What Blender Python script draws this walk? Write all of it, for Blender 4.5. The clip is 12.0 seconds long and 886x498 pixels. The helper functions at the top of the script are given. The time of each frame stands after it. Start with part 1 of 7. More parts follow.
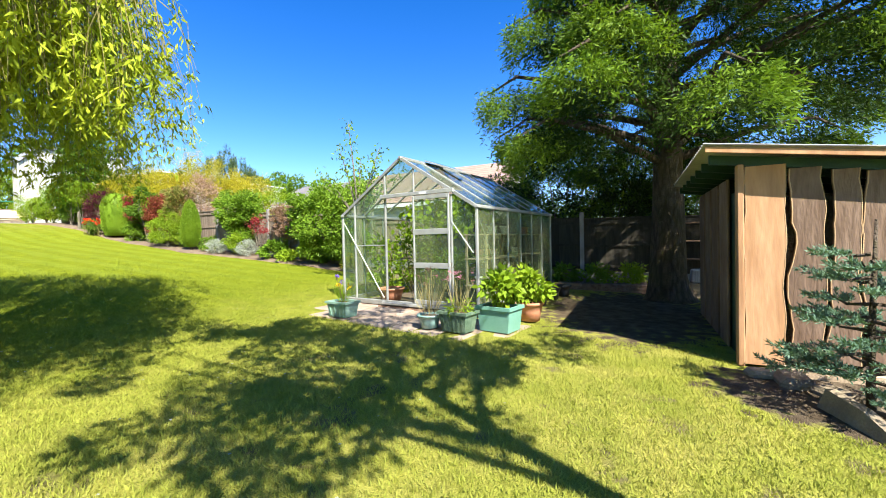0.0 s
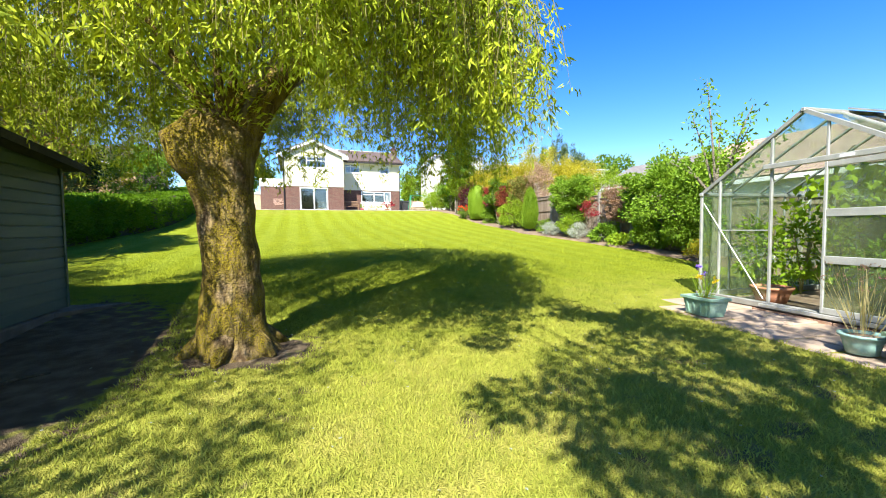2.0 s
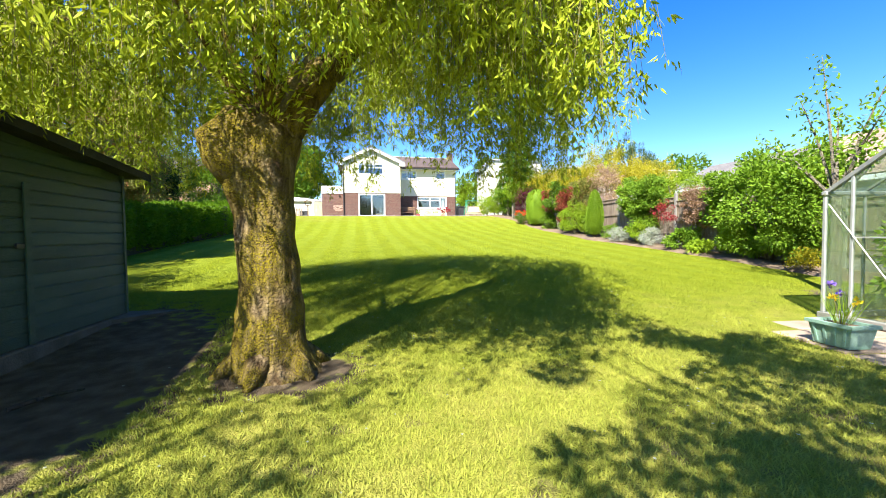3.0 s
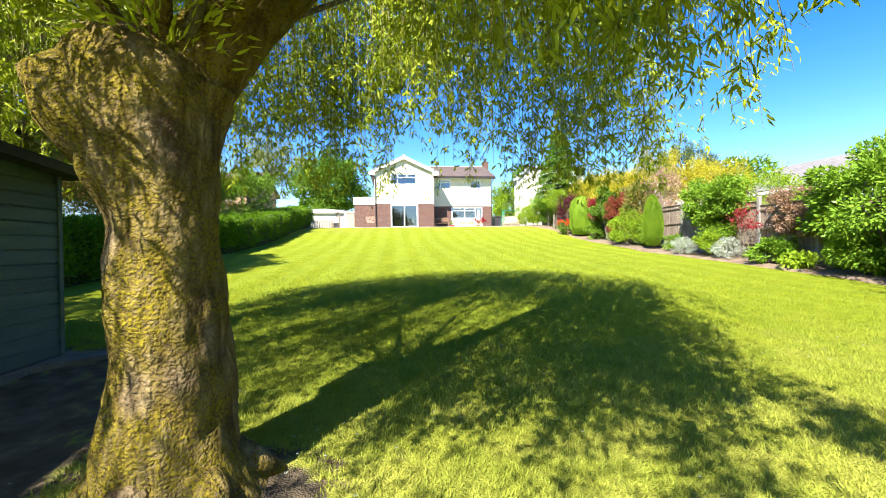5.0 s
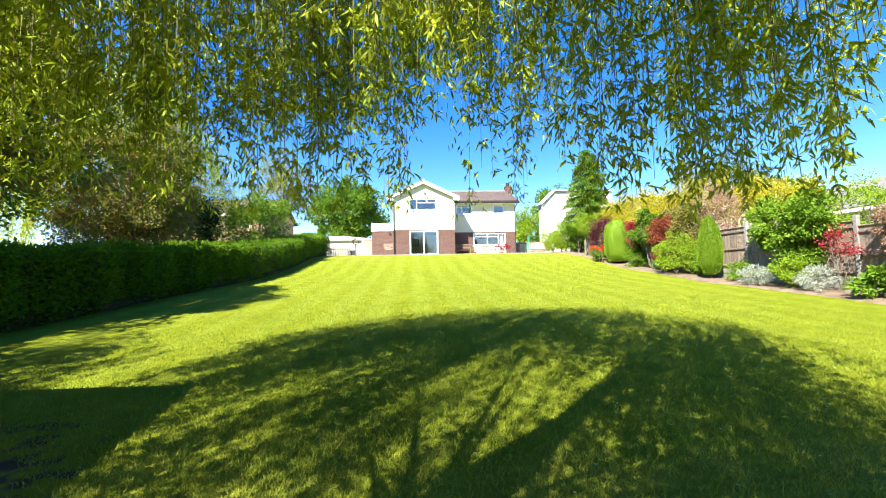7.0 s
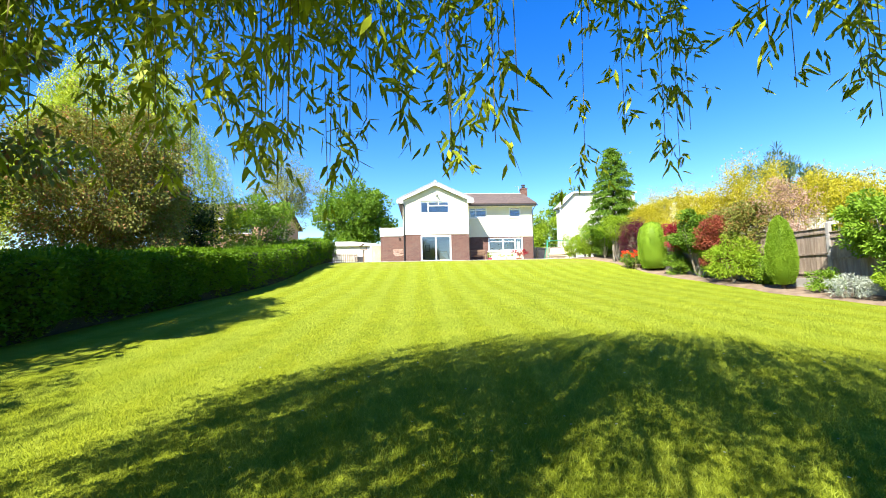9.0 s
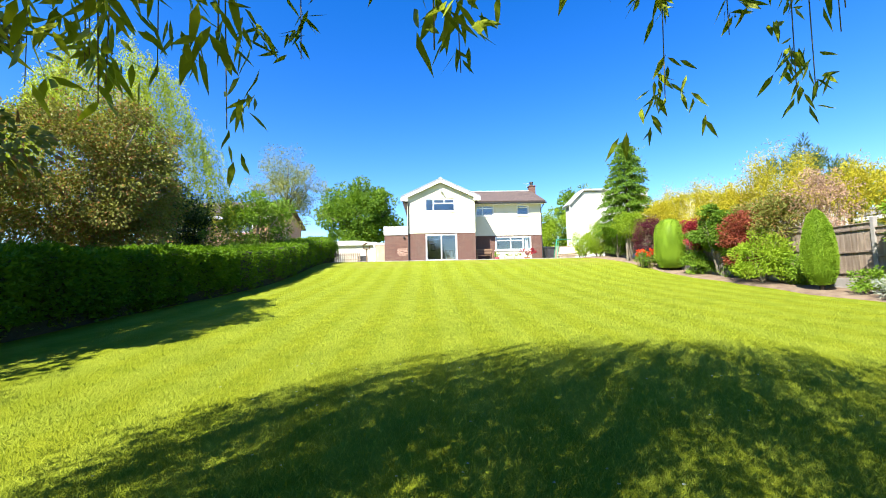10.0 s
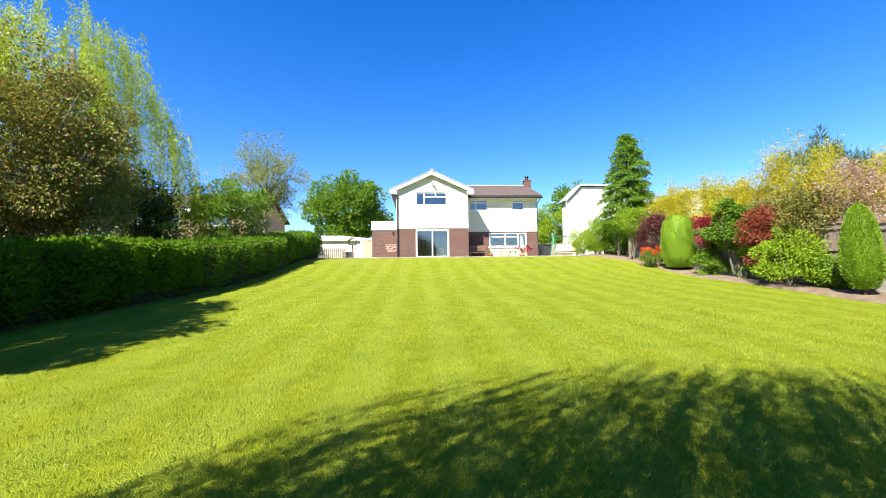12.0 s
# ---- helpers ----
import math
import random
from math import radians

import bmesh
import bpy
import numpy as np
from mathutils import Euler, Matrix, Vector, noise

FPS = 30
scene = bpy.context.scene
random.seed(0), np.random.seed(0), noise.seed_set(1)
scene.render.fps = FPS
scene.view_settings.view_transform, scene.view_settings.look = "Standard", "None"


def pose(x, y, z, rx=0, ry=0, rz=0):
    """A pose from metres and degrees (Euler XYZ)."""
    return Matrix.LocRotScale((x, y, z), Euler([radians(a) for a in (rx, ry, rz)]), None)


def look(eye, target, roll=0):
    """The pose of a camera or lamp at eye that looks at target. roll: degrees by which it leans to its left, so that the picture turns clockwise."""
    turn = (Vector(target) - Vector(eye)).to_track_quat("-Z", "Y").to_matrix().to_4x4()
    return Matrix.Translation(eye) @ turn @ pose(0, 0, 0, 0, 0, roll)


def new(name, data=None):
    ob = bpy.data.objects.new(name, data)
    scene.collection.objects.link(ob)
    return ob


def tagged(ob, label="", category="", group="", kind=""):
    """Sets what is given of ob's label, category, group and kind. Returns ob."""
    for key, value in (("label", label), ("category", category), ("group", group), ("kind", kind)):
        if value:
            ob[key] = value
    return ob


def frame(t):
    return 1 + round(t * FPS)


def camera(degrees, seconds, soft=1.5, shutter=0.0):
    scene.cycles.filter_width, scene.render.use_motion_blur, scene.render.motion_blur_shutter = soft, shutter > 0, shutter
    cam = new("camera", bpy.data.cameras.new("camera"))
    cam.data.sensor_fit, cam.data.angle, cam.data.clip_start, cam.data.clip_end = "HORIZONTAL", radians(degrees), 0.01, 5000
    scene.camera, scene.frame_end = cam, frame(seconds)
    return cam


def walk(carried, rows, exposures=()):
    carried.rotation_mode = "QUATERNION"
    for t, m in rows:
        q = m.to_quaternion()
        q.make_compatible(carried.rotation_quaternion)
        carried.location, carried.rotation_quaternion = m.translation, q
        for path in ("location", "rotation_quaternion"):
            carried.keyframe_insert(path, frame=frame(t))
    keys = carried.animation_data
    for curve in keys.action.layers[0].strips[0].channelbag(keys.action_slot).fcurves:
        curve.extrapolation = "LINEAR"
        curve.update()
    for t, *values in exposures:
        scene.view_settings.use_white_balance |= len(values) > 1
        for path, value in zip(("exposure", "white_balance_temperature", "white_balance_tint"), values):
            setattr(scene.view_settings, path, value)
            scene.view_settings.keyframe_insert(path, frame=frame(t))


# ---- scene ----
cam = camera(96.2, 12.0, soft=1.0)
PATH = [
    (0, (0.47, 0.042, 1.113), (2.265, 0.923, 1.071), -1.3),
    (0.5, (0.457, 0.154, 1.109), (1.995, 1.432, 1.047), -1.1),
    (1, (0.454, 0.267, 1.079), (1.686, 1.84, 0.993), -0.5),
    (1.5, (0.366, 0.41, 1.069), (1.306, 2.172, 0.969), -0.0),
    (2, (0.357, 0.594, 1.119), (1.046, 2.469, 1.019), -0.6),
    (2.5, (0.44, 0.882, 1.146), (0.959, 2.811, 1.055), -0.7),
    (3, (0.524, 1.209, 1.138), (0.946, 3.163, 1.068), -0.6),
    (5, (0.89, 2.921, 1.182), (1.137, 4.905, 1.171), -0.9),
    (5.5, (0.95, 3.366, 1.246), (1.175, 5.353, 1.26), -1.0),
    (6, (1.02, 3.88, 1.281), (1.221, 5.87, 1.332), -1.0),
    (6.5, (1.03, 4.37, 1.309), (1.202, 6.36, 1.395), -0.9),
    (7, (0.946, 4.801, 1.307), (1.098, 6.791, 1.432), -1.1),
    (9, (0.572, 6.901, 1.468), (0.692, 8.892, 1.622), -1.2),
    (9.5, (0.602, 7.381, 1.469), (0.704, 9.371, 1.629), -1.1),
    (10, (0.698, 7.851, 1.467), (0.785, 9.843, 1.622), -1.2),
    (10.5, (0.71, 8.214, 1.483), (0.794, 10.207, 1.62), -1.2),
    (11, (0.716, 8.654, 1.495), (0.804, 10.649, 1.614), -1.2),
    (11.5, (0.798, 9.059, 1.548), (0.899, 11.053, 1.666), -1.0),
    (12, (0.753, 9.459, 1.558), (0.886, 11.449, 1.696), -0.8),
]
walk(cam, [(t, look(eye, target, roll)) for t, eye, target, roll in PATH],
     [(0, 1.76), (3, 1.92), (5, 2.1), (7, 2.1), (9.5, 1.95), (12, 1.74)])

# ---- world and sun ----
SUN_AZ, SUN_EL = math.atan2(-0.58, -0.81), radians(47)
world = bpy.data.worlds.new("sky_world")
scene.world = world
world.use_nodes = True
wt = world.node_tree
sky = wt.nodes.new("ShaderNodeTexSky")
sky.sky_type = "NISHITA"
sky.sun_disc = False
sky.sun_elevation, sky.sun_rotation = SUN_EL, SUN_AZ % (2 * math.pi)
sky.altitude, sky.air_density, sky.dust_density, sky.ozone_density = 0, 1.0, 0.15, 3.0
sat = wt.nodes.new("ShaderNodeHueSaturation")
sat.inputs["Hue"].default_value, sat.inputs["Saturation"].default_value = 0.515, 1.4
wt.links.new(sky.outputs[0], sat.inputs["Color"])
wt.links.new(sat.outputs[0], wt.nodes["Background"].inputs[0])
wt.nodes["Background"].inputs[1].default_value = 0.085
sun = new("sun", bpy.data.lights.new("sun", "SUN"))
sun.data.energy, sun.data.angle, sun.data.color = 4.8, radians(0.55), (1.0, 0.95, 0.86)
ce = math.cos(SUN_EL)
sun.matrix_world = look((20 * -0.58 * ce, 20 * -0.81 * ce, 20 * math.sin(SUN_EL)), (0, 0, 0))

rng = np.random.default_rng(7)
ZUP = np.array([0.0, 0.0, 1.0])


# ---- materials ----
def node_mat(name):
    m = bpy.data.materials.new(name)
    m.use_nodes = True
    nt = m.node_tree
    return m, nt, nt.nodes["Principled BSDF"], nt.nodes["Material Output"]


def nd(nt, kind, **values):
    n = nt.nodes.new(kind)
    for k, v in values.items():
        n.inputs[k].default_value = v
    return n


def math_node(nt, op, a, b=None, clamp=False):
    n = nt.nodes.new("ShaderNodeMath")
    n.operation, n.use_clamp = op, clamp
    for i, v in enumerate((a, b)):
        if v is None:
            continue
        if isinstance(v, (int, float)):
            n.inputs[i].default_value = v
        else:
            nt.links.new(v, n.inputs[i])
    return n.outputs[0]


def mix_col(nt, fac, a, b, mode="MIX"):
    n = nt.nodes.new("ShaderNodeMix")
    n.data_type, n.blend_type = "RGBA", mode
    for sock, v in ((n.inputs[0], fac), (n.inputs[6], a), (n.inputs[7], b)):
        if isinstance(v, (int, float)):
            sock.default_value = v
        elif isinstance(v, tuple):
            sock.default_value = (*v, 1)
        else:
            nt.links.new(v, sock)
    return n.outputs[2]


def coords(nt, stretch=(1, 1, 1), shift=True):
    tc = nt.nodes.new("ShaderNodeTexCoord")
    mp = nt.nodes.new("ShaderNodeMapping")
    mp.inputs["Scale"].default_value = stretch
    nt.links.new(tc.outputs["Object"], mp.inputs[0])
    if shift:
        oi = nt.nodes.new("ShaderNodeObjectInfo")
        cx = nt.nodes.new("ShaderNodeCombineXYZ")
        for i in range(3):
            nt.links.new(math_node(nt, "MULTIPLY", oi.outputs["Random"], 13.0 + 7 * i), cx.inputs[i])
        nt.links.new(cx.outputs[0], mp.inputs["Location"])
    return mp.outputs[0]


def ramp(nt, fac, lo, hi):
    n = nt.nodes.new("ShaderNodeMapRange")
    nt.links.new(fac, n.inputs[0])
    n.inputs[1].default_value, n.inputs[2].default_value = lo, hi
    return n.outputs[0]


def noise_fac(nt, vec, scale, detail=4.0, lo=0.35, hi=0.65):
    n = nd(nt, "ShaderNodeTexNoise", Scale=scale, Detail=detail)
    nt.links.new(vec, n.inputs["Vector"])
    return ramp(nt, n.outputs[0], lo, hi)


def bump_to(nt, bsdf, height, strength, distance=0.01):
    b = nd(nt, "ShaderNodeBump", Strength=strength, Distance=distance)
    nt.links.new(height, b.inputs["Height"])
    nt.links.new(b.outputs[0], bsdf.inputs["Normal"])


def surf(name, c1, c2, scale=3.0, fine=40.0, rough=0.7, bump=0.3, metal=0.0, stretch=(1, 1, 1), vary=0.25, spec=0.3):
    """Two colours mixed at a coarse and a fine scale, with relief."""
    m, nt, b, _ = node_mat(name)
    v = coords(nt, stretch)
    big, small = noise_fac(nt, v, scale), noise_fac(nt, v, fine)
    col = mix_col(nt, big, c1, c2)
    dark = tuple(x * 0.55 for x in c1)
    col = mix_col(nt, math_node(nt, "MULTIPLY", small, vary), col, dark)
    oi = nt.nodes.new("ShaderNodeObjectInfo")
    hsv = nt.nodes.new("ShaderNodeHueSaturation")
    nt.links.new(math_node(nt, "ADD", math_node(nt, "MULTIPLY", oi.outputs["Random"], 0.3), 0.85), hsv.inputs["Value"])
    nt.links.new(col, hsv.inputs["Color"])
    nt.links.new(hsv.outputs[0], b.inputs["Base Color"])
    b.inputs["Roughness"].default_value, b.inputs["Metallic"].default_value = rough, metal
    b.inputs["Specular IOR Level"].default_value = spec
    bump_to(nt, b, small, bump)
    return m


def leaf_mat(name, c1, c2, trans=0.45, rough=0.45, blossom=None, share=0.0):
    """Leaf surface: gloss on top, light passing through, each leaf its own tone."""
    m, nt, b, out = node_mat(name)
    g = nt.nodes.new("ShaderNodeNewGeometry")
    isl = g.outputs["Random Per Island"]
    v = coords(nt, shift=False)
    patch = noise_fac(nt, v, 0.9, 2.0, 0.3, 0.7)
    fac = math_node(nt, "MULTIPLY", math_node(nt, "ADD", isl, patch), 0.5)
    col = mix_col(nt, fac, c1, c2)
    if blossom:
        col = mix_col(nt, math_node(nt, "LESS_THAN", math_node(nt, "FRACT", math_node(nt, "MULTIPLY", isl, 37.7)), share), col, blossom)
    nt.links.new(col, b.inputs["Base Color"])
    b.inputs["Roughness"].default_value = rough
    b.inputs["Specular IOR Level"].default_value = 0.09
    t = nt.nodes.new("ShaderNodeBsdfTranslucent")
    nt.links.new(mix_col(nt, 1.0, col, (1.0, 1.0, 0.45), "MULTIPLY"), t.inputs[0])
    mx = nt.nodes.new("ShaderNodeMixShader")
    mx.inputs[0].default_value = trans
    nt.links.new(b.outputs[0], mx.inputs[1])
    nt.links.new(t.outputs[0], mx.inputs[2])
    nt.links.new(mx.outputs[0], out.inputs[0])
    return m


def glass_mat(name, tint=(0.93, 0.97, 0.95), grime=0.12, grime_col=(0.35, 0.40, 0.28), gloss=1.0):
    m, nt, b, out = node_mat(name)
    v = coords(nt, (1, 1, 0.5))
    tr, gl, df = (nt.nodes.new("ShaderNodeBsdf" + k) for k in ("Transparent", "Glossy", "Diffuse"))
    tr.inputs[0].default_value = (*tint, 1)
    gl.inputs["Roughness"].default_value = 0.03
    df.inputs[0].default_value = (*grime_col, 1)
    fr = nt.nodes.new("ShaderNodeLayerWeight")
    sheen = math_node(nt, "ADD", math_node(nt, "MULTIPLY", math_node(nt, "POWER", fr.outputs["Facing"], 4.0), 0.7), 0.05)
    a = nt.nodes.new("ShaderNodeMixShader")
    nt.links.new(math_node(nt, "MULTIPLY", sheen, gloss, True), a.inputs[0])
    nt.links.new(tr.outputs[0], a.inputs[1])
    nt.links.new(gl.outputs[0], a.inputs[2])
    c = nt.nodes.new("ShaderNodeMixShader")
    dirt = math_node(nt, "MULTIPLY", noise_fac(nt, v, 2.5, 6.0, 0.2, 0.8), grime * 2)
    nt.links.new(dirt, c.inputs[0])
    nt.links.new(a.outputs[0], c.inputs[1])
    tl = nt.nodes.new("ShaderNodeBsdfTranslucent")
    tl.inputs[0].default_value = (*grime_col, 1)
    film_ = nt.nodes.new("ShaderNodeMixShader")
    film_.inputs[0].default_value = 0.6
    nt.links.new(df.outputs[0], film_.inputs[1])
    nt.links.new(tl.outputs[0], film_.inputs[2])
    nt.links.new(film_.outputs[0], c.inputs[2])
    nt.links.new(c.outputs[0], out.inputs[0])
    return m


def blob_mask(nt, xyz, cx, cy, rx, ry, wob):
    """1 inside a ragged oval of the ground, 0 outside."""
    dx = math_node(nt, "DIVIDE", math_node(nt, "SUBTRACT", xyz.outputs[0], cx), rx)
    dy = math_node(nt, "DIVIDE", math_node(nt, "SUBTRACT", xyz.outputs[1], cy), ry)
    d = math_node(nt, "ADD", math_node(nt, "MULTIPLY", dx, dx), math_node(nt, "MULTIPLY", dy, dy))
    d = math_node(nt, "ADD", d, math_node(nt, "MULTIPLY", math_node(nt, "SUBTRACT", wob, 0.5), 0.9))
    n = nt.nodes.new("ShaderNodeMapRange")
    nt.links.new(d, n.inputs[0])
    n.inputs[1].default_value, n.inputs[2].default_value = 1.15, 0.75
    return n.outputs[0]


def lawn_nodes(nt):
    """Mown grass: stripes up the slope, dry patches near the trees, worn earth by the shed and under the conifer."""
    v = coords(nt, shift=False)
    xyz = nt.nodes.new("ShaderNodeSeparateXYZ")
    nt.links.new(v, xyz.inputs[0])
    fine = noise_fac(nt, v, 90.0, 4.0, 0.3, 0.7)
    mid = noise_fac(nt, v, 6.0, 5.0, 0.35, 0.65)
    big = noise_fac(nt, v, 0.8, 4.0, 0.35, 0.65)
    col = mix_col(nt, mid, (0.212, 0.25, 0.012), (0.268, 0.305, 0.019))
    wave = math_node(nt, "SINE", math_node(nt, "MULTIPLY", math_node(nt, "ADD", xyz.outputs[0], math_node(nt, "MULTIPLY", big, 0.12)), 2 * math.pi / 0.98))
    stripe = math_node(nt, "MULTIPLY", ramp(nt, wave, -0.35, 0.35), ramp(nt, xyz.outputs[1], 6.0, 13.0))
    col = mix_col(nt, math_node(nt, "MULTIPLY", stripe, 0.6), col, (0.285, 0.34, 0.034))
    near = ramp(nt, xyz.outputs[1], 9.0, 3.0)
    dry = math_node(nt, "MULTIPLY", noise_fac(nt, v, 1.7, 6.0, 0.44, 0.70), near)
    col = mix_col(nt, math_node(nt, "MULTIPLY", dry, 0.85), col, (0.40, 0.345, 0.09))
    col = mix_col(nt, math_node(nt, "MULTIPLY", ramp(nt, xyz.outputs[1], 8.0, 3.5), 0.55), col, (0.52, 0.475, 0.12))
    bank = math_node(nt, "MULTIPLY", ramp(nt, xyz.outputs[1], 29.0, 32.0), noise_fac(nt, v, 0.7, 4.0, 0.4, 0.7))
    col = mix_col(nt, math_node(nt, "MULTIPLY", bank, 0.6), col, (0.33, 0.27, 0.07))
    mott = noise_fac(nt, v, 2.4, 8.0, 0.4, 0.62)
    col = mix_col(nt, math_node(nt, "MULTIPLY", mott, 0.34), col, (0.12, 0.18, 0.012))
    col = mix_col(nt, math_node(nt, "MULTIPLY", fine, 0.45), col, (0.09, 0.13, 0.010))
    scars = math_node(nt, "MULTIPLY", noise_fac(nt, v, 2.6, 3.0, 0.62, 0.70), near)
    earth = mix_col(nt, mid, (0.10, 0.075, 0.048), (0.18, 0.14, 0.092))
    bare = math_node(nt, "MULTIPLY", scars, 0.7)
    for spot in ((-2.3, 5.2, 1.35, 3.0), (-0.15, 5.1, 0.75, 0.55), (8.6, 0.2, 2.6, 1.5), (4.9, -1.6, 0.9, 1.1), (9.3, 6.9, 0.5, 0.4), (-3.6, 1.0, 2.4, 2.6)):
        bare = math_node(nt, "MAXIMUM", bare, blob_mask(nt, xyz, *spot, mid))
    return v, col, earth, bare, fine


def lawn_mat():
    m, nt, b, _ = node_mat("lawn")
    v, col, earth, bare, fine = lawn_nodes(nt)
    nt.links.new(mix_col(nt, bare, col, earth), b.inputs["Base Color"])
    b.inputs["Roughness"].default_value = 0.95
    b.inputs["Specular IOR Level"].default_value = 0.04
    bump_to(nt, b, fine, 0.8, 0.03)
    return m


def brick_mat(name, c1, c2, mortar, scale=1.0):
    m, nt, b, _ = node_mat(name)
    tc = nt.nodes.new("ShaderNodeTexCoord")
    xyz = nt.nodes.new("ShaderNodeSeparateXYZ")
    nt.links.new(tc.outputs["Object"], xyz.inputs[0])
    cb = nt.nodes.new("ShaderNodeCombineXYZ")
    nt.links.new(math_node(nt, "ADD", xyz.outputs[0], xyz.outputs[1]), cb.inputs[0])
    nt.links.new(xyz.outputs[2], cb.inputs[1])
    br = nd(nt, "ShaderNodeTexBrick", Scale=scale)
    br.inputs["Brick Width"].default_value, br.inputs["Row Height"].default_value = 0.225, 0.075
    br.inputs["Mortar Size"].default_value = 0.006
    for k, c in (("Color1", c1), ("Color2", c2), ("Mortar", mortar)):
        br.inputs[k].default_value = (*c, 1)
    nt.links.new(cb.outputs[0], br.inputs[0])
    patch = noise_fac(nt, tc.outputs["Object"], 1.3)
    nt.links.new(mix_col(nt, math_node(nt, "MULTIPLY", patch, 0.35), br.outputs[0], c2), b.inputs["Base Color"])
    b.inputs["Roughness"].default_value = 0.85
    bump_to(nt, b, br.outputs["Fac"], -0.4)
    return m


def tile_mat(name, c1, c2, axis=0):
    """Roof tiles in courses across the slope."""
    m, nt, b, _ = node_mat(name)
    tc = nt.nodes.new("ShaderNodeTexCoord")
    xyz = nt.nodes.new("ShaderNodeSeparateXYZ")
    nt.links.new(tc.outputs["Object"], xyz.inputs[0])
    cb = nt.nodes.new("ShaderNodeCombineXYZ")
    nt.links.new(xyz.outputs[axis], cb.inputs[0])
    nt.links.new(xyz.outputs[2], cb.inputs[1])
    br = nd(nt, "ShaderNodeTexBrick", Scale=1.0)
    br.inputs["Brick Width"].default_value, br.inputs["Row Height"].default_value = 0.33, 0.16
    br.inputs["Mortar Size"].default_value = 0.012
    for k, c in (("Color1", c1), ("Color2", c2), ("Mortar", tuple(x * 0.4 for x in c1))):
        br.inputs[k].default_value = (*c, 1)
    nt.links.new(cb.outputs[0], br.inputs[0])
    nt.links.new(mix_col(nt, math_node(nt, "MULTIPLY", noise_fac(nt, tc.outputs["Object"], 1.0), 0.4), br.outputs[0], c2), b.inputs["Base Color"])
    b.inputs["Roughness"].default_value = 0.8
    bump_to(nt, b, br.outputs["Fac"], -0.6, 0.03)
    return m


def bark_mat(name, c1, c2, moss, amount):
    m, nt, b, _ = node_mat(name)
    v = coords(nt, (1, 1, 0.28))
    w = coords(nt)
    vo = nd(nt, "ShaderNodeTexVoronoi", Scale=16.0)
    warp = nd(nt, "ShaderNodeTexNoise", Scale=9.0, Detail=5.0)
    nt.links.new(v, warp.inputs["Vector"])
    nt.links.new(mix_col(nt, 0.12, v, warp.outputs["Color"], "ADD"), vo.inputs["Vector"])
    crack = ramp(nt, vo.outputs["Distance"], 0.15, 0.75)
    col = mix_col(nt, crack, c2, c1)
    col = mix_col(nt, math_node(nt, "MULTIPLY", noise_fac(nt, w, 55.0), 0.4), col, tuple(x * 0.4 for x in c1))
    patch = math_node(nt, "MULTIPLY", noise_fac(nt, w, 3.0, 8.0, 0.34, 0.58), noise_fac(nt, w, 65.0, 5.0, 0.32, 0.60))
    col = mix_col(nt, math_node(nt, "MULTIPLY", patch, amount), col, moss)
    nt.links.new(col, b.inputs["Base Color"])
    b.inputs["Roughness"].default_value = 0.95
    b.inputs["Specular IOR Level"].default_value = 0.1
    h = math_node(nt, "ADD", math_node(nt, "MULTIPLY", crack, -1.0), math_node(nt, "MULTIPLY", noise_fac(nt, w, 40.0), 0.5))
    h = math_node(nt, "ADD", h, math_node(nt, "MULTIPLY", patch, 0.6))
    bump_to(nt, b, h, 0.9, 0.025)
    return m


LAWN = lawn_mat()
SOIL = surf("garden_soil", (0.13, 0.09, 0.06), (0.20, 0.15, 0.10), 4, 60, 0.95, 0.8)
PAVING = surf("pink_paving", (0.29, 0.215, 0.155), (0.38, 0.30, 0.225), 3, 70, 0.9, 0.4)
CONCRETE = surf("concrete", (0.24, 0.225, 0.20), (0.33, 0.31, 0.28), 3, 60, 0.9, 0.3)
OLD_BRICK = surf("old_brick", (0.25, 0.14, 0.09), (0.36, 0.24, 0.16), 9, 60, 0.9, 0.6)
LIGHT_BRICK = surf("pale_pink_brick", (0.34, 0.22, 0.17), (0.44, 0.31, 0.25), 9, 60, 0.9, 0.4)
STONE = surf("sandstone", (0.19, 0.15, 0.10), (0.28, 0.23, 0.155), 4, 50, 0.9, 0.5)
DARK_FENCE = surf("dark_fence_wood", (0.035, 0.032, 0.022), (0.065, 0.055, 0.04), 3, 50, 0.9, 0.5, stretch=(4, 4, 0.6))
FENCE_WOOD = surf("weathered_fence_wood", (0.20, 0.15, 0.11), (0.31, 0.25, 0.19), 3, 50, 0.9, 0.5, stretch=(4, 4, 0.6))
GREEN_BOARD = surf("dark_green_boards", (0.032, 0.062, 0.045), (0.055, 0.09, 0.062), 2, 40, 0.55, 0.4, stretch=(1, 0.5, 4))
ROOF_FELT = surf("black_roof_felt", (0.025, 0.026, 0.028), (0.05, 0.05, 0.05), 3, 80, 0.85, 0.5)
PALE_PLANK = surf("fresh_sawn_larch", (0.34, 0.18, 0.085), (0.48, 0.28, 0.15), 3.0, 14, 0.75, 0.15, stretch=(1, 2, 0.35), vary=0.25)
DARK_PLANK = surf("weathered_waney_plank", (0.14, 0.088, 0.058), (0.22, 0.15, 0.105), 4.0, 16, 0.85, 0.4, stretch=(1, 2, 0.45), vary=0.5)
SAPWOOD = surf("sapwood_edge", (0.36, 0.23, 0.12), (0.48, 0.32, 0.18), 5, 40, 0.8, 0.3)
DARK_GREEN_PAINT = surf("dark_green_paint", (0.012, 0.04, 0.025), (0.02, 0.06, 0.035), 3, 40, 0.5, 0.2)
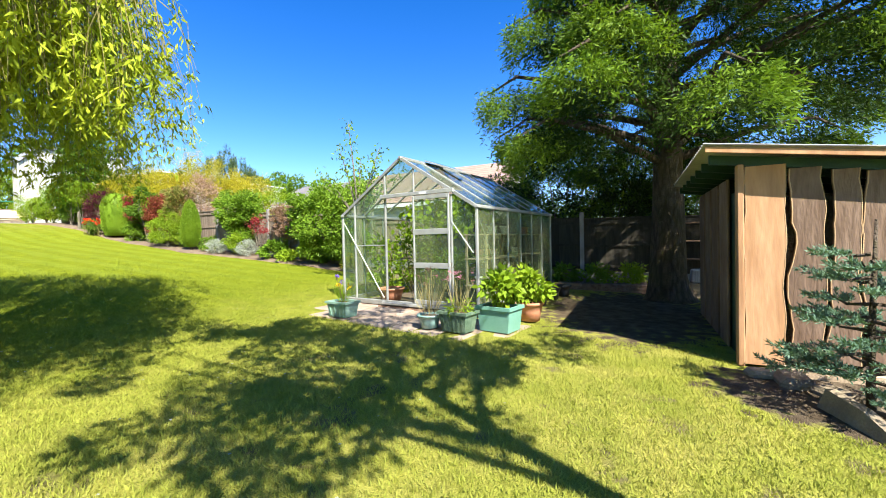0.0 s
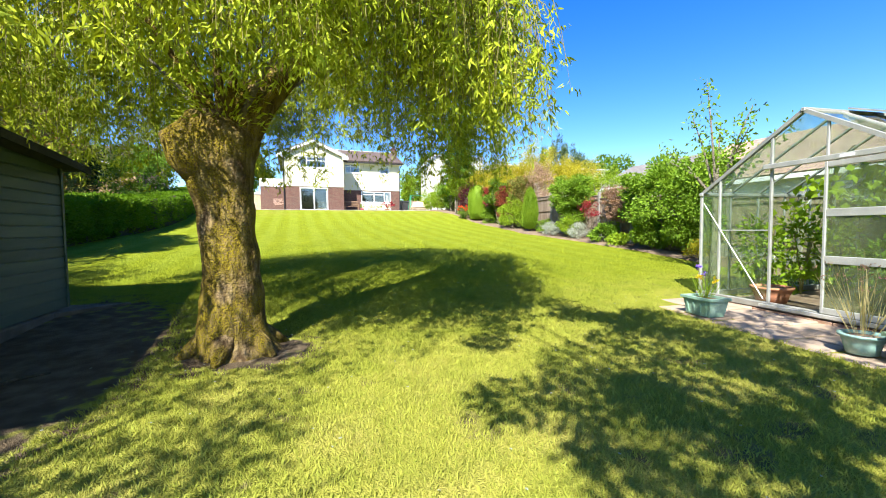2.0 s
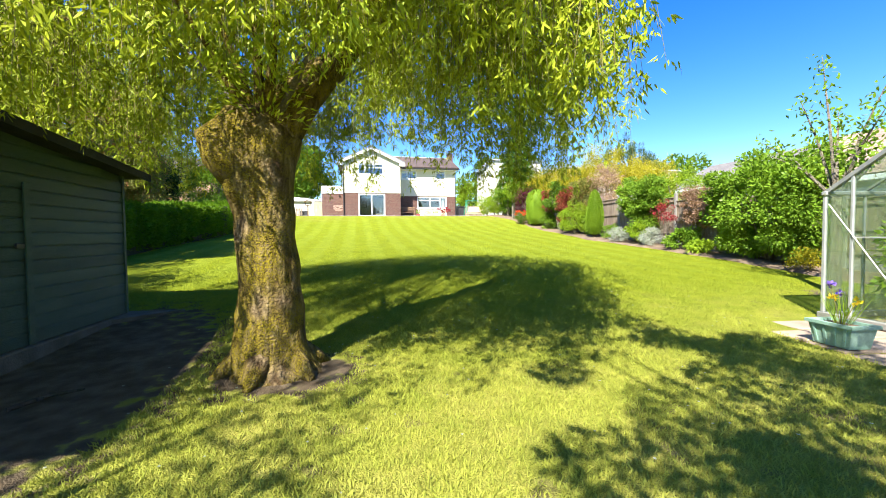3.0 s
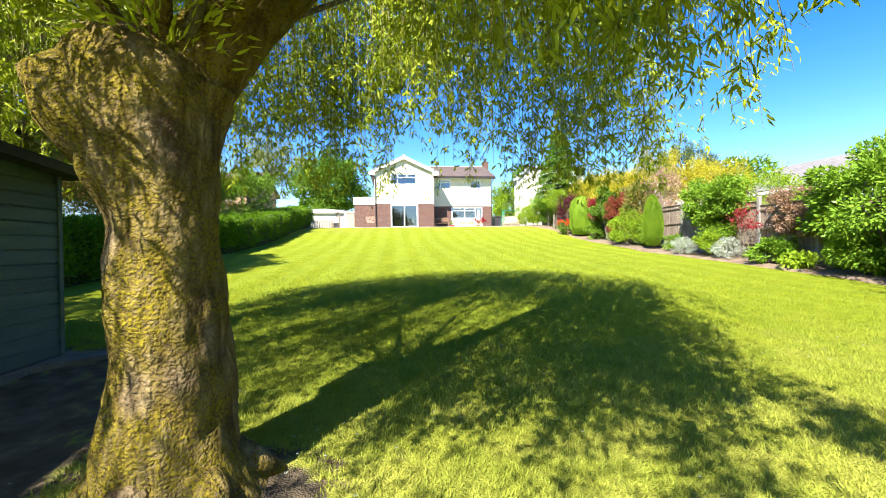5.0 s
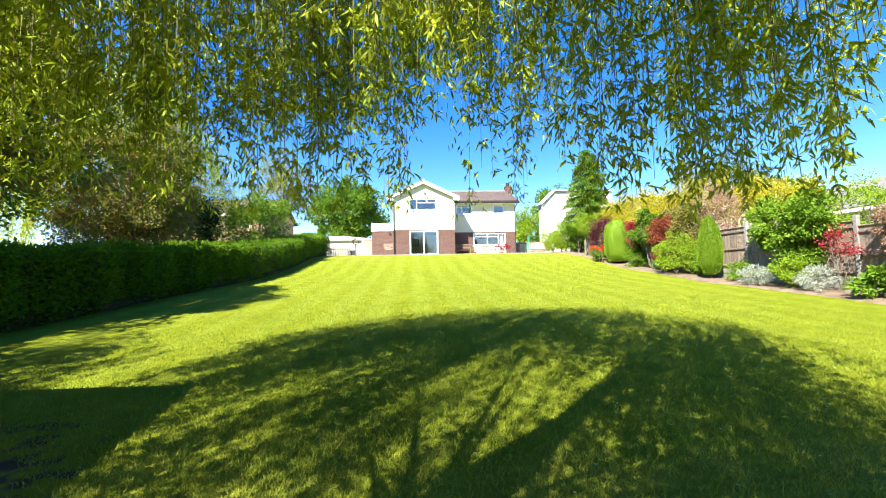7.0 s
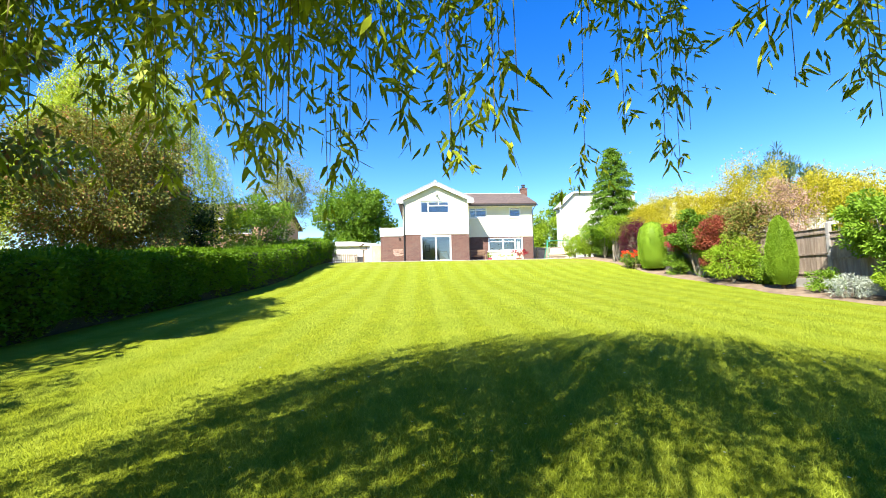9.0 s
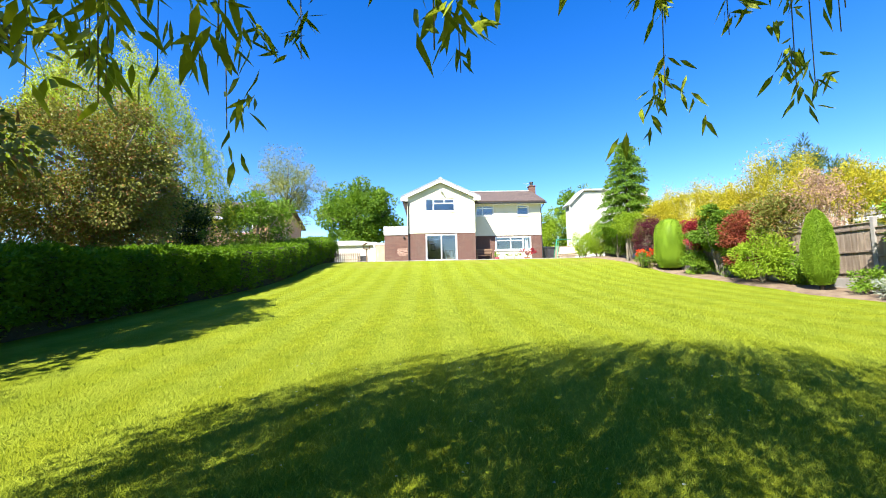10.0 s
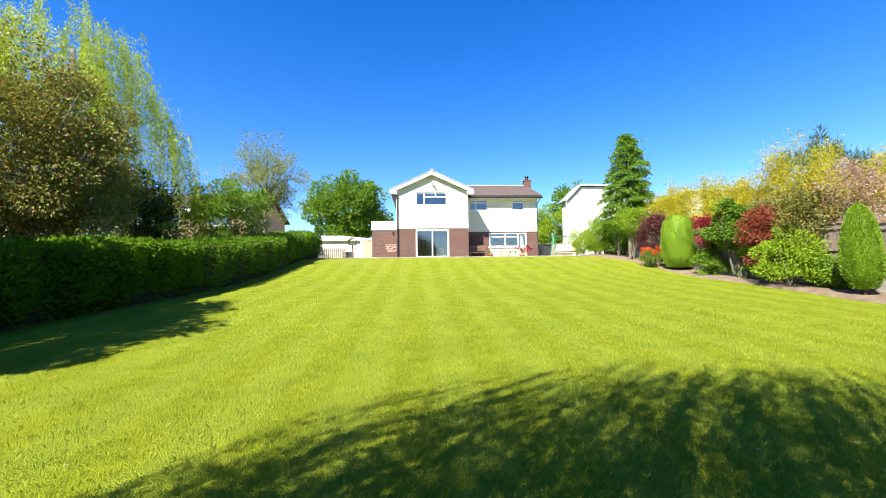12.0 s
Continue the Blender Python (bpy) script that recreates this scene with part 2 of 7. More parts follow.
VERGE_GREY = surf("grey_verge_tiles", (0.20, 0.21, 0.22), (0.29, 0.30, 0.31), 3, 50, 0.7, 0.2)
DIRTY_CONCRETE = surf("earth_stained_concrete", (0.09, 0.08, 0.06), (0.16, 0.14, 0.11), 3, 60, 0.95, 0.4)
GREY_SHEET = surf("grey_corrugated_sheet", (0.42, 0.43, 0.42), (0.55, 0.55, 0.53), 3, 50, 0.5, 0.2, 0.3)
ALUMINIUM = surf("dull_aluminium", (0.36, 0.37, 0.35), (0.47, 0.48, 0.45), 5, 60, 0.45, 0.1, 0.4)
ALU_FLAT = surf("oxidised_aluminium", (0.30, 0.30, 0.27), (0.40, 0.40, 0.36), 5, 60, 0.6, 0.15, 0.4)
GH_GLASS = glass_mat("greenhouse_glass", (0.94, 0.98, 0.95), 0.08, (0.38, 0.50, 0.34))
GH_DIRTY = glass_mat("algae_stained_glass", (0.90, 0.96, 0.88), 0.17, (0.42, 0.48, 0.27))
WIN_GLASS = glass_mat("window_glass", (0.92, 0.95, 0.96), 0.0, gloss=2.4)
RENDER = surf("cream_white_render", (0.52, 0.495, 0.38), (0.56, 0.535, 0.42), 1.5, 60, 0.9, 0.1, vary=0.04)
WHITE_WALL = surf("white_painted_wall", (0.50, 0.485, 0.42), (0.55, 0.535, 0.47), 1.5, 60, 0.9, 0.1, vary=0.05)
UPVC = surf("white_plastic_trim", (0.70, 0.70, 0.69), (0.75, 0.75, 0.74), 3, 40, 0.4, 0.03, vary=0.03)
HOUSE_BRICK = brick_mat("plum_brick", (0.066, 0.028, 0.021), (0.115, 0.05, 0.036), (0.16, 0.13, 0.10))
ORANGE_BRICK = brick_mat("orange_brick", (0.33, 0.17, 0.10), (0.40, 0.23, 0.14), (0.38, 0.32, 0.26))
BROWN_TILE = tile_mat("brown_roof_tiles", (0.072, 0.05, 0.04), (0.105, 0.073, 0.057))
RED_TILE = tile_mat("buff_roof_tiles", (0.27, 0.17, 0.125), (0.35, 0.24, 0.18), 1)
GREY_TILE = tile_mat("grey_roof_tiles", (0.13, 0.12, 0.115), (0.19, 0.175, 0.16), 1)
BLACK_PIPE = surf("black_plastic_pipe", (0.02, 0.02, 0.02), (0.035, 0.035, 0.035), 3, 40, 0.4, 0.05)
ROOM_WALL = surf("room_plaster", (0.66, 0.62, 0.54), (0.70, 0.66, 0.58), 2, 40, 0.9, 0.05, vary=0.05)
ROOM_FLOOR = surf("room_carpet", (0.22, 0.18, 0.14), (0.28, 0.23, 0.18), 2, 90, 0.95, 0.2)
BENCH_WOOD = surf("bench_teak", (0.16, 0.095, 0.055), (0.24, 0.15, 0.09), 3, 50, 0.7, 0.3, stretch=(0.5, 3, 3))
LIGHT_WOOD = surf("sleeper_wood", (0.42, 0.31, 0.20), (0.52, 0.41, 0.28), 3, 50, 0.85, 0.4)
PALE_GREEN_POT = surf("pale_green_plastic", (0.21, 0.36, 0.27), (0.30, 0.44, 0.35), 4, 40, 0.5, 0.1)
DARK_GREEN_POT = surf("mossy_green_pot", (0.075, 0.13, 0.08), (0.14, 0.20, 0.13), 6, 40, 0.7, 0.4)
AQUA_BOX = surf("aqua_plastic", (0.12, 0.28, 0.21), (0.17, 0.34, 0.27), 2, 30, 0.45, 0.05, vary=0.08)
TEAL_GLAZE = surf("teal_glaze", (0.14, 0.27, 0.25), (0.27, 0.40, 0.34), 5, 30, 0.25, 0.1, spec=0.6)
TERRACOTTA = surf("terracotta", (0.42, 0.17, 0.09), (0.50, 0.24, 0.14), 5, 50, 0.85, 0.2)
YELLOW_POT = surf("ochre_plastic", (0.50, 0.30, 0.05), (0.58, 0.38, 0.08), 4, 40, 0.6, 0.1)
RED_POT = surf("red_plastic", (0.50, 0.05, 0.07), (0.55, 0.08, 0.10), 4, 40, 0.5, 0.1)
GREEN_METAL = surf("green_metal", (0.03, 0.22, 0.12), (0.05, 0.28, 0.16), 4, 40, 0.45, 0.1)
CREAM_CLOTH = surf("cream_canvas", (0.62, 0.50, 0.30), (0.68, 0.57, 0.38), 3, 60, 0.9, 0.2)
GREY_PLASTIC = surf("grey_plastic", (0.30, 0.31, 0.32), (0.40, 0.41, 0.42), 4, 40, 0.5, 0.1)
DARK_PLASTIC = surf("black_plastic", (0.03, 0.03, 0.032), (0.05, 0.05, 0.05), 4, 40, 0.5, 0.1)
WILLOW_BARK = bark_mat("mossy_willow_bark", (0.07, 0.045, 0.022), (0.25, 0.185, 0.10), (0.215, 0.168, 0.012), 1.0)
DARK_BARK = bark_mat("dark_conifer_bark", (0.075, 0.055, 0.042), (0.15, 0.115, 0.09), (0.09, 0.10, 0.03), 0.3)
GREY_BARK = bark_mat("grey_bark", (0.18, 0.15, 0.12), (0.30, 0.27, 0.22), (0.16, 0.17, 0.05), 0.3)
TWIG = surf("olive_twig", (0.16, 0.14, 0.04), (0.22, 0.20, 0.06), 5, 40, 0.8, 0.1)
HEDGE_CORE = surf("hedge_core_shade", (0.03, 0.035, 0.012), (0.05, 0.05, 0.02), 8, 40, 0.95, 0.8)

L_WILLOW = leaf_mat("willow_leaf", (0.22, 0.31, 0.022), (0.44, 0.48, 0.035), 0.27)
L_CONIFER = leaf_mat("fir_needles", (0.02, 0.045, 0.010), (0.06, 0.105, 0.016), 0.25)
L_TIP = leaf_mat("fir_tips", (0.07, 0.15, 0.014), (0.18, 0.27, 0.025), 0.35)
L_HEDGE = leaf_mat("beech_hedge_leaf", (0.06, 0.135, 0.006), (0.14, 0.25, 0.012), 0.35)
L_GREEN = leaf_mat("mid_green_leaf", (0.075, 0.16, 0.02), (0.18, 0.29, 0.03), 0.4)
L_LAUREL = leaf_mat("laurel_leaf", (0.10, 0.20, 0.02), (0.24, 0.37, 0.035), 0.35, 0.3)
L_DARK = leaf_mat("dark_evergreen_leaf", (0.022, 0.045, 0.014), (0.05, 0.09, 0.025), 0.25, 0.35)
L_YELLOW = leaf_mat("golden_leaf", (0.33, 0.32, 0.02), (0.52, 0.44, 0.04), 0.45)
L_LIME = leaf_mat("lime_leaf", (0.19, 0.31, 0.02), (0.31, 0.42, 0.035), 0.45)
L_TOPIARY = leaf_mat("clipped_conifer", (0.14, 0.25, 0.02), (0.24, 0.36, 0.03), 0.25)
L_RED = leaf_mat("red_leaf", (0.20, 0.035, 0.03), (0.30, 0.10, 0.05), 0.4)
L_CRIMSON = leaf_mat("crimson_leaf", (0.22, 0.02, 0.035), (0.36, 0.05, 0.06), 0.4)
L_PURPLE = leaf_mat("purple_leaf", (0.075, 0.018, 0.03), (0.14, 0.03, 0.05), 0.35)
L_PINK = leaf_mat("pink_blossom", (0.30, 0.20, 0.13), (0.55, 0.36, 0.30), 0.4)
L_DRY = leaf_mat("dry_pink_leaf", (0.26, 0.16, 0.11), (0.38, 0.25, 0.18), 0.4)
L_SILVER = leaf_mat("silver_leaf", (0.26, 0.30, 0.24), (0.40, 0.43, 0.37), 0.25)
L_COPPER = leaf_mat("copper_green_leaf", (0.11, 0.14, 0.026), (0.26, 0.25, 0.06), 0.3, blossom=(0.30, 0.15, 0.06), share=0.15)
L_BIRCH = leaf_mat("pale_birch_leaf", (0.16, 0.20, 0.05), (0.28, 0.29, 0.09), 0.45)
L_PINE = leaf_mat("pine_needles", (0.05, 0.10, 0.05), (0.12, 0.17, 0.07), 0.25)
L_SPRUCE = leaf_mat("blue_spruce_needles", (0.06, 0.12, 0.07), (0.17, 0.27, 0.18), 0.2)
L_STRAW = leaf_mat("straw_stem", (0.40, 0.33, 0.14), (0.52, 0.44, 0.22), 0.35)
L_FLOWER_RED = leaf_mat("red_poppy_petal", (0.70, 0.04, 0.015), (0.80, 0.09, 0.03), 0.4)
L_FLOWER_VIOLET = leaf_mat("violet_petal", (0.20, 0.12, 0.60), (0.32, 0.20, 0.75), 0.4)
L_FLOWER_YELLOW = leaf_mat("yellow_petal", (0.75, 0.55, 0.03), (0.85, 0.65, 0.06), 0.4)
L_FLOWER_PINK = leaf_mat("pink_petal", (0.65, 0.25, 0.33), (0.75, 0.38, 0.42), 0.4)


def grass_mat():
    m, nt, b, out = node_mat("grass_blades")
    v, col, earth, bare, fine = lawn_nodes(nt)
    g = nt.nodes.new("ShaderNodeNewGeometry")
    col = mix_col(nt, math_node(nt, "MULTIPLY", g.outputs["Random Per Island"], 0.55), col, (0.36, 0.42, 0.06))
    nt.links.new(col, b.inputs["Base Color"])
    b.inputs["Roughness"].default_value = 0.6
    b.inputs["Specular IOR Level"].default_value = 0.07
    t = nt.nodes.new("ShaderNodeBsdfTranslucent")
    nt.links.new(col, t.inputs[0])
    mx = nt.nodes.new("ShaderNodeMixShader")
    mx.inputs[0].default_value = 0.35
    nt.links.new(b.outputs[0], mx.inputs[1])
    nt.links.new(t.outputs[0], mx.inputs[2])
    nt.links.new(mx.outputs[0], out.inputs[0])
    return m


GRASS = grass_mat()


# ---- geometry helpers ----
class Geo:
    """Collects vertices and faces of one mesh."""

    def __init__(self):
        self.v, self.f = [], []

    def add(self, verts, faces):
        k = len(self.v)
        self.v += [tuple(map(float, p)) for p in verts]
        self.f += [tuple(i + k for i in q) for q in faces]
        return self

    def box(self, x0, x1, y0, y1, z0, z1, ch=0.0, m=None):
        lo, hi = (min(x0, x1), min(y0, y1), min(z0, z1)), (max(x0, x1), max(y0, y1), max(z0, z1))
        ch = min(ch, *(0.45 * (hi[i] - lo[i]) for i in range(3)))
        ids, verts = {}, []
        for s in [(a, b, c) for a in (0, 1) for b in (0, 1) for c in (0, 1)]:
            for ax in range(3 if ch > 0 else 1):
                p = [(hi if s[i] else lo)[i] - (0 if (i == ax or ch == 0) else (ch if s[i] else -ch)) for i in range(3)]
                ids[s, ax] = len(verts)
                verts.append(p)
        faces = []
        cyc = [(0, 0), (1, 0), (1, 1), (0, 1)]
        for ax in range(3):
            for side in (0, 1):
                q = []
                for a, b in cyc:
                    s = [a, b]
                    s.insert(ax, side)
                    q.append(ids[tuple(s), ax if ch > 0 else 0])
                faces.append(q)
        if ch > 0:
            for ax in range(3):
                o1, o2 = [i for i in range(3) if i != ax]
                for a, b in cyc:
                    s0 = [0, 0, 0]
                    s0[o1], s0[o2] = a, b
                    s1 = list(s0)
                    s1[ax] = 1
                    s0, s1 = tuple(s0), tuple(s1)
                    faces.append([ids[s0, o1], ids[s0, o2], ids[s1, o2], ids[s1, o1]])
            for s in [(a, b, c) for a in (0, 1) for b in (0, 1) for c in (0, 1)]:
                faces.append([ids[s, 0], ids[s, 1], ids[s, 2]])
        if m is not None:
            verts = [m @ Vector(p) for p in verts]
        return self.add(verts, faces)

    def tube(self, path, radii, n=8, cap=True, lumpy=0.0):
        path = [np.array(p, float) for p in path]
        rings, ref = [], np.array([0.31, 0.87, 0.38])
        for i, p in enumerate(path):
            d = path[min(i + 1, len(path) - 1)] - path[max(i - 1, 0)]
            d /= np.linalg.norm(d) + 1e-9
            a = np.cross(d, ref)
            a /= np.linalg.norm(a) + 1e-9
            b = np.cross(d, a)
            ring = []
            for k in range(n):
                t = 2 * math.pi * k / n
                r = radii[i]
                if lumpy:
                    w = p + (math.cos(t) * a + math.sin(t) * b) * r
                    r *= 1 + lumpy * noise.noise(Vector(w * 3.1)) + 0.2 * lumpy * noise.noise(Vector((w[0] * 27, w[1] * 27, w[2] * 10))) + 0.4 * lumpy * noise.noise(Vector((w[0] * 9, w[1] * 9, w[2] * 3)))
                ring.append(p + r * (math.cos(t) * a + math.sin(t) * b))
            rings.append(ring)
        verts = [q for r in rings for q in r]
        faces = [(i * n + k, i * n + (k + 1) % n, (i + 1) * n + (k + 1) % n, (i + 1) * n + k) for i in range(len(path) - 1) for k in range(n)]
        if cap:
            faces += [tuple(range(n)), tuple((len(path) - 1) * n + k for k in range(n))]
        return self.add(verts, faces)

    def lathe(self, cx, cy, prof, n=20):
        verts = [(cx + r * math.cos(2 * math.pi * k / n), cy + r * math.sin(2 * math.pi * k / n), z) for r, z in prof for k in range(n)]
        faces = [(i * n + k, i * n + (k + 1) % n, (i + 1) * n + (k + 1) % n, (i + 1) * n + k) for i in range(len(prof) - 1) for k in range(n)]
        return self.add(verts, faces)

    def prism(self, poly, h, m=None):
        """A flat outline (points in 3D) pushed along the vector h."""
        n = len(poly)
        a = [Vector(p) for p in poly]
        b = [p + Vector(h) for p in a]
        pts = a + b
        if m is not None:
            pts = [m @ p for p in pts]
        return self.add(pts, [tuple(range(n)), tuple(range(n, 2 * n))] + [(i, (i + 1) % n, n + (i + 1) % n, n + i) for i in range(n)])

    def mesh(self, name, material, smooth=False):
        me = bpy.data.meshes.new(name)
        me.from_pydata(self.v, [], self.f)
        b = bmesh.new()
        b.from_mesh(me)
        bmesh.ops.recalc_face_normals(b, faces=b.faces)
        b.to_mesh(me)
        b.free()
        me.materials.append(material)
        if smooth:
            me.polygons.foreach_set("use_smooth", [True] * len(me.polygons))
        return me

    def make(self, name, material, parent=None, label="", smooth=False):
        ob = new(name, self.mesh(name, material, smooth))
        ob.parent = parent
        return tagged(ob, label)


def part(name, geo, material, parent, label="", smooth=False):
    return geo.make(name, material, parent, label, smooth)


def thing(name, label, category, place=None, group="", kind=""):
    ob = new(name)
    ob.empty_display_size = 0.1
    if place is not None:
        ob.matrix_basis = place
    return tagged(ob, label, category, group, kind)


def unit(a):
    return a / (np.linalg.norm(a, axis=-1, keepdims=True) + 1e-9)


def leaves(name, pts, dirs, length, width, material, parent=None, label="", fold=0.15, fine=False):
    """Many leaves in one mesh: each a small folded blade from pts along dirs."""
    pts, dirs = np.asarray(pts, float), unit(np.asarray(dirs, float))
    n = len(pts)
    ln = (length * rng.uniform(0.7, 1.25, n))[:, None]
    wd = (width * rng.uniform(0.75, 1.2, n))[:, None] * 0.5
    side = unit(np.cross(dirs, rng.normal(size=(n, 3))))
    nrm = np.cross(dirs, side)
    if fine:
        bend = nrm * ln * rng.uniform(-0.2, 0.2, (n, 1))
        cols = [pts, pts + dirs * ln * 0.3 + side * wd + nrm * wd * fold * 2, pts + dirs * ln * 0.65 + side * wd * 0.7 + bend * 0.6,
                pts + dirs * ln + bend, pts + dirs * ln * 0.65 - side * wd * 0.7 + bend * 0.6, pts + dirs * ln * 0.3 - side * wd + nrm * wd * fold * 2]
        quads = ((0, 1, 2, 5), (5, 2, 3, 4))
    else:
        cols = [pts, pts + dirs * ln * 0.45 + side * wd + nrm * wd * fold * 2, pts + dirs * ln, pts + dirs * ln * 0.45 - side * wd + nrm * wd * fold * 2]
        quads = ((0, 1, 2, 3),)
    c, k = len(cols), len(quads)
    verts = np.stack(cols, 1).reshape(-1)
    base = np.arange(n)[:, None, None] * c
    loops = (base + np.array(quads)[None]).reshape(-1)
    me = bpy.data.meshes.new(name)
    me.vertices.add(n * c)
    me.vertices.foreach_set("co", verts.astype(np.float32))
    me.loops.add(n * k * 4)
    me.loops.foreach_set("vertex_index", loops.astype(np.int32))
    me.polygons.add(n * k)
    me.polygons.foreach_set("loop_start", (np.arange(n * k) * 4).astype(np.int32))
    me.update(calc_edges=True)
    me.materials.append(material)
    ob = new(name, me)
    ob.parent = parent
    return tagged(ob, label, kind="stuff")


def clumps(n, centre, radii, k, size, droop=0.0, hollow=0.55):
    """Leaf places and directions in k uneven clumps that fill an egg-shaped crown."""
    c, r = np.array(centre, float), np.array(radii, float)
    d = unit(rng.normal(size=(k, 3)))
    cc = c + d * r * rng.uniform(hollow, 1.0, (k, 1)) * rng.uniform(0.82, 1.12, (k, 1))
    sz = size * rng.uniform(0.6, 1.3, k)
    which = rng.integers(0, k, n)
    off = unit(rng.normal(size=(n, 3))) * (rng.uniform(0.15, 1.0, n) ** 0.5)[:, None]
    pts = cc[which] + off * sz[which][:, None] * np.array([1, 1, 0.75])
    dirs = off + 0.5 * unit(pts - c) + rng.normal(size=(n, 3)) * 0.45 + np.array([0, 0, -droop])
    return pts, dirs


def smooth_step(x, xs, ys):
    return np.interp(x, xs, ys)


# ---- the lie of the land: a lawn that climbs to the house ----
GY = np.array([-60, -30, 0, 5, 8, 13, 18.5, 25.6, 29, 31, 33, 34.6, 36, 60, 400], float)
GZ = np.array([-0.7, -0.6, -0.28, -0.15, 0.03, 0.42, 0.85, 1.45, 2.0, 2.36, 2.62, 2.79, 2.83, 2.9, 3.2], float)
_fine = np.arange(-60, 400, 0.25)
_raw = np.interp(_fine, GY, GZ)
_soft = np.convolve(np.pad(_raw, 5, mode="edge"), np.ones(11) / 11, "valid")


def ground_z(y):
    return np.interp(y, _fine, _soft)


def gz(y):
    return float(ground_z(y))


def sheet(name, xs, ys, material, lift=0.0, rough=0.0):
    X, Y = np.meshgrid(xs, ys)
    Z = ground_z(Y) + lift
    if rough:
        Z = Z + rough * np.sin(X * 1.3 + 0.5 * np.sin(Y)) * np.sin(Y * 0.9)
    v = np.stack([X, Y, Z], -1).reshape(-1, 3)
    nx, ny = len(xs), len(ys)
    f = [(j * nx + i, j * nx + i + 1, (j + 1) * nx + i + 1, (j + 1) * nx + i) for j in range(ny - 1) for i in range(nx - 1)]
    me = bpy.data.meshes.new(name)
    me.from_pydata(v.tolist(), [], f)
    me.materials.append(material)
    me.polygons.foreach_set("use_smooth", [True] * len(f))
    return new(name, me)


xs = np.concatenate([[-600, -300, -120, -60, -35], np.arange(-20, 25, 0.5), [30, 45, 70, 130, 300, 600]])
ys = np.concatenate([[-600, -300, -120, -50], np.arange(-25, 40, 0.4), [45, 55, 70, 100, 200, 390, 800]])
tagged(sheet("ground", xs, ys, LAWN, 0, 0.012), "striped mown lawn climbing towards a house", "lawn", kind="structure")


def bed_edge(y):
    return np.interp(y, [6.5, 8.5, 11, 13.4, 15.7, 18.5, 22, 25.6, 30, 36], [11.0, 10.95, 11.5, 11.55, 11.4, 11.35, 11.8, 12.1, 12.35, 11.6])


def fence_x(y):
    return 12.45 + max(0.0, y - 13) * 0.055


def make_bed():
    g = Geo()
    y0 = np.arange(6.5, 36.01, 0.5)
    rows = []
    for y in y0:
        e, fx = float(bed_edge(y)) + 0.06 * math.sin(y * 2.3), fence_x(y)
        rows.append([(e, y, gz(y) - 0.03), (e + 0.12, y, gz(y) + 0.05), ((e + fx) / 2, y, gz(y) + 0.10 + 0.02 * math.sin(3 * y)), (fx + 0.05, y, gz(y) + 0.11)])
    v = [p for r in rows for p in r]
    f = [(j * 4 + i, j * 4 + i + 1, j * 4 + 5 + i, j * 4 + 4 + i) for j in range(len(rows) - 1) for i in range(3)]
    g.add(v, f)
    tagged(g.make("flower_bed", SOIL, None, "", True), "bare brown soil border below a fence", "flower bed", kind="structure")


make_bed()


# patio before the house, level with its door sills
pat = thing("patio", "grey concrete patio before the house", "patio", kind="structure")
for i in range(18):
    part("paving_slab", Geo().box(-6 + i * 1.1, -4.915 + i * 1.1, 35.4, 38.9, 2.6, 2.85, 0.012), CONCRETE, pat)


# ---- the house ----
def wall_panel(g, x0, x1, z0, z1, y0, y1, holes=()):
    """A wall across x with rectangular openings (xa, xb, za, zb) right through it."""
    xs_ = sorted({x0, x1, *[h[0] for h in holes], *[h[1] for h in holes]})
    for a, b in zip(xs_, xs_[1:]):
        cuts = sorted([(h[2], h[3]) for h in holes if h[0] <= a + 1e-6 and h[1] >= b - 1e-6])
        z = z0
        for za, zb in cuts:
            if za > z + 1e-6:
                g.box(a, b, y0, y1, z, za)
            z = zb
        if z1 > z + 1e-6:
            g.box(a, b, y0, y1, z, z1)
    return g


def window(house, x0, x1, z0, z1, y, mullions=(), transoms=(), sill=True, kind="window", fr=0.10):
    """A framed window set in an opening: mullions at x, transoms as (xa, xb, z)."""
    w = part(kind, Geo().box(x0, x1, y + 0.02, y + 0.10, z0, z0 + fr, 0.01).box(x0, x1, y + 0.02, y + 0.10, z1 - fr, z1, 0.01)
             .box(x0, x0 + fr, y + 0.02, y + 0.10, z0 + fr, z1 - fr, 0.01).box(x1 - fr, x1, y + 0.02, y + 0.10, z0 + fr, z1 - fr, 0.01), UPVC, house, "white plastic frame")
    edges = [x0 + fr] + [x for x in mullions] + [x1 - fr]
    for x in mullions:
        part("mullion", Geo().box(x - 0.035, x + 0.035, y + 0.02, y + 0.10, z0 + fr, z1 - fr, 0.008), UPVC, w)
    for xa, xb, z in transoms:
        part("transom", Geo().box(xa, xb, y + 0.022, y + 0.098, z - 0.035, z + 0.035, 0.008), UPVC, w)
    for a, b in zip(edges, edges[1:]):
        part("pane", Geo().box(a, b, y + 0.055, y + 0.063, z0 + fr, z1 - fr), WIN_GLASS, w)
    if sill:
        part("sill", Geo().box(x0 - 0.07, x1 + 0.07, y - 0.07, y + 0.019, z0 - 0.07, z0 - 0.003, 0.01), UPVC, w)
    return w


def roof_slab(g, a, b, c, d, t=0.12):
    n = (Vector(b) - Vector(a)).cross(Vector(d) - Vector(a)).normalized()
    if n.z < 0:
        n = -n
    return g.prism([a, b, c, d], n * t)


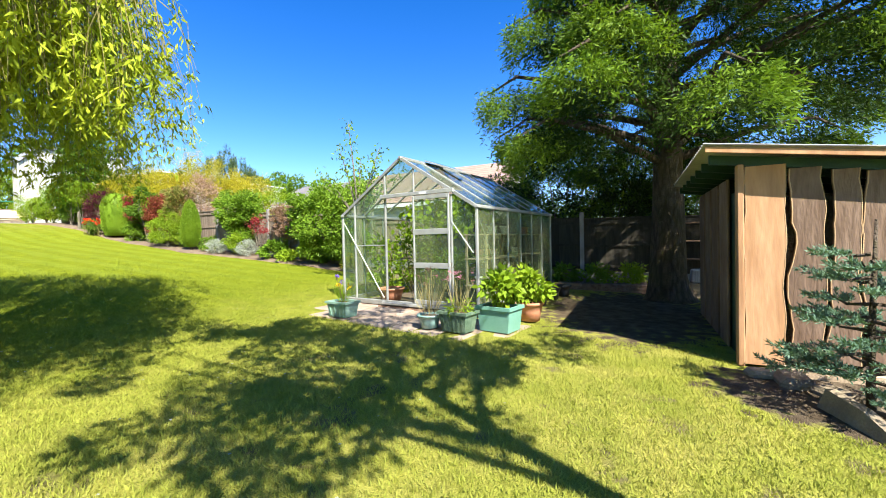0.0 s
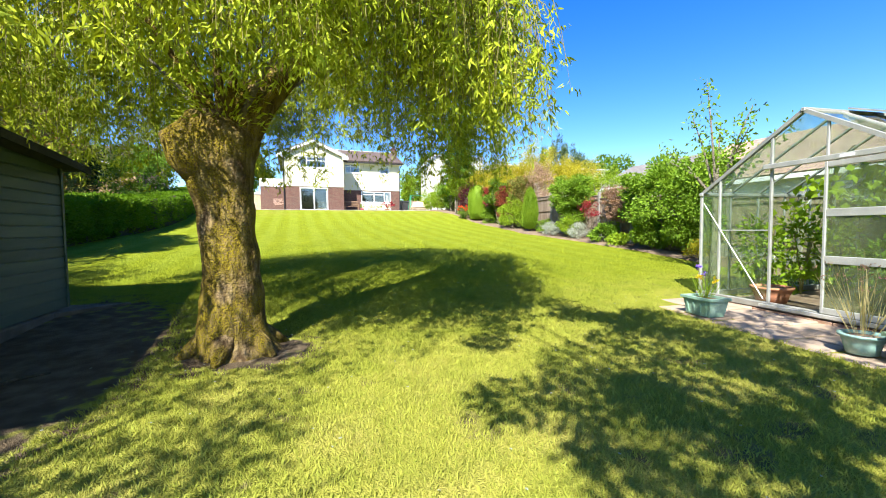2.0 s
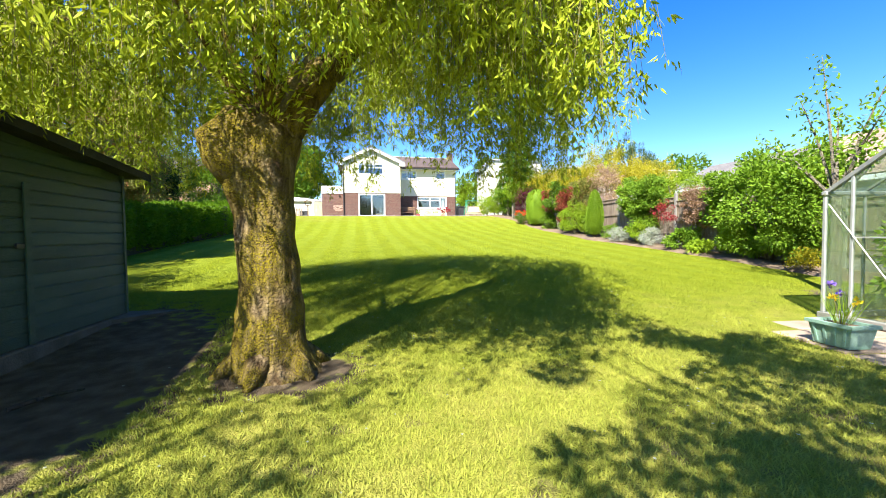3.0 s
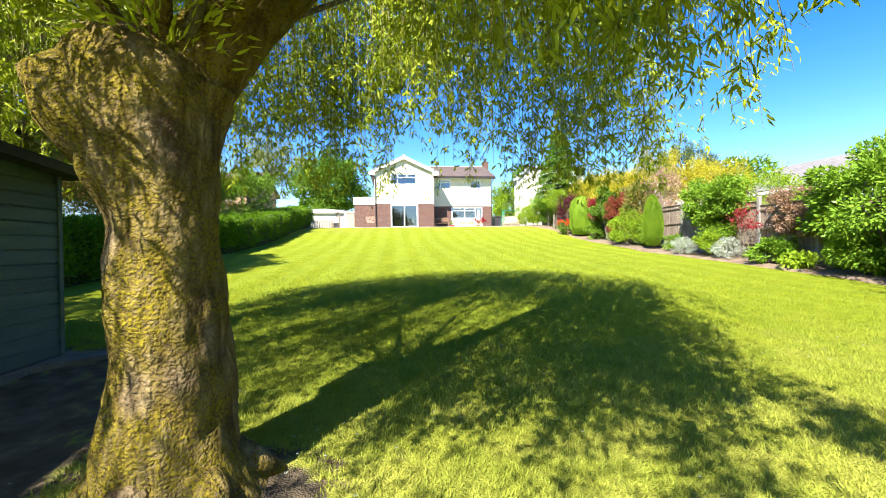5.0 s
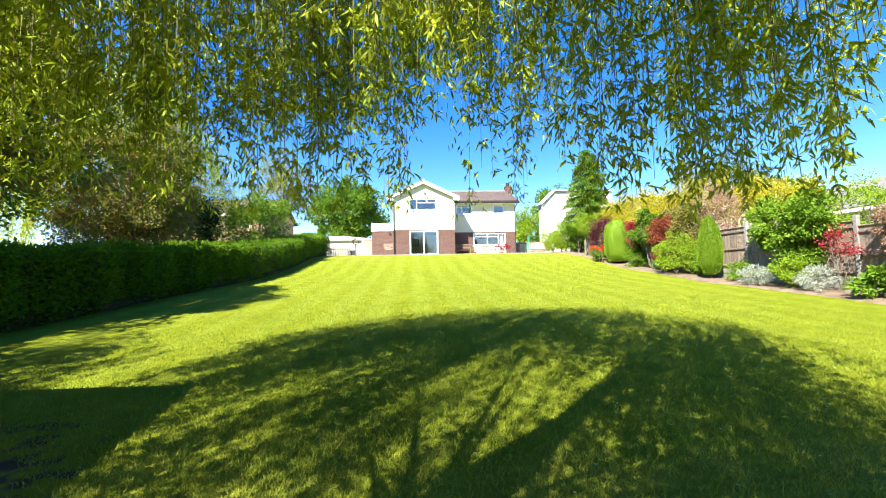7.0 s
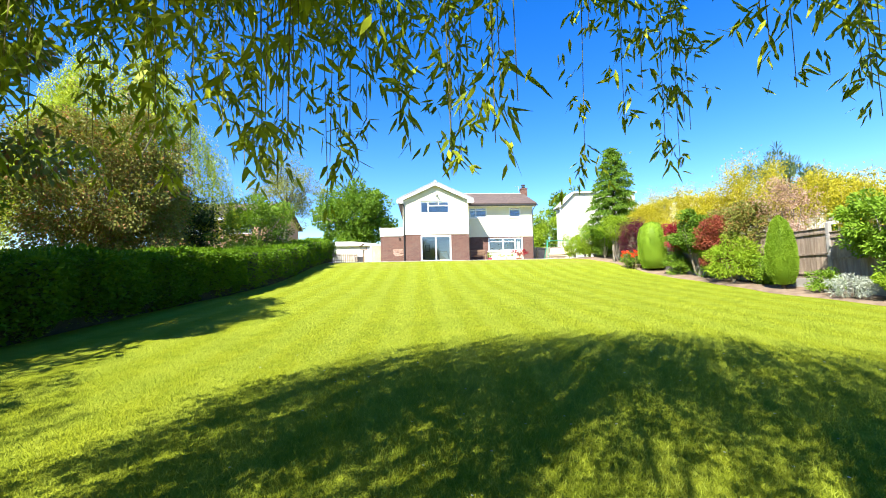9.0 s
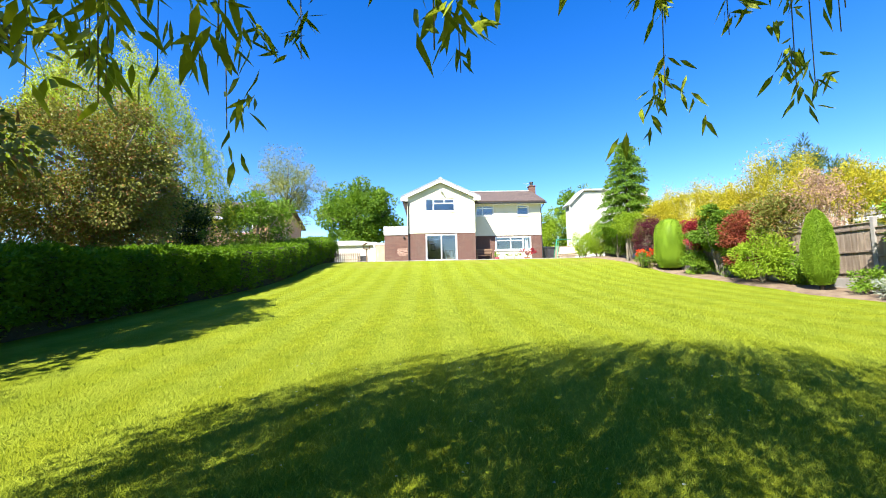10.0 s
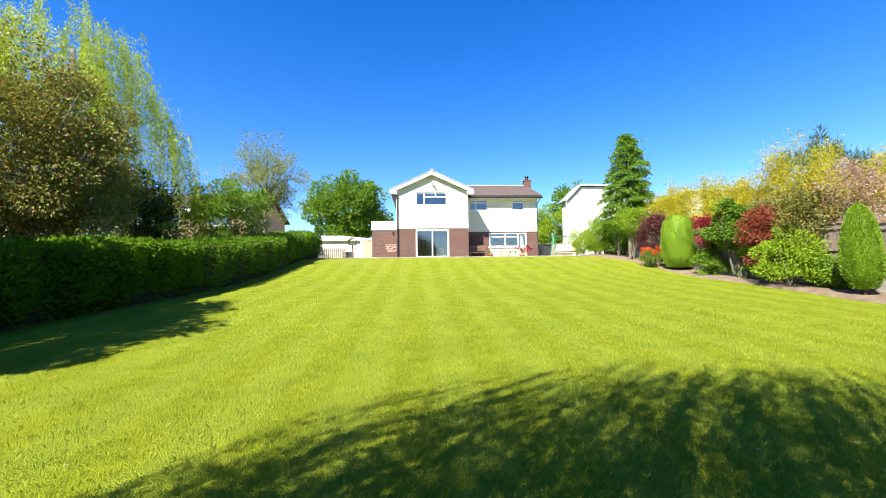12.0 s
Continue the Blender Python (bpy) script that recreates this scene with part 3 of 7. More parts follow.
def main_house():
    h = thing("house", "two-storey house of plum brick and cream render with a white gable", "house")
    Y, YR, B = 37.3, 39.2, 2.80
    pd, up = (0.70, 3.06, 2.86, 4.90), (0.69, 2.97, 6.56, 7.56)
    w2, w3, big = (4.75, 6.22, 6.48, 7.36), (8.06, 9.05, 6.50, 7.36), (6.25, 9.15, 3.72, 4.82)
    part("brick_wall", wall_panel(Geo(), -0.63, 4.44, B, 4.95, Y, Y + 0.3, [pd]), HOUSE_BRICK, h, "plum brick")
    g = wall_panel(Geo(), -0.63, 4.44, 4.95, 7.60, Y - 0.03, Y + 0.3, [up])
    g.prism([(-0.63, Y - 0.03, 7.60), (4.44, Y - 0.03, 7.60), (1.88, Y - 0.03, 8.80)], (0, 0.33, 0))
    part("gable_wall", g, RENDER, h, "cream render")
    part("brick_wall", wall_panel(Geo(), 4.44, 10.05, B, 4.90, YR, YR + 0.3, [(6.25, 9.15, 3.72, 4.82)]), HOUSE_BRICK, h, "plum brick")
    part("rendered_wall", wall_panel(Geo(), 4.44, 10.05, 4.90, 7.50, YR - 0.03, YR + 0.3, [w2, w3]), RENDER, h, "cream render")
    part("apron", Geo().box(6.28, 9.15, YR - 0.02, YR - 0.002, B, 3.64), RENDER, h, "cream panel below the window")
    part("side_wall", Geo().box(4.14, 4.438, Y + 0.3, YR - 0.03, 4.95, 7.6), RENDER, h)
    part("side_wall", Geo().box(4.14, 4.438, Y + 0.3, YR, B, 4.948), HOUSE_BRICK, h)
    part("side_wall", Geo().box(-0.63, -0.33, Y + 0.3, 46, B, 7.6), RENDER, h)
    part("side_wall", Geo().box(9.75, 10.05, YR + 0.3, 46.6, B, 7.5).prism([(9.75, YR + 0.1, 7.5), (9.75, 46.6, 7.5), (9.75, 43, 9.1)], (0.3, 0, 0)), RENDER, h)
    part("back_wall", Geo().box(-0.63, 10.05, 46.6, 46.9, B, 7.5), RENDER, h)
    part("upper_floor", Geo().box(-0.32, 4.13, Y + 0.3, 46.5, 5.1, 5.3).box(4.14, 9.74, YR + 0.3, 46.5, 5.1, 5.3), ROOM_WALL, h)
    part("room_floor", Geo().box(-0.32, 9.74, 39.6, 46.5, B, 2.86).box(-0.32, 4.13, Y + 0.3, 39.6, B, 2.86), ROOM_FLOOR, h)
    part("room_partition", Geo().box(-0.32, 9.74, 43.0, 43.1, 2.87, 5.09).box(4.5, 4.6, YR + 0.35, 42.9, 2.87, 5.09).box(-0.32, 9.74, 42.5, 42.6, 5.31, 7.5), ROOM_WALL, h)
    part("ceiling_board", Geo().box(-0.32, 4.13, Y + 0.3, 46.5, 7.55, 7.6).box(4.14, 9.74, YR + 0.3, 46.5, 7.42, 7.48), ROOM_WALL, h)
    # roofs
    g = Geo()
    roof_slab(g, (1.88, Y - 0.28, 8.90), (-1.02, Y - 0.28, 7.54), (-1.02, 47, 7.54), (1.88, 47, 8.90))
    roof_slab(g, (1.88, Y - 0.28, 8.90), (4.78, Y - 0.28, 7.54), (4.78, 47, 7.54), (1.88, 47, 8.90))
    part("gable_roof", g, BROWN_TILE, h, "brown tiled roof")
    g = Geo()
    roof_slab(g, (4.6, 38.75, 7.50), (10.3, 38.75, 7.50), (10.3, 43, 9.22), (4.6, 43, 9.22))
    roof_slab(g, (2.2, 47.2, 7.50), (10.3, 47.2, 7.50), (10.3, 43, 9.22), (2.2, 43, 9.22))
    part("main_roof", g, BROWN_TILE, h, "brown tiled roof")
    part("ridge", Geo().tube([(2, 43, 9.31), (10.3, 43, 9.31)], [0.07, 0.07], 8), GREY_SHEET, h)
    # white barge boards with boxed ends
    for s, x in ((-1, -1.09), (1, 4.85)):
        g = Geo().prism([(1.88, Y - 0.32, 8.98), (x, Y - 0.32, 7.60), (x, Y - 0.32, 7.38), (1.88, Y - 0.32, 8.74)], (0, 0.035, 0))
        g.prism([(x, Y - 0.283, 7.62), (x - s * 0.5, Y - 0.283, 7.62), (x - s * 0.5, Y - 0.283, 7.36), (x, Y - 0.283, 7.36)], (0, 0.25, 0))
        part("barge_board", g, UPVC, h, "white barge board")
        m = Geo()
        for i in range(15):
            a, b = i / 15, (i + 0.93) / 15
            pa, pb = (1.88 + (x - 1.88) * a, 8.98 - 1.38 * a), (1.88 + (x - 1.88) * b, 8.98 - 1.38 * b)
            m.prism([(pa[0], Y - 0.34, pa[1]), (pb[0], Y - 0.34, pb[1]), (pb[0], Y - 0.34, pb[1] + 0.1), (pa[0], Y - 0.34, pa[1] + 0.1)], (0, 0.22, 0))
        part("verge_tiles", m, VERGE_GREY, h, "grey verge tiles")
    part("ridge_cap", Geo().tube([(1.88, Y - 0.36, 9.02), (1.88, 47, 9.02)], [0.13, 0.13], 8), VERGE_GREY, h)
    part("gutter", Geo().tube([(4.8, 38.68, 7.45), (10.35, 38.68, 7.45)], [0.06, 0.06], 8), BLACK_PIPE, h)
    part("fascia", Geo().box(4.79, 10.25, 38.745, 38.78, 7.36, 7.5), UPVC, h)
    part("soffit", Geo().box(4.5, 10.25, 38.785, 39.165, 7.38, 7.41), UPVC, h)
    part("drainpipe", Geo().tube([(-1.08, 37.15, 7.5), (-1.0, 37.18, 7.38), (-0.57, 37.2, 7.25), (-0.55, 37.2, 7.1), (-0.55, 37.2, 2.85)], [0.04] * 5, 8), BLACK_PIPE, h, "black drainpipe")
    part("drainpipe", Geo().tube([(10.2, 38.75, 7.42), (10.0, 39.08, 7.0), (10.0, 39.1, 2.85)], [0.035] * 3, 8), BLACK_PIPE, h, "black drainpipe")
    ch = part("chimney", Geo().box(10.1, 10.65, 42.7, 43.3, 8.6, 9.68).box(10.06, 10.69, 42.66, 43.34, 9.68, 9.78, 0.02), HOUSE_BRICK, h, "brick chimney")
    part("chimney_pot", Geo().lathe(10.37, 43.0, [(0.13, 9.78), (0.16, 9.9), (0.13, 10.0), (0.19, 10.06), (0.17, 10.14), (0.02, 10.2)], 12), BLACK_PIPE, ch)
    part("aerial", Geo().tube([(10.05, 43.4, 9.7), (10.0, 43.4, 10.15)], [0.012] * 2, 5).tube([(9.75, 43.4, 10.1), (10.3, 43.4, 10.12)], [0.01] * 2, 5), GREY_SHEET, ch)
    # windows
    d = window(h, *pd, Y, (1.88,), (), False, "patio_door", 0.12)
    part("threshold", Geo().box(0.66, 3.10, Y - 0.06, Y + 0.018, 2.80, 2.87, 0.01), UPVC, d)
    window(h, *up, Y, (1.32,), ((1.36, 2.9, 7.20),))
    part("mullion", Geo().box(2.1, 2.17, Y + 0.024, Y + 0.096, 7.24, 7.48), UPVC, h)
    window(h, *w2, YR, (5.3,), ((5.34, 6.15, 7.12), (4.82, 5.26, 7.12)))
    window(h, *w3, YR, (), ((8.13, 8.98, 7.15),))
    window(h, *big, YR, (7.5, 8.5), ((6.32, 7.46, 4.5), (7.54, 8.46, 4.5)))
    # floodlight on the gable
    part("floodlight", Geo().box(1.82, 1.98, 37.05, 37.16, 8.1, 8.24, 0.02).box(1.86, 1.92, 37.16, 37.27, 8.16, 8.2).tube([(1.98, 37.1, 8.08), (2.05, 37.0, 7.98)], [0.05, 0.06], 8), GREY_PLASTIC, h, "floodlight on the gable")
    # annex with a flat roof
    part("annex_wall", Geo().box(-2.53, -0.64, YR, YR + 0.3, B, 5.06).box(-2.53, -2.23, YR + 0.3, 44, B, 5.06), HOUSE_BRICK, h, "red brick annex")
    part("annex_fascia", Geo().box(-2.58, -0.64, YR - 0.06, 44, 5.06, 5.74, 0.02), UPVC, h, "white fascia of the flat annex")
    patch = Geo()
    for r in range(6):
        for c in range(4):
            if (r * 3 + c * 5) % 7 == 0:
                continue
            x = -1.55 + c * 0.2 + (r % 2) * 0.1 - (0.05 if r in (0, 5) else 0)
            patch.box(x, x + 0.17, YR - 0.02, YR - 0.002, 3.45 + r * 0.095, 3.52 + r * 0.095)
    part("brick_patch", patch, LIGHT_BRICK, h, "patch of newer light-jointed brick")
    part("wall_lamp", Geo().box(-1.05, -0.93, YR - 0.12, YR - 0.002, 4.78, 4.95, 0.02), BLACK_PIPE, h)
    # what shows through the glass
    f = thing("picture", "small framed picture on the room wall", "picture")
    part("picture_frame", Geo().box(1.15, 1.55, 42.94, 42.995, 4.05, 4.65, 0.01), DARK_PLASTIC, f)
    part("picture_sheet", Geo().box(1.2, 1.5, 42.93, 42.938, 4.1, 4.6), WHITE_WALL, f)
    c = thing("armchair", "pale upholstered armchair inside the patio door", "chair")
    part("seat", Geo().box(2.2, 2.9, 38.6, 39.3, 2.98, 3.3, 0.05), CREAM_CLOTH, c)
    part("backrest", Geo().box(2.2, 2.9, 39.3, 39.5, 2.98, 3.8, 0.06), CREAM_CLOTH, c)
    for x in (2.25, 2.85):
        for y in (38.65, 39.42):
            part("leg", Geo().box(x - 0.025, x + 0.025, y - 0.025, y + 0.025, 2.86, 2.979), BENCH_WOOD, c)
    k = thing("curtain", "pale curtain drawn to the side of a window", "curtain")
    part("cloth", Geo().tube([(8.75, 39.42, 3.2), (8.75, 39.42, 4.75)], [0.09, 0.07], 10).tube([(8.9, 39.42, 3.2), (8.9, 39.42, 4.75)], [0.09, 0.07], 10), WHITE_WALL, k)
    part("rail", Geo().tube([(6.3, 39.55, 4.86), (9.1, 39.55, 4.86)], [0.015, 0.015], 6), UPVC, k)


main_house()


def simple_house(name, label, x0, x1, y0, y1, base, eave, ridge, wall_mat, roof_mat, along="x", wins=(), face="-y", over=0.35):
    """A neighbour's house: walls, pitched roof, trim and windows on one face."""
    h = thing(name, label, "house")
    g = Geo()
    for a, b, c, d in ((x0, x1, y0, y0 + 0.3), (x0, x1, y1 - 0.3, y1), (x0, x0 + 0.3, y0 + 0.3, y1 - 0.3), (x1 - 0.3, x1, y0 + 0.3, y1 - 0.3)):
        g.box(a, b, c, d, base, eave)
    if along == "x":
        ym = (y0 + y1) / 2
        g.prism([(x0, y0, eave), (x0, y1, eave), (x0, ym, ridge)], (0.3, 0, 0)).prism([(x1 - 0.3, y0, eave), (x1 - 0.3, y1, eave), (x1 - 0.3, ym, ridge)], (0.3, 0, 0))
        A, Bp = (x0 - over, ym, ridge), (x1 + over, ym, ridge)
        k = (ridge - eave) / (ym - y0) * over
        r = Geo()
        roof_slab(r, (x0 - over, y0 - over, eave - k), (x1 + over, y0 - over, eave - k), Bp, A)
        roof_slab(r, (x0 - over, y1 + over, eave - k), (x1 + over, y1 + over, eave - k), Bp, A)
        part("fascia", Geo().box(x0 - over, x1 + over, y0 - over - 0.03, y0 - over, eave - k - 0.16, eave - k + 0.04), UPVC, h)
    else:
        xm = (x0 + x1) / 2
        g.prism([(x0, y0, eave), (x1, y0, eave), (xm, y0, ridge)], (0, 0.3, 0)).prism([(x0, y1 - 0.3, eave), (x1, y1 - 0.3, eave), (xm, y1 - 0.3, ridge)], (0, 0.3, 0))
        k = (ridge - eave) / (xm - x0) * over
        r = Geo()
        roof_slab(r, (x0 - over, y0 - over, eave - k), (x0 - over, y1 + over, eave - k), (xm, y1 + over, ridge), (xm, y0 - over, ridge))
        roof_slab(r, (x1 + over, y0 - over, eave - k), (x1 + over, y1 + over, eave - k), (xm, y1 + over, ridge), (xm, y0 - over, ridge))
        part("fascia", Geo().box(x0 - over - 0.03, x0 - over, y0 - over, y1 + over, eave - k - 0.16, eave - k + 0.04), UPVC, h)
    part("wall", g, wall_mat, h)
    part("roof", r, roof_mat, h)
    for a, b, za, zb, n in wins:
        if face == "-y":
            w = part("window", Geo().box(a, b, y0 - 0.05, y0 - 0.003, za, zb, 0.01), UPVC, h, "white window frame")
            for i in range(n):
                u, v = a + (b - a) * i / n + 0.05, a + (b - a) * (i + 1) / n - 0.05
                part("pane", Geo().box(u, v, y0 - 0.062, y0 - 0.054, za + 0.06, zb - 0.06), DARK_GLASS, w)
        else:
            w = part("window", Geo().box(x0 - 0.05, x0 - 0.003, a, b, za, zb, 0.01), UPVC, h, "white window frame")
            for i in range(n):
                u, v = a + (b - a) * i / n + 0.05, a + (b - a) * (i + 1) / n - 0.05
                part("pane", Geo().box(x0 - 0.062, x0 - 0.054, u, v, za + 0.06, zb - 0.06), DARK_GLASS, w)
    return h


DARK_GLASS, _nt, _b, _o = node_mat("dark_window_pane")
_b.inputs["Base Color"].default_value = (0.05, 0.07, 0.09, 1)
_b.inputs["Roughness"].default_value = 0.04
_b.inputs["Specular IOR Level"].default_value = 0.8

simple_house("house", "orange brick neighbour house with a brown tiled roof", -19.4, -11.1, 38, 46, 2.6, 6.6, 8.3, ORANGE_BRICK, BROWN_TILE, "x",
             ((-18.4, -15.6, 5.3, 6.5, 4), (-14.2, -12.2, 5.3, 6.5, 3), (-18.2, -15.8, 3.0, 4.2, 3)))
simple_house("house", "neighbour house with a buff tiled roof beyond the fence", 20.5, 28, 6.7, 16.5, 0.0, 3.5, 5.75, WHITE_WALL, RED_TILE, "y", ((9, 11, 1.6, 2.8, 2),), "-x")
simple_house("house", "neighbour house with a grey tiled roof", 25.5, 34, 18, 29, 0.8, 4.6, 6.6, RENDER, GREY_TILE, "y", ((20, 22, 3.0, 4.2, 2),), "-x")

wh = thing("house", "white rendered house with a steep grey roof edge", "house")
part("wall", Geo().prism([(13.5, 42.0, 2.6), (20.5, 42.0, 2.6), (20.5, 42.0, 9.0), (14.75, 42.0, 9.0), (13.5, 42.0, 7.75)], (0, 1.2, 0)), WHITE_WALL, wh)
part("roof", Geo().prism([(13.35, 41.8, 7.72), (14.7, 41.8, 9.07), (20.6, 41.8, 9.07), (20.6, 41.8, 9.22), (14.64, 41.8, 9.22), (13.25, 41.8, 7.83)], (0, 1.6, 0)), GREY_SHEET, wh)
part("drainpipe", Geo().tube([(13.42, 41.9, 7.7), (13.42, 41.9, 2.7)], [0.04, 0.04], 8), UPVC, wh)
bw = thing("house", "long white flat-roofed building behind golden shrubs", "house")
part("wall", Geo().box(21, 34, 37.5, 46, 2.0, 7.6), WHITE_WALL, bw)
part("roof", Geo().box(20.7, 34.3, 37.2, 46.3, 7.6, 7.75, 0.03), GREY_SHEET, bw)
gw = thing("garage", "low white garage beyond the side gate", "garage")
part("wall", Geo().box(-7.5, -2.9, 42, 47, 2.6, 4.55), WHITE_WALL, gw)
part("roof", Geo().prism([(-7.7, 41.8, 4.55), (-2.7, 41.8, 4.55), (-2.7, 41.8, 4.68), (-5.2, 41.8, 4.95), (-7.7, 41.8, 4.95)], (0, 5.4, 0)), GREY_SHEET, gw)

# ---- patio clutter ----
def bench(x, y, z):
    b = thing("garden_bench", "brown slatted wooden garden bench against the house", "bench")
    for dx in (0.04, 1.2):
        part("leg", Geo().box(x + dx, x + dx + 0.07, y, y + 0.07, z, z + 0.62, 0.008), BENCH_WOOD, b)
        part("leg", Geo().box(x + dx, x + dx + 0.07, y + 0.5, y + 0.57, z, z + 0.95, 0.008), BENCH_WOOD, b)
        part("armrest", Geo().box(x + dx - 0.01, x + dx + 0.08, y - 0.04, y + 0.5, z + 0.621, z + 0.66, 0.01), BENCH_WOOD, b)
    for i in range(5):
        part("seat_slat", Geo().box(x, x + 1.31, y + 0.01 + i * 0.1, y + 0.09 + i * 0.1, z + 0.42, z + 0.45, 0.006), BENCH_WOOD, b)
    for i in range(4):
        part("back_slat", Geo().box(x, x + 1.31, y + 0.47, y + 0.498, z + 0.54 + i * 0.11, z + 0.62 + i * 0.11, 0.006), BENCH_WOOD, b)


bench(4.55, 37.9, 2.84)


def round_pot(name, label, x, y, z, r, h, material, rim=0.02):
    p = thing(name, label, "plant pot")
    part("bowl", Geo().lathe(x, y, [(0.0, z), (r * 0.72, z), (r * 0.86, z + h * 0.5), (r, z + h * 0.86), (r + rim, z + h * 0.87), (r + rim, z + h), (r - 0.012, z + h), (r - 0.02, z + h * 0.86)], 24), material, p, "", True)
    part("soil", Geo().lathe(x, y, [(r - 0.02, z + h * 0.85), (r * 0.5, z + h * 0.88), (0.0, z + h * 0.89)], 20), SOIL, p)
    return p


def plant(name, label, centre, radii, n, k, size, ll, lw, material, droop=0.2, stems=5, root=None, cat="plant", stem_mat=None):
    """A leafy plant: stems from the root and a mass of leaves in clumps."""
    t = thing(name, label, cat)
    root = root or (centre[0], centre[1], centre[2] - radii[2])
    g = Geo()
    for i in range(stems):
        a = 2 * math.pi * i / stems + rng.uniform(0, 1)
        e = (centre[0] + radii[0] * 0.6 * math.cos(a), centre[1] + radii[1] * 0.6 * math.sin(a), centre[2] + radii[2] * rng.uniform(-0.1, 0.6))
        m = tuple(root[j] * 0.55 + e[j] * 0.45 + (0.15 * radii[2] if j == 2 else 0) for j in range(3))
        w = max(0.006, 0.02 * max(radii))
        g.tube([root, m, e], [w, w * 0.8, w * 0.4], 5)
    tagged(part("stems", g, stem_mat or TWIG, t), kind="stuff")
    p, d = clumps(n, centre, radii, k, size, droop)
    low = gz(centre[1]) + 0.02
    p[:, 2] = np.maximum(p[:, 2], low + rng.uniform(0, 0.08, n))
    leaves("foliage", p, d, ll, lw, material, t)
    return t


plant("potted_plant", "small plant in a red pot by the bench", (6.15, 37.9, 3.35), (0.2, 0.2, 0.28), 120, 8, 0.1, 0.1, 0.05, L_GREEN, root=(6.15, 37.9, 3.1))
round_pot("plant_pot", "bright red plastic pot on the patio", 6.15, 37.9, 2.84, 0.17, 0.26, RED_POT)
round_pot("plant_pot", "terracotta pot with a small maple", 8.55, 38.3, 2.84, 0.24, 0.26, TERRACOTTA)
plant("potted_plant", "low red-leaved maple spreading over its pot", (8.7, 38.3, 3.6), (0.62, 0.4, 0.28), 500, 22, 0.14, 0.09, 0.06, L_CRIMSON, 0.5, root=(8.55, 38.3, 3.06))
for i, x in enumerate((6.75, 7.5)):
    b = thing("log_planter", "rough wooden log planter on the patio", "planter", group="log planters")
    part("trough", Geo().tube([(x, 38.2, 3.02), (x + 0.68, 38.2, 3.02)], [0.18, 0.18], 12, lumpy=0.2), LIGHT_WOOD, b)
    part("foot", Geo().box(x + 0.1, x + 0.2, 38.06, 38.34, 2.84, 2.9), LIGHT_WOOD, b)
    part("foot", Geo().box(x + 0.5, x + 0.6, 38.06, 38.34, 2.84, 2.9), LIGHT_WOOD, b)
    plant("potted_plant", "small green plants in a wooden planter", (x + 0.33, 38.2, 3.28), (0.3, 0.12, 0.12), 160, 10, 0.07, 0.07, 0.035, L_GREEN, root=(x + 0.33, 38.2, 3.15))

sw = thing("garden_swing", "green metal swing seat with a cream canvas cushion", "swing")
for x in (10.55, 12.55):
    for dy in (-0.5, 0.5):
        part("leg", Geo().tube([(x, 37.6 + dy, 2.84), (x + (0.12 if x < 11 else -0.12), 37.6, 4.35)], [0.03, 0.03], 8), GREEN_METAL, sw)
part("top_rail", Geo().tube([(10.6, 37.6, 4.36), (12.5, 37.6, 4.36)], [0.03, 0.03], 8), GREEN_METAL, sw)
part("seat", Geo().box(10.75, 12.35, 37.3, 37.8, 3.2, 3.36, 0.05), CREAM_CLOTH, sw)
part("backrest", Geo().prism([(10.9, 37.8, 3.3), (12.45, 37.8, 3.3), (12.5, 38.0, 3.85), (11.1, 38.0, 3.8)], (0, 0.1, 0)), CREAM_CLOTH, sw)
for x in (10.8, 12.3):
    part("hanger", Geo().tube([(x, 37.6, 4.35), (x, 37.55, 3.3)], [0.012, 0.012], 5), GREEN_METAL, sw)
td = thing("low_table", "low weathered wooden table beside the swing", "table")
part("tabletop", Geo().box(10.4, 12.2, 36.3, 36.9, 3.05, 3.1, 0.01), LIGHT_WOOD, td)
for x in (10.5, 12.1):
    for y in (36.4, 36.8):
        part("leg", Geo().box(x - 0.03, x + 0.03, y - 0.03, y + 0.03, 2.79, 3.049), LIGHT_WOOD, td)
bn = thing("wheelie_bin", "dark grey wheelie bin by the side fence", "bin")
part("body", Geo().prism([(10.35, 38.8, 2.84), (10.85, 38.8, 2.84), (10.92, 38.75, 3.8), (10.28, 38.75, 3.8)], (0, 0.6, 0)), DARK_PLASTIC, bn)
part("lid", Geo().box(10.26, 10.94, 38.7, 39.4, 3.801, 3.88, 0.02), DARK_PLASTIC, bn)
sf = thing("side_fence", "brown timber fence between the two houses", "fence")
for i in range(9):
    part("board", Geo().box(10.15 + i * 0.36, 10.5 + i * 0.36, 41.0, 41.04, 2.84, 4.1, 0.006), FENCE_WOOD, sf)
for i in range(3):
    part("post", Geo().box(10.2 + i * 1.5, 10.3 + i * 1.5, 41.045, 41.15, 2.84, 4.2, 0.008), FENCE_WOOD, sf)

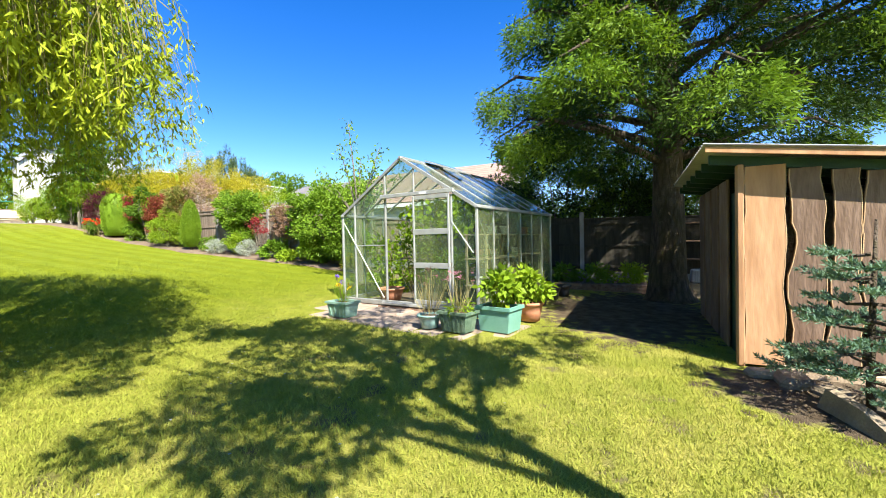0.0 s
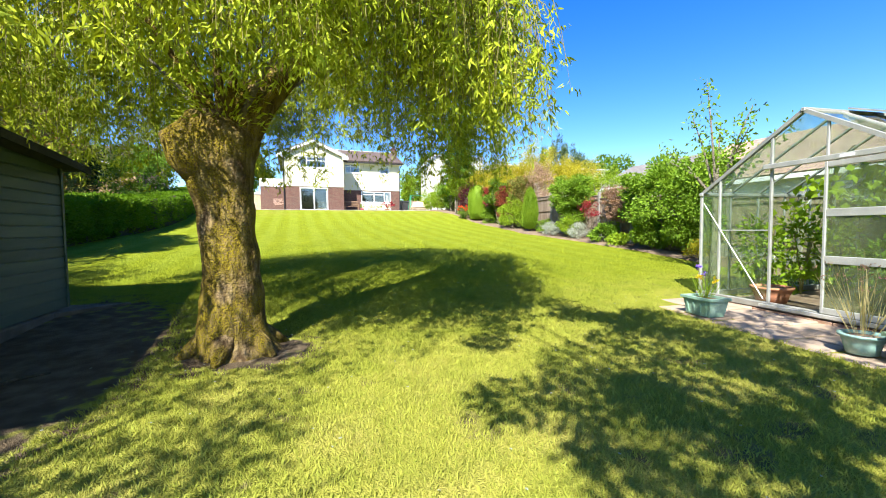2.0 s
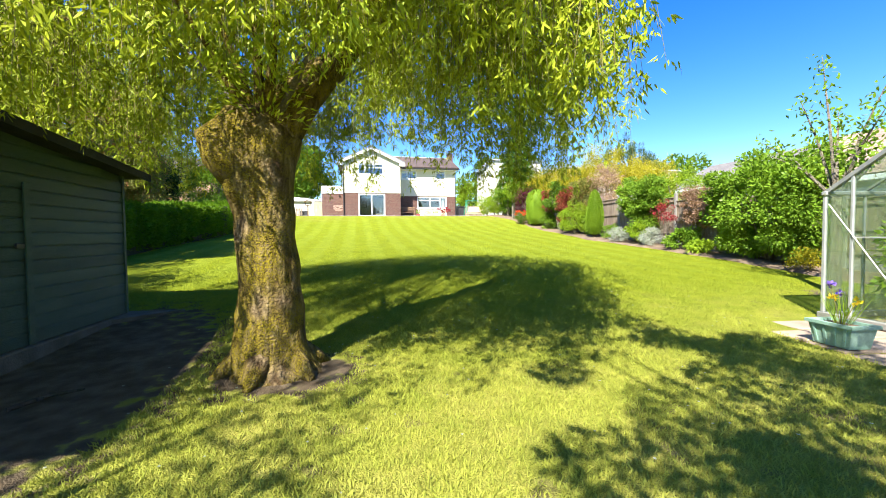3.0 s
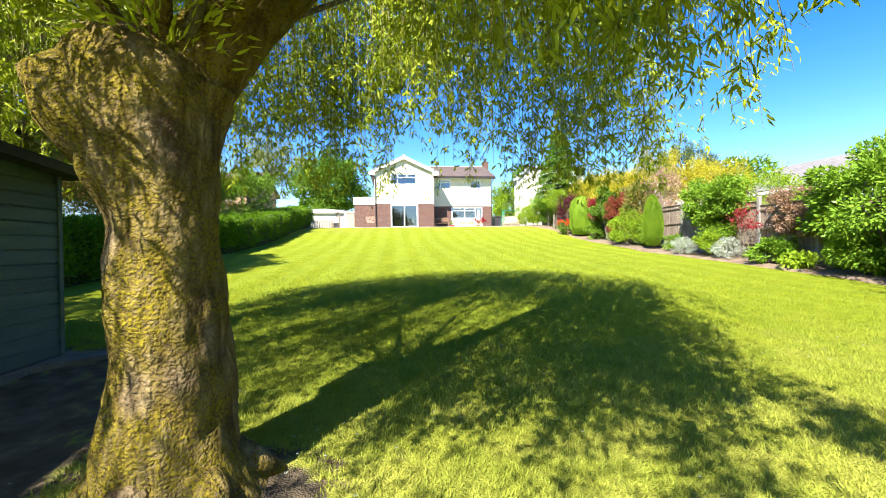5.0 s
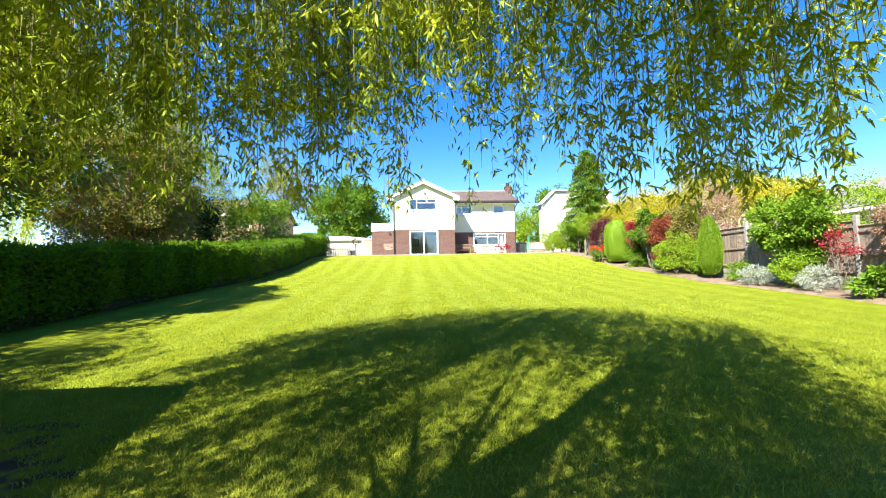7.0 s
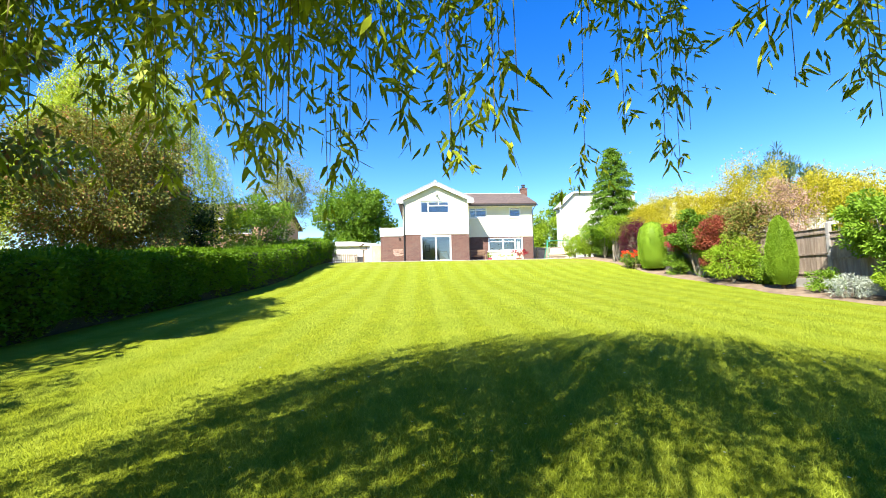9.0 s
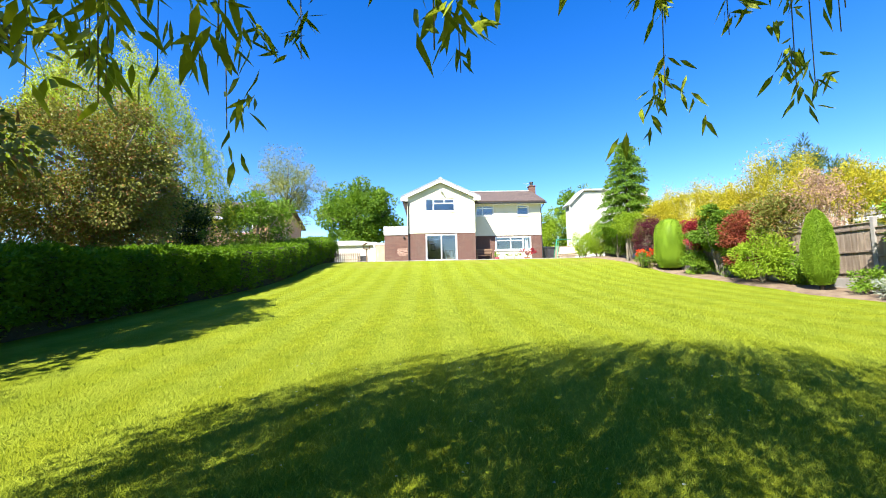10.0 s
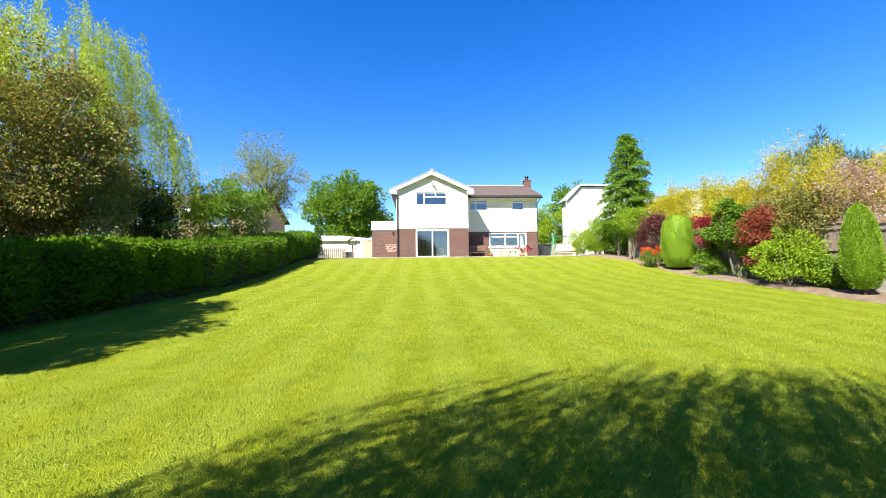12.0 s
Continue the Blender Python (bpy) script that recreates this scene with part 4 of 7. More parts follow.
gt = thing("garden_gate", "pale timber side gate beside the annex", "gate")
for i in range(6):
    part("board", Geo().box(-3.28 + i * 0.12, -3.165 + i * 0.12, 39.5, 39.53, 2.86, 4.3, 0.005), LIGHT_WOOD, gt)
for z in (3.1, 4.05):
    part("ledge", Geo().box(-3.28, -2.56, 39.53, 39.56, z, z + 0.1, 0.005), LIGHT_WOOD, gt)
part("gate_post", Geo().box(-3.42, -3.30, 39.45, 39.57, 2.84, 4.5, 0.01), UPVC, gt)
bt = thing("bird_table", "brown wooden bird table with a pitched roof", "bird table")
part("post", Geo().box(-3.35, -3.27, 34.96, 35.04, 2.68, 3.65, 0.01), BENCH_WOOD, bt)
part("tray", Geo().box(-3.55, -3.07, 34.8, 35.2, 3.651, 3.69, 0.005), BENCH_WOOD, bt)
for x in (-3.52, -3.14):
    part("upright", Geo().box(x, x + 0.04, 34.98, 35.02, 3.691, 3.88), BENCH_WOOD, bt)
part("roof", Geo().prism([(-3.6, 34.78, 3.88), (-3.31, 34.78, 4.06), (-3.02, 34.78, 3.88), (-3.02, 34.78, 3.91), (-3.31, 34.78, 4.1), (-3.6, 34.78, 3.91)], (0, 0.44, 0)), BENCH_WOOD, bt)
for x in (-3.75, -4.1):
    b2 = thing("recycling_box", "dark plastic recycling box on the patio edge", "box", group="recycling boxes")
    part("body", Geo().box(x, x + 0.32, 35.9, 36.3, 2.84, 3.25, 0.03), DARK_PLASTIC, b2)
    part("lid", Geo().box(x - 0.01, x + 0.33, 35.89, 36.31, 3.251, 3.29, 0.01), GREY_PLASTIC, b2)
pf = thing("picket_fence", "low dark wooden picket fence at the hedge end", "fence")
for i in range(14):
    x = -5.6 + i * 0.13
    part("picket", Geo().prism([(x, 35.4, 2.8), (x + 0.08, 35.4, 2.8), (x + 0.08, 35.4, 3.42), (x + 0.04, 35.4, 3.5), (x, 35.4, 3.42)], (0, 0.02, 0)), FENCE_WOOD, pf)
for z in (2.95, 3.28):
    part("rail", Geo().box(-5.62, -3.75, 35.421, 35.45, z, z + 0.06), FENCE_WOOD, pf)

# ---- boundary fence on the flower bed side ----
def boundary_fence():
    f = thing("boundary_fence", "weathered brown timber fence with concrete posts and gravel boards", "fence", kind="structure")
    board = None
    y, i = -9.5, 0
    while y < 36:
        x, z = fence_x(y), gz(y + 0.9) + 0.10
        x2 = fence_x(y + 1.83)
        turn = math.atan2(-(x2 - x), 1.83)
        m = pose(x, y, z, 0, 0, math.degrees(turn))
        if board is None:
            post = Geo().box(-0.05, 0.06, -0.055, 0.055, -0.35, 1.95, 0.012).mesh("post", CONCRETE)
            gravel = Geo().box(-0.02, 0.03, 0.058, 1.772, -0.25, 0.30, 0.01).mesh("gravel_board", CONCRETE)
            board = Geo().prism([(-0.012, 0, 0.305), (-0.004, 0.205, 0.305), (0.012, 0.205, 0.305), (0.012, 0, 0.305)], (0, 0, 1.48)).mesh("board", FENCE_WOOD)
            rail = Geo().box(-0.045, -0.013, 0.06, 1.77, 0, 0.06, 0.006).mesh("rail", FENCE_WOOD)
            cap = Geo().box(-0.04, 0.04, 0.06, 1.77, 1.787, 1.815, 0.006).mesh("capping", FENCE_WOOD)
            pale = (board, rail, cap)
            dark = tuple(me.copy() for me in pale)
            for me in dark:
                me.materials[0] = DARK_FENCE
        # panels that start below y = 5 take the darker wood
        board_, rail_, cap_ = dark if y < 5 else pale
        def put(name, me, mm):
            ob = new(name, me)
            ob.parent = f
            ob.matrix_basis = mm
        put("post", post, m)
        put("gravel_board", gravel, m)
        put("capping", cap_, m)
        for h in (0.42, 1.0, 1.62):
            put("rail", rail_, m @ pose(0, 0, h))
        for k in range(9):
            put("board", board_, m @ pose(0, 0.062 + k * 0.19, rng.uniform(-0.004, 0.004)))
        y += 1.83
        i += 1


boundary_fence()

# ---- beech hedge along the other side ----
def hedge_x(y):
    return float(np.interp(y, [4, 12, 17.5, 21, 29, 37], [-6.15, -6.15, -6.2, -5.85, -5.65, -5.6]))


def hedge():
    h = thing("beech_hedge", "long clipped green beech hedge beside the lawn", "hedge")
    g = Geo()
    ys_ = np.arange(5.0, 36.6, 0.5)
    rows, pts, nrm = [], [], []
    for y in ys_:
        x, z, t = hedge_x(y), gz(y), gz(y) + 1.45 + 0.004 * (y - 10)
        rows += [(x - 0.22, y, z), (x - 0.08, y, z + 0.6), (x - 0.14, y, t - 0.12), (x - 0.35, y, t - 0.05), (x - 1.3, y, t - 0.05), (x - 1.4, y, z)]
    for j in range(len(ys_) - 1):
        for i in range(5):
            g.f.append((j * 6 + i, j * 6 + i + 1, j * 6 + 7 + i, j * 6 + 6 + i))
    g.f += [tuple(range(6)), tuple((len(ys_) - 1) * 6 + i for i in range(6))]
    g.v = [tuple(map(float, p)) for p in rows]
    # near-black solid core: the shade between the leaves, put in as colour
    part("twig_core", g, HEDGE_CORE, h, "dark solid core standing in for the shade inside")
    n = 62000
    y = rng.uniform(5, 36.5, n)
    y = np.where(rng.random(n) < 0.45, rng.uniform(9, 22, n), y)
    x0 = np.array([hedge_x(a) for a in y])
    z0 = ground_z(y)
    top = rng.random(n) < 0.38
    hgt = 1.47 + 0.004 * (y - 10) + 0.05 * np.sin(y * 1.7) + 0.04 * np.sin(y * 4.1)
    bulge = 0.08 * np.sin(y * 2.1) * np.sin(y * 0.7 + 1) + 0.05 * np.sin(y * 5.3)
    u = rng.random(n)
    zf = z0 + 0.06 + u ** 0.85 * (hgt - 0.06)
    xf = x0 + bulge + 0.10 * np.sin(zf * 3 + y) * 0.5 - 0.22 * (u < 0.12) - 0.15 * np.clip(u - 0.85, 0, 1) + rng.normal(0, 0.05, n)
    xt = x0 + bulge - 0.1 - rng.random(n) * 1.3
    P = np.stack([np.where(top, xt, xf), y, np.where(top, z0 + hgt + rng.normal(0.0, 0.045, n), zf)], -1)
    D = np.where(top[:, None], np.array([0.3, 0, 1.0]), np.array([1.0, 0, 0.1])) + rng.normal(size=(n, 3)) * 0.55
    leaves("foliage", P, D, 0.085, 0.055, L_HEDGE, h)


hedge()


# ---- weeping willow over the walk ----
def willow():
    t = thing("willow_tree", "old pollarded weeping willow with a mossy trunk", "tree")
    zb = gz(5.2)
    TX, TY = -0.11, 0.1
    g = Geo()
    path = [(-0.17, 5.12, zb - 0.1), (-0.17, 5.12, zb + 0.04), (-0.17, 5.12, zb + 0.2), (-0.18, 5.12, zb + 0.5), (-0.185, 5.11, zb + 0.85), (-0.19, 5.1, zb + 1.2), (-0.20, 5.1, zb + 1.5),
            (-0.225, 5.1, zb + 1.75), (-0.25, 5.1, zb + 2.0), (-0.26, 5.1, zb + 2.2), (-0.23, 5.1, zb + 2.34), (-0.2, 5.1, zb + 2.42)]
    path = [(x + TX, y + TY, z) for x, y, z in path]
    girth = [0.50, 0.40, 0.335, 0.30, 0.275, 0.265, 0.275, 0.305, 0.345, 0.36, 0.30, 0.15]
    zs, fine_z = [p[2] for p in path], np.linspace(zb - 0.1, zb + 2.42, 64)
    g.tube([(np.interp(z, zs, [p[0] for p in path]), np.interp(z, zs, [p[1] for p in path]), z) for z in fine_z], np.interp(fine_z, zs, girth), 76, lumpy=0.17)
    knob = np.array([-0.47 + TX, 5.0 + TY, zb + 2.02])
    part("burr", Geo().tube([knob + np.array([0.22, 0, -0.3]), knob + np.array([0.1, 0, -0.16]), knob, knob + np.array([-0.06, -0.02, 0.16]), knob + np.array([-0.02, 0, 0.3])], [0.05, 0.19, 0.23, 0.19, 0.06], 30, lumpy=0.3), WILLOW_BARK, t, "knobbly burr at the pollard cut", True)
    part("trunk", g, WILLOW_BARK, t, "furrowed trunk patched with yellow moss", True)
    for a in range(6):
        an = a * 1.05 + 0.3
        p0 = np.array([-0.17 + TX + 0.25 * math.cos(an), 5.12 + TY + 0.25 * math.sin(an), zb + 0.16])
        p1 = p0 + np.array([0.28 * math.cos(an), 0.28 * math.sin(an), -0.17])
        part("root", Geo().tube([p0, (p0 + p1) / 2, p1], [0.13, 0.09, 0.03], 10, lumpy=0.25), WILLOW_BARK, t, "", True)
    limbs = []
    head = np.array([-0.2 + TX, 5.1 + TY, zb + 2.1])
    ends = [(1.3, 6.3, 4.9, 0.2), (-1.7, 6.6, 5.0, 0.15), (0.4, 8.0, 5.1, 0.13), (2.8, 5.2, 4.7, 0.13), (-2.1, 4.3, 4.6, 0.13), (0.6, 3.4, 4.9, 0.14), (-0.6, 5.6, 5.9, 0.15), (2.5, 7.7, 4.6, 0.1), (-2.6, 7.2, 4.2, 0.09), (1.9, 3.9, 4.6, 0.09)]
    for i, (x, y, z, r) in enumerate(ends):
        e = np.array([x, y, z])
        m = head * 0.5 + e * 0.5 + np.array([0, 0, -0.25 if i == 0 else 0.3])
        q = head + (m - head) * 0.4 + np.array([0, 0, 0.12])
        tip = e + (e - m) * 0.55 + np.array([0, 0, -0.25])
        part("limb", Geo().tube([head, q, m, e, tip], [r * (1.35 if i == 0 else 0.5), r * (1.05 if i == 0 else 0.2), r * (0.55 if i == 0 else 0.11), r * 0.1, 0.008], 12, lumpy=0.2), WILLOW_BARK if r > 0.12 else GREY_BARK, t, "", True)
        limbs.append((q, m, e, tip))
    # hanging rods, long at the rim and shorter inside
    n = 2350
    th = rng.uniform(0, 2 * math.pi, n)
    rr = np.sqrt(rng.uniform(0.02, 1.0, n))
    cx, cy, R = 0.15, 6.3, 4.0
    # rods hang in tresses with gaps between them
    tress = rng.integers(0, n // 5, n)
    tth = rng.uniform(0, 2 * math.pi, n // 5)
    trr = rng.uniform(0.04, 1.0, n // 5) ** 0.45
    th, rr = tth[tress], trr[tress]
    lob = 1 + 0.08 * np.sin(3 * th + 1) + 0.06 * np.sin(7 * th)
    lob = lob * np.where((np.cos(th) > 0) & (np.sin(th) < 0.1), 1 - 0.10 * np.cos(th) + 0.1 * np.clip(np.sin(th), -1, 0), 1.06)
    sx = cx + 0.95 * R * lob * rr * np.cos(th) + rng.normal(0, 0.16, n)
    sy = cy + R * lob * rr * np.sin(th) + rng.normal(0, 0.16, n)
    sy = np.where(sy > 9.15, 9.15 - rng.uniform(0, 0.9, n), sy)
    back = np.clip(np.sin(th), 0, 1)
    top = 7.4 - (3.2 - 2.6 * back) * rr ** 2 + rng.normal(0, 0.45, n)
    patch = np.sin(th * 5 + 2) * 0.2 + np.sin(th * 11) * 0.14
    bot = np.where(rr > 0.62, 2.42 + patch * 1.0 + 0.55 * np.abs(rng.normal(size=n)), 2.65 + 0.7 * np.abs(rng.normal(size=n)))
    near_path = (np.abs(sx - 0.8) < 1.2) & (sy > 1.0) & (sy < 9.0)
    bot = np.where(sy > 6.5, bot - 0.15, bot)
    bot = np.where(near_path, np.maximum(bot, np.where(sy > 6.5, 2.15, 2.5)), bot)
    front = sy < 4.2
    bot = np.where(front & (rr > 0.35) & ~near_path, 2.1 + 0.45 * np.abs(rng.normal(size=n)), bot)
    bot = np.where((sy > 9.0) | ((sx > 2.2) & (sy > 5.0)), bot - 0.2, bot)
    # the fringe over the open lawn: two low masses with a gap between
    fringe = sy > 8.1
    bot = np.where(fringe, 1.92 + 0.45 * np.abs(rng.normal(size=n)), bot)
    bot = np.where(fringe & (sx > 0.85) & (sx < 1.65), 3.6, bot)
    bot = np.where(fringe & (sx >= 1.65), 2.12 + 0.4 * np.abs(rng.normal(size=n)), bot)
    bot = np.where((sy > 8.6) & (sx > 2.2), 3.9 + 0.4 * rng.random(n), bot)
    # shorter rods round the head, on the side away from the path
    m = 460
    sx[:m], sy[:m] = rng.uniform(-3.4, -1.9, m), rng.uniform(2.7, 5.0, m)
    close = rng.random(m) < 0.55
    sx[:m] = np.where(close, rng.uniform(-0.9, 1.0, m), sx[:m])
    sy[:m] = np.where(close, rng.uniform(3.5, 4.7, m), sy[:m])
    side = rng.random(m) < 0.25
    sx[:m] = np.where(side, rng.uniform(1.3, 2.3, m), sx[:m])
    sy[:m] = np.where(side, rng.uniform(3.4, 5.0, m), sy[:m])
    top[:m] = rng.uniform(3.4, 5.2, m)
    bot[:m] = np.where(np.abs(sx[:m]) < 1.05, 2.32, 2.0) + 0.35 * np.abs(rng.normal(size=m))
    # thinned low down on the sunny side of the trunk
    thin = (np.arange(n) >= m) & (sx > -2.8) & (sx < 0.5) & (sy < 4.6) & (np.arange(n) % 5 > 0)
    bot = np.where(thin, np.where(np.arange(n) % 5 < 3, top, np.maximum(bot, 4.7)), bot)
    # only wisps reach out at the front
    bot = np.where((sy > 8.1) & (np.arange(n) % 20 < 8), np.maximum(bot, 3.0), bot)
    bot = np.where((sy > 8.7) & (np.arange(n) % 4 > 0), np.maximum(bot, 3.0), bot)
    g = Geo()
    P, D = [], []
    for i in range(n):
        if top[i] - bot[i] < 0.3:
            continue
        sway = rng.normal(0, 0.17, 2)
        out = np.array([math.cos(th[i]), math.sin(th[i])]) * 0.25 * rr[i]
        a = np.array([sx[i] - out[0] * 2, sy[i] - out[1] * 2, top[i] + 0.1])
        b = np.array([sx[i], sy[i], top[i] - 0.25 * (top[i] - bot[i])])
        c = np.array([sx[i] + out[0] * 0.6 + sway[0], sy[i] + out[1] * 0.6 + sway[1], bot[i]])
        g.tube([a, b, (b + c) / 2 + np.array([*(sway * 0.3), 0]), c], [0.009, 0.006, 0.004, 0.002], 3, cap=False)
        ln = top[i] - bot[i]
        # leaves sit in tufts on short side twigs
        tufts = int(ln * 4.3) + 1
        u = rng.random(tufts) ** 0.38
        node = np.where((u < 0.3)[:, None], a + (b - a) * (u / 0.3)[:, None], b + (c - b) * ((u - 0.3) / 0.7)[:, None])
        az = rng.uniform(0, 2 * math.pi, tufts)
        lean = np.stack([np.cos(az), np.sin(az), rng.uniform(-1.3, 0.1, tufts)], -1) * rng.uniform(0.05, 0.2, (tufts, 1))
        k = tufts * 6
        f = rng.random((k, 1))
        P.append(np.repeat(node, 6, 0) + np.repeat(lean, 6, 0) * f + rng.normal(0, 0.014, (k, 3)))
        az = rng.uniform(0, 2 * math.pi, k)
        D.append(np.stack([np.cos(az), np.sin(az), rng.uniform(-1.9, 0.0, k)], -1) + np.repeat(lean, 6, 0) * 4)
    # side twigs fill the upper dome
    m = 3000
    th2, r2 = rng.uniform(0, 2 * math.pi, m), np.sqrt(rng.uniform(0, 1, m))
    z2 = 7.3 - 2.3 * r2 ** 2 + rng.normal(0, 0.45, m)
    th2 = np.where((np.sin(th2) < -0.2) & (np.cos(th2) < 0.3), th2 + math.pi, th2)
    P.append(np.stack([cx + R * r2 * np.cos(th2), cy + R * r2 * np.sin(th2), z2], -1))
    D.append(np.stack([np.cos(th2), np.sin(th2), rng.uniform(-1.5, 0.3, m)], -1) + rng.normal(0, 0.5, (m, 3)))
    # water shoots on the pollarded head
    m = 900
    az = rng.uniform(0, 2 * math.pi, m)
    hr = rng.uniform(0.12, 0.42, m)
    P.append(np.stack([-0.2 + TX + hr * np.cos(az), 5.1 + TY + hr * np.sin(az), zb + 2.38 + rng.uniform(-0.1, 0.45, m)], -1))
    D.append(np.stack([np.cos(az), np.sin(az), rng.uniform(-0.6, 1.0, m)], -1))
    part("hanging_rods", g, TWIG, t, "thin drooping rods").name = "rod_mass"
    leaves("foliage", np.concatenate(P), np.concatenate(D), 0.086, 0.0195, L_WILLOW, t, fine=True)


willow()


# ---- large fir by the plank shed ----
def fir():
    t = thing("fir_tree", "large dark fir with spreading lower limbs", "tree")
    x0, y0 = 10.35, -0.55
    zb = gz(y0)
    part("trunk", Geo().tube([(x0, y0, zb - 0.1), (x0, y0, zb + 0.1), (x0, y0, zb + 0.5), (x0 + 0.02, y0, zb + 2), (x0 + 0.05, y0, zb + 4), (x0, y0, zb + 8), (x0, y0, zb + 11.5)],
                             [0.62, 0.46, 0.36, 0.29, 0.26, 0.17, 0.03], 24, lumpy=0.14), DARK_BARK, t, "thick dark trunk", True)
    P, D, TP, TD = [], [], [], []
    for i in range(74):
        z = 2.55 + 8.2 * (i / 74) ** 1.15
        az = i * 2.399 + rng.uniform(-0.3, 0.3)
        reach = ((4.6 - 0.9 * max(0.0, math.sin(az))) * (1 - ((z - 2.3) / 9.6) ** 1.3)) * rng.uniform(0.75, 1.1) + 0.3
        if z < 3.0:
            reach *= 0.8
        d = np.array([math.cos(az), math.sin(az), 0])
        a = np.array([x0, y0, z])
        rise = 0.42 if z < 6 else 0.3
        b = a + d * reach * 0.45 + ZUP * reach * 0.20 * rise * 2
        c = a + d * reach * 0.8 + ZUP * reach * 0.26 * rise * 2
        e = a + d * reach + ZUP * reach * 0.10
        part("limb", Geo().tube([a, b, c, e], [0.11 - 0.006 * z, 0.075 - 0.004 * z, 0.035, 0.01], 7, lumpy=0.15), DARK_BARK, t, "", True)
        k = int(1150 * reach / 4 + 320)
        u = 0.42 + 0.58 * rng.random(k) ** 0.6
        pt = np.where((u < 0.6)[:, None], a + (b - a) * (u / 0.45)[:, None] * 0.75, b + (e - b) * ((u - 0.45) / 0.55)[:, None])
        pt[:, 2] = a[2] + reach * (0.28 * u - 0.18 * u ** 3) + 0.02
        lat = np.cross(d, ZUP)
        s = rng.uniform(-1, 1, k)
        spread = 0.18 + 0.62 * np.sin(np.clip(u, 0, 1) * 2.6) * reach / 4
        # fans of twigs grouped along the limb
        s = np.round(s * 4) / 4 + rng.normal(0, 0.05, k)
        pt = pt + lat * (s * spread)[:, None] - d * (np.abs(s) * 0.15)[:, None]
        pt[:, 2] -= np.abs(s) * 0.3 + rng.uniform(0, 0.55, k) ** 1.6 - rng.normal(0, 0.10, k)
        dr = d * 0.8 + lat * (np.sign(s) * 0.8)[:, None] + np.array([0, 0, -0.55]) + rng.normal(0, 0.35, (k, 3))
        tips = (u > 0.85) | (rng.random(k) < 0.05)
        P.append(pt[~tips])
        D.append(dr[~tips])
        TP.append(pt[tips])
        TD.append(dr[tips])
    # each place carries a spray of needles
    def spray(p, d, reps):
        p, d = np.concatenate(p), unit(np.concatenate(d))
        p2 = np.repeat(p, reps, 0) + rng.normal(0, 0.055, (len(p) * reps, 3)) + np.repeat(d, reps, 0) * rng.uniform(0, 0.16, (len(p) * reps, 1))
        d2 = np.repeat(d, reps, 0) + rng.normal(0, 0.5, (len(p) * reps, 3))
        return p2, d2
    p, d = spray(P, D, 3)
    leaves("foliage", p, d, 0.12, 0.027, L_CONIFER, t)
    p, d = spray(TP, TD, 3)
    leaves("young_growth", p, d, 0.11, 0.027, L_TIP, t, "paler green tips")


fir()


# ---- broad-leaved trees and shrubs ----
def tree(name, label, x, y, h, crown_c, crown_r, n, k, size, ll, lw, leafm, bark=GREY_BARK, tr=0.15, limbs=7, droop=0.2, fork=0.35, hollow=0.45):
    t = thing(name, label, "tree")
    zb = gz(y)
    cx, cy, cz = crown_c
    top = cz + crown_r[2] * 0.6
    fz = zb + (cz - crown_r[2] - zb) * 0.8 + fork
    part("trunk", Geo().tube([(x, y, zb - 0.1), (x, y, zb + 0.15), (x + (cx - x) * 0.2, y + (cy - y) * 0.2, fz), (cx, cy, cz), (cx, cy, top)], [tr * 1.5, tr * 1.1, tr * 0.85, tr * 0.5, 0.015], 12, lumpy=0.15), bark, t, "", True)
    for i in range(limbs):
        az = i * 2.4 + rng.uniform(-0.4, 0.4)
        f = rng.uniform(0.0, 0.75)
        a = np.array([x + (cx - x) * 0.2, y + (cy - y) * 0.2, fz]) * (1 - f) + np.array([cx, cy, cz]) * f
        e = np.array([cx, cy, cz]) + np.array([math.cos(az) * crown_r[0], math.sin(az) * crown_r[1], rng.uniform(-0.45, 0.75) * crown_r[2]]) * 0.85
        m = (a + e) / 2 + np.array([0, 0, 0.1 * crown_r[2]])
        part("limb", Geo().tube([a, m, e], [tr * 0.5, tr * 0.3, 0.012], 7, lumpy=0.15), bark, t, "", True)
    p, d = clumps(n, crown_c, crown_r, k, size, droop, hollow)
    p[:, 2] = np.maximum(p[:, 2], zb + 0.1)
    leaves("crown", p, d, ll, lw, leafm, t)
    return t


# trees behind the start of the walk, whose shade falls on the grass
tree("apple_tree", "open apple tree at the lawn's lower end", 0.65, -2.9, 6.5, (1.35, -1.0, 5.3), (2.4, 2.5, 1.6), 14000, 64, 0.38, 0.12, 0.06, L_GREEN, tr=0.10, limbs=9, fork=0.2)
tree("apple_tree", "apple tree behind the green shed", -4.6, -1.4, 6, (-4.0, -0.4, 4.9), (2.2, 2.3, 1.3), 5000, 40, 0.5, 0.11, 0.055, L_GREEN, tr=0.09, limbs=8, fork=0.2)
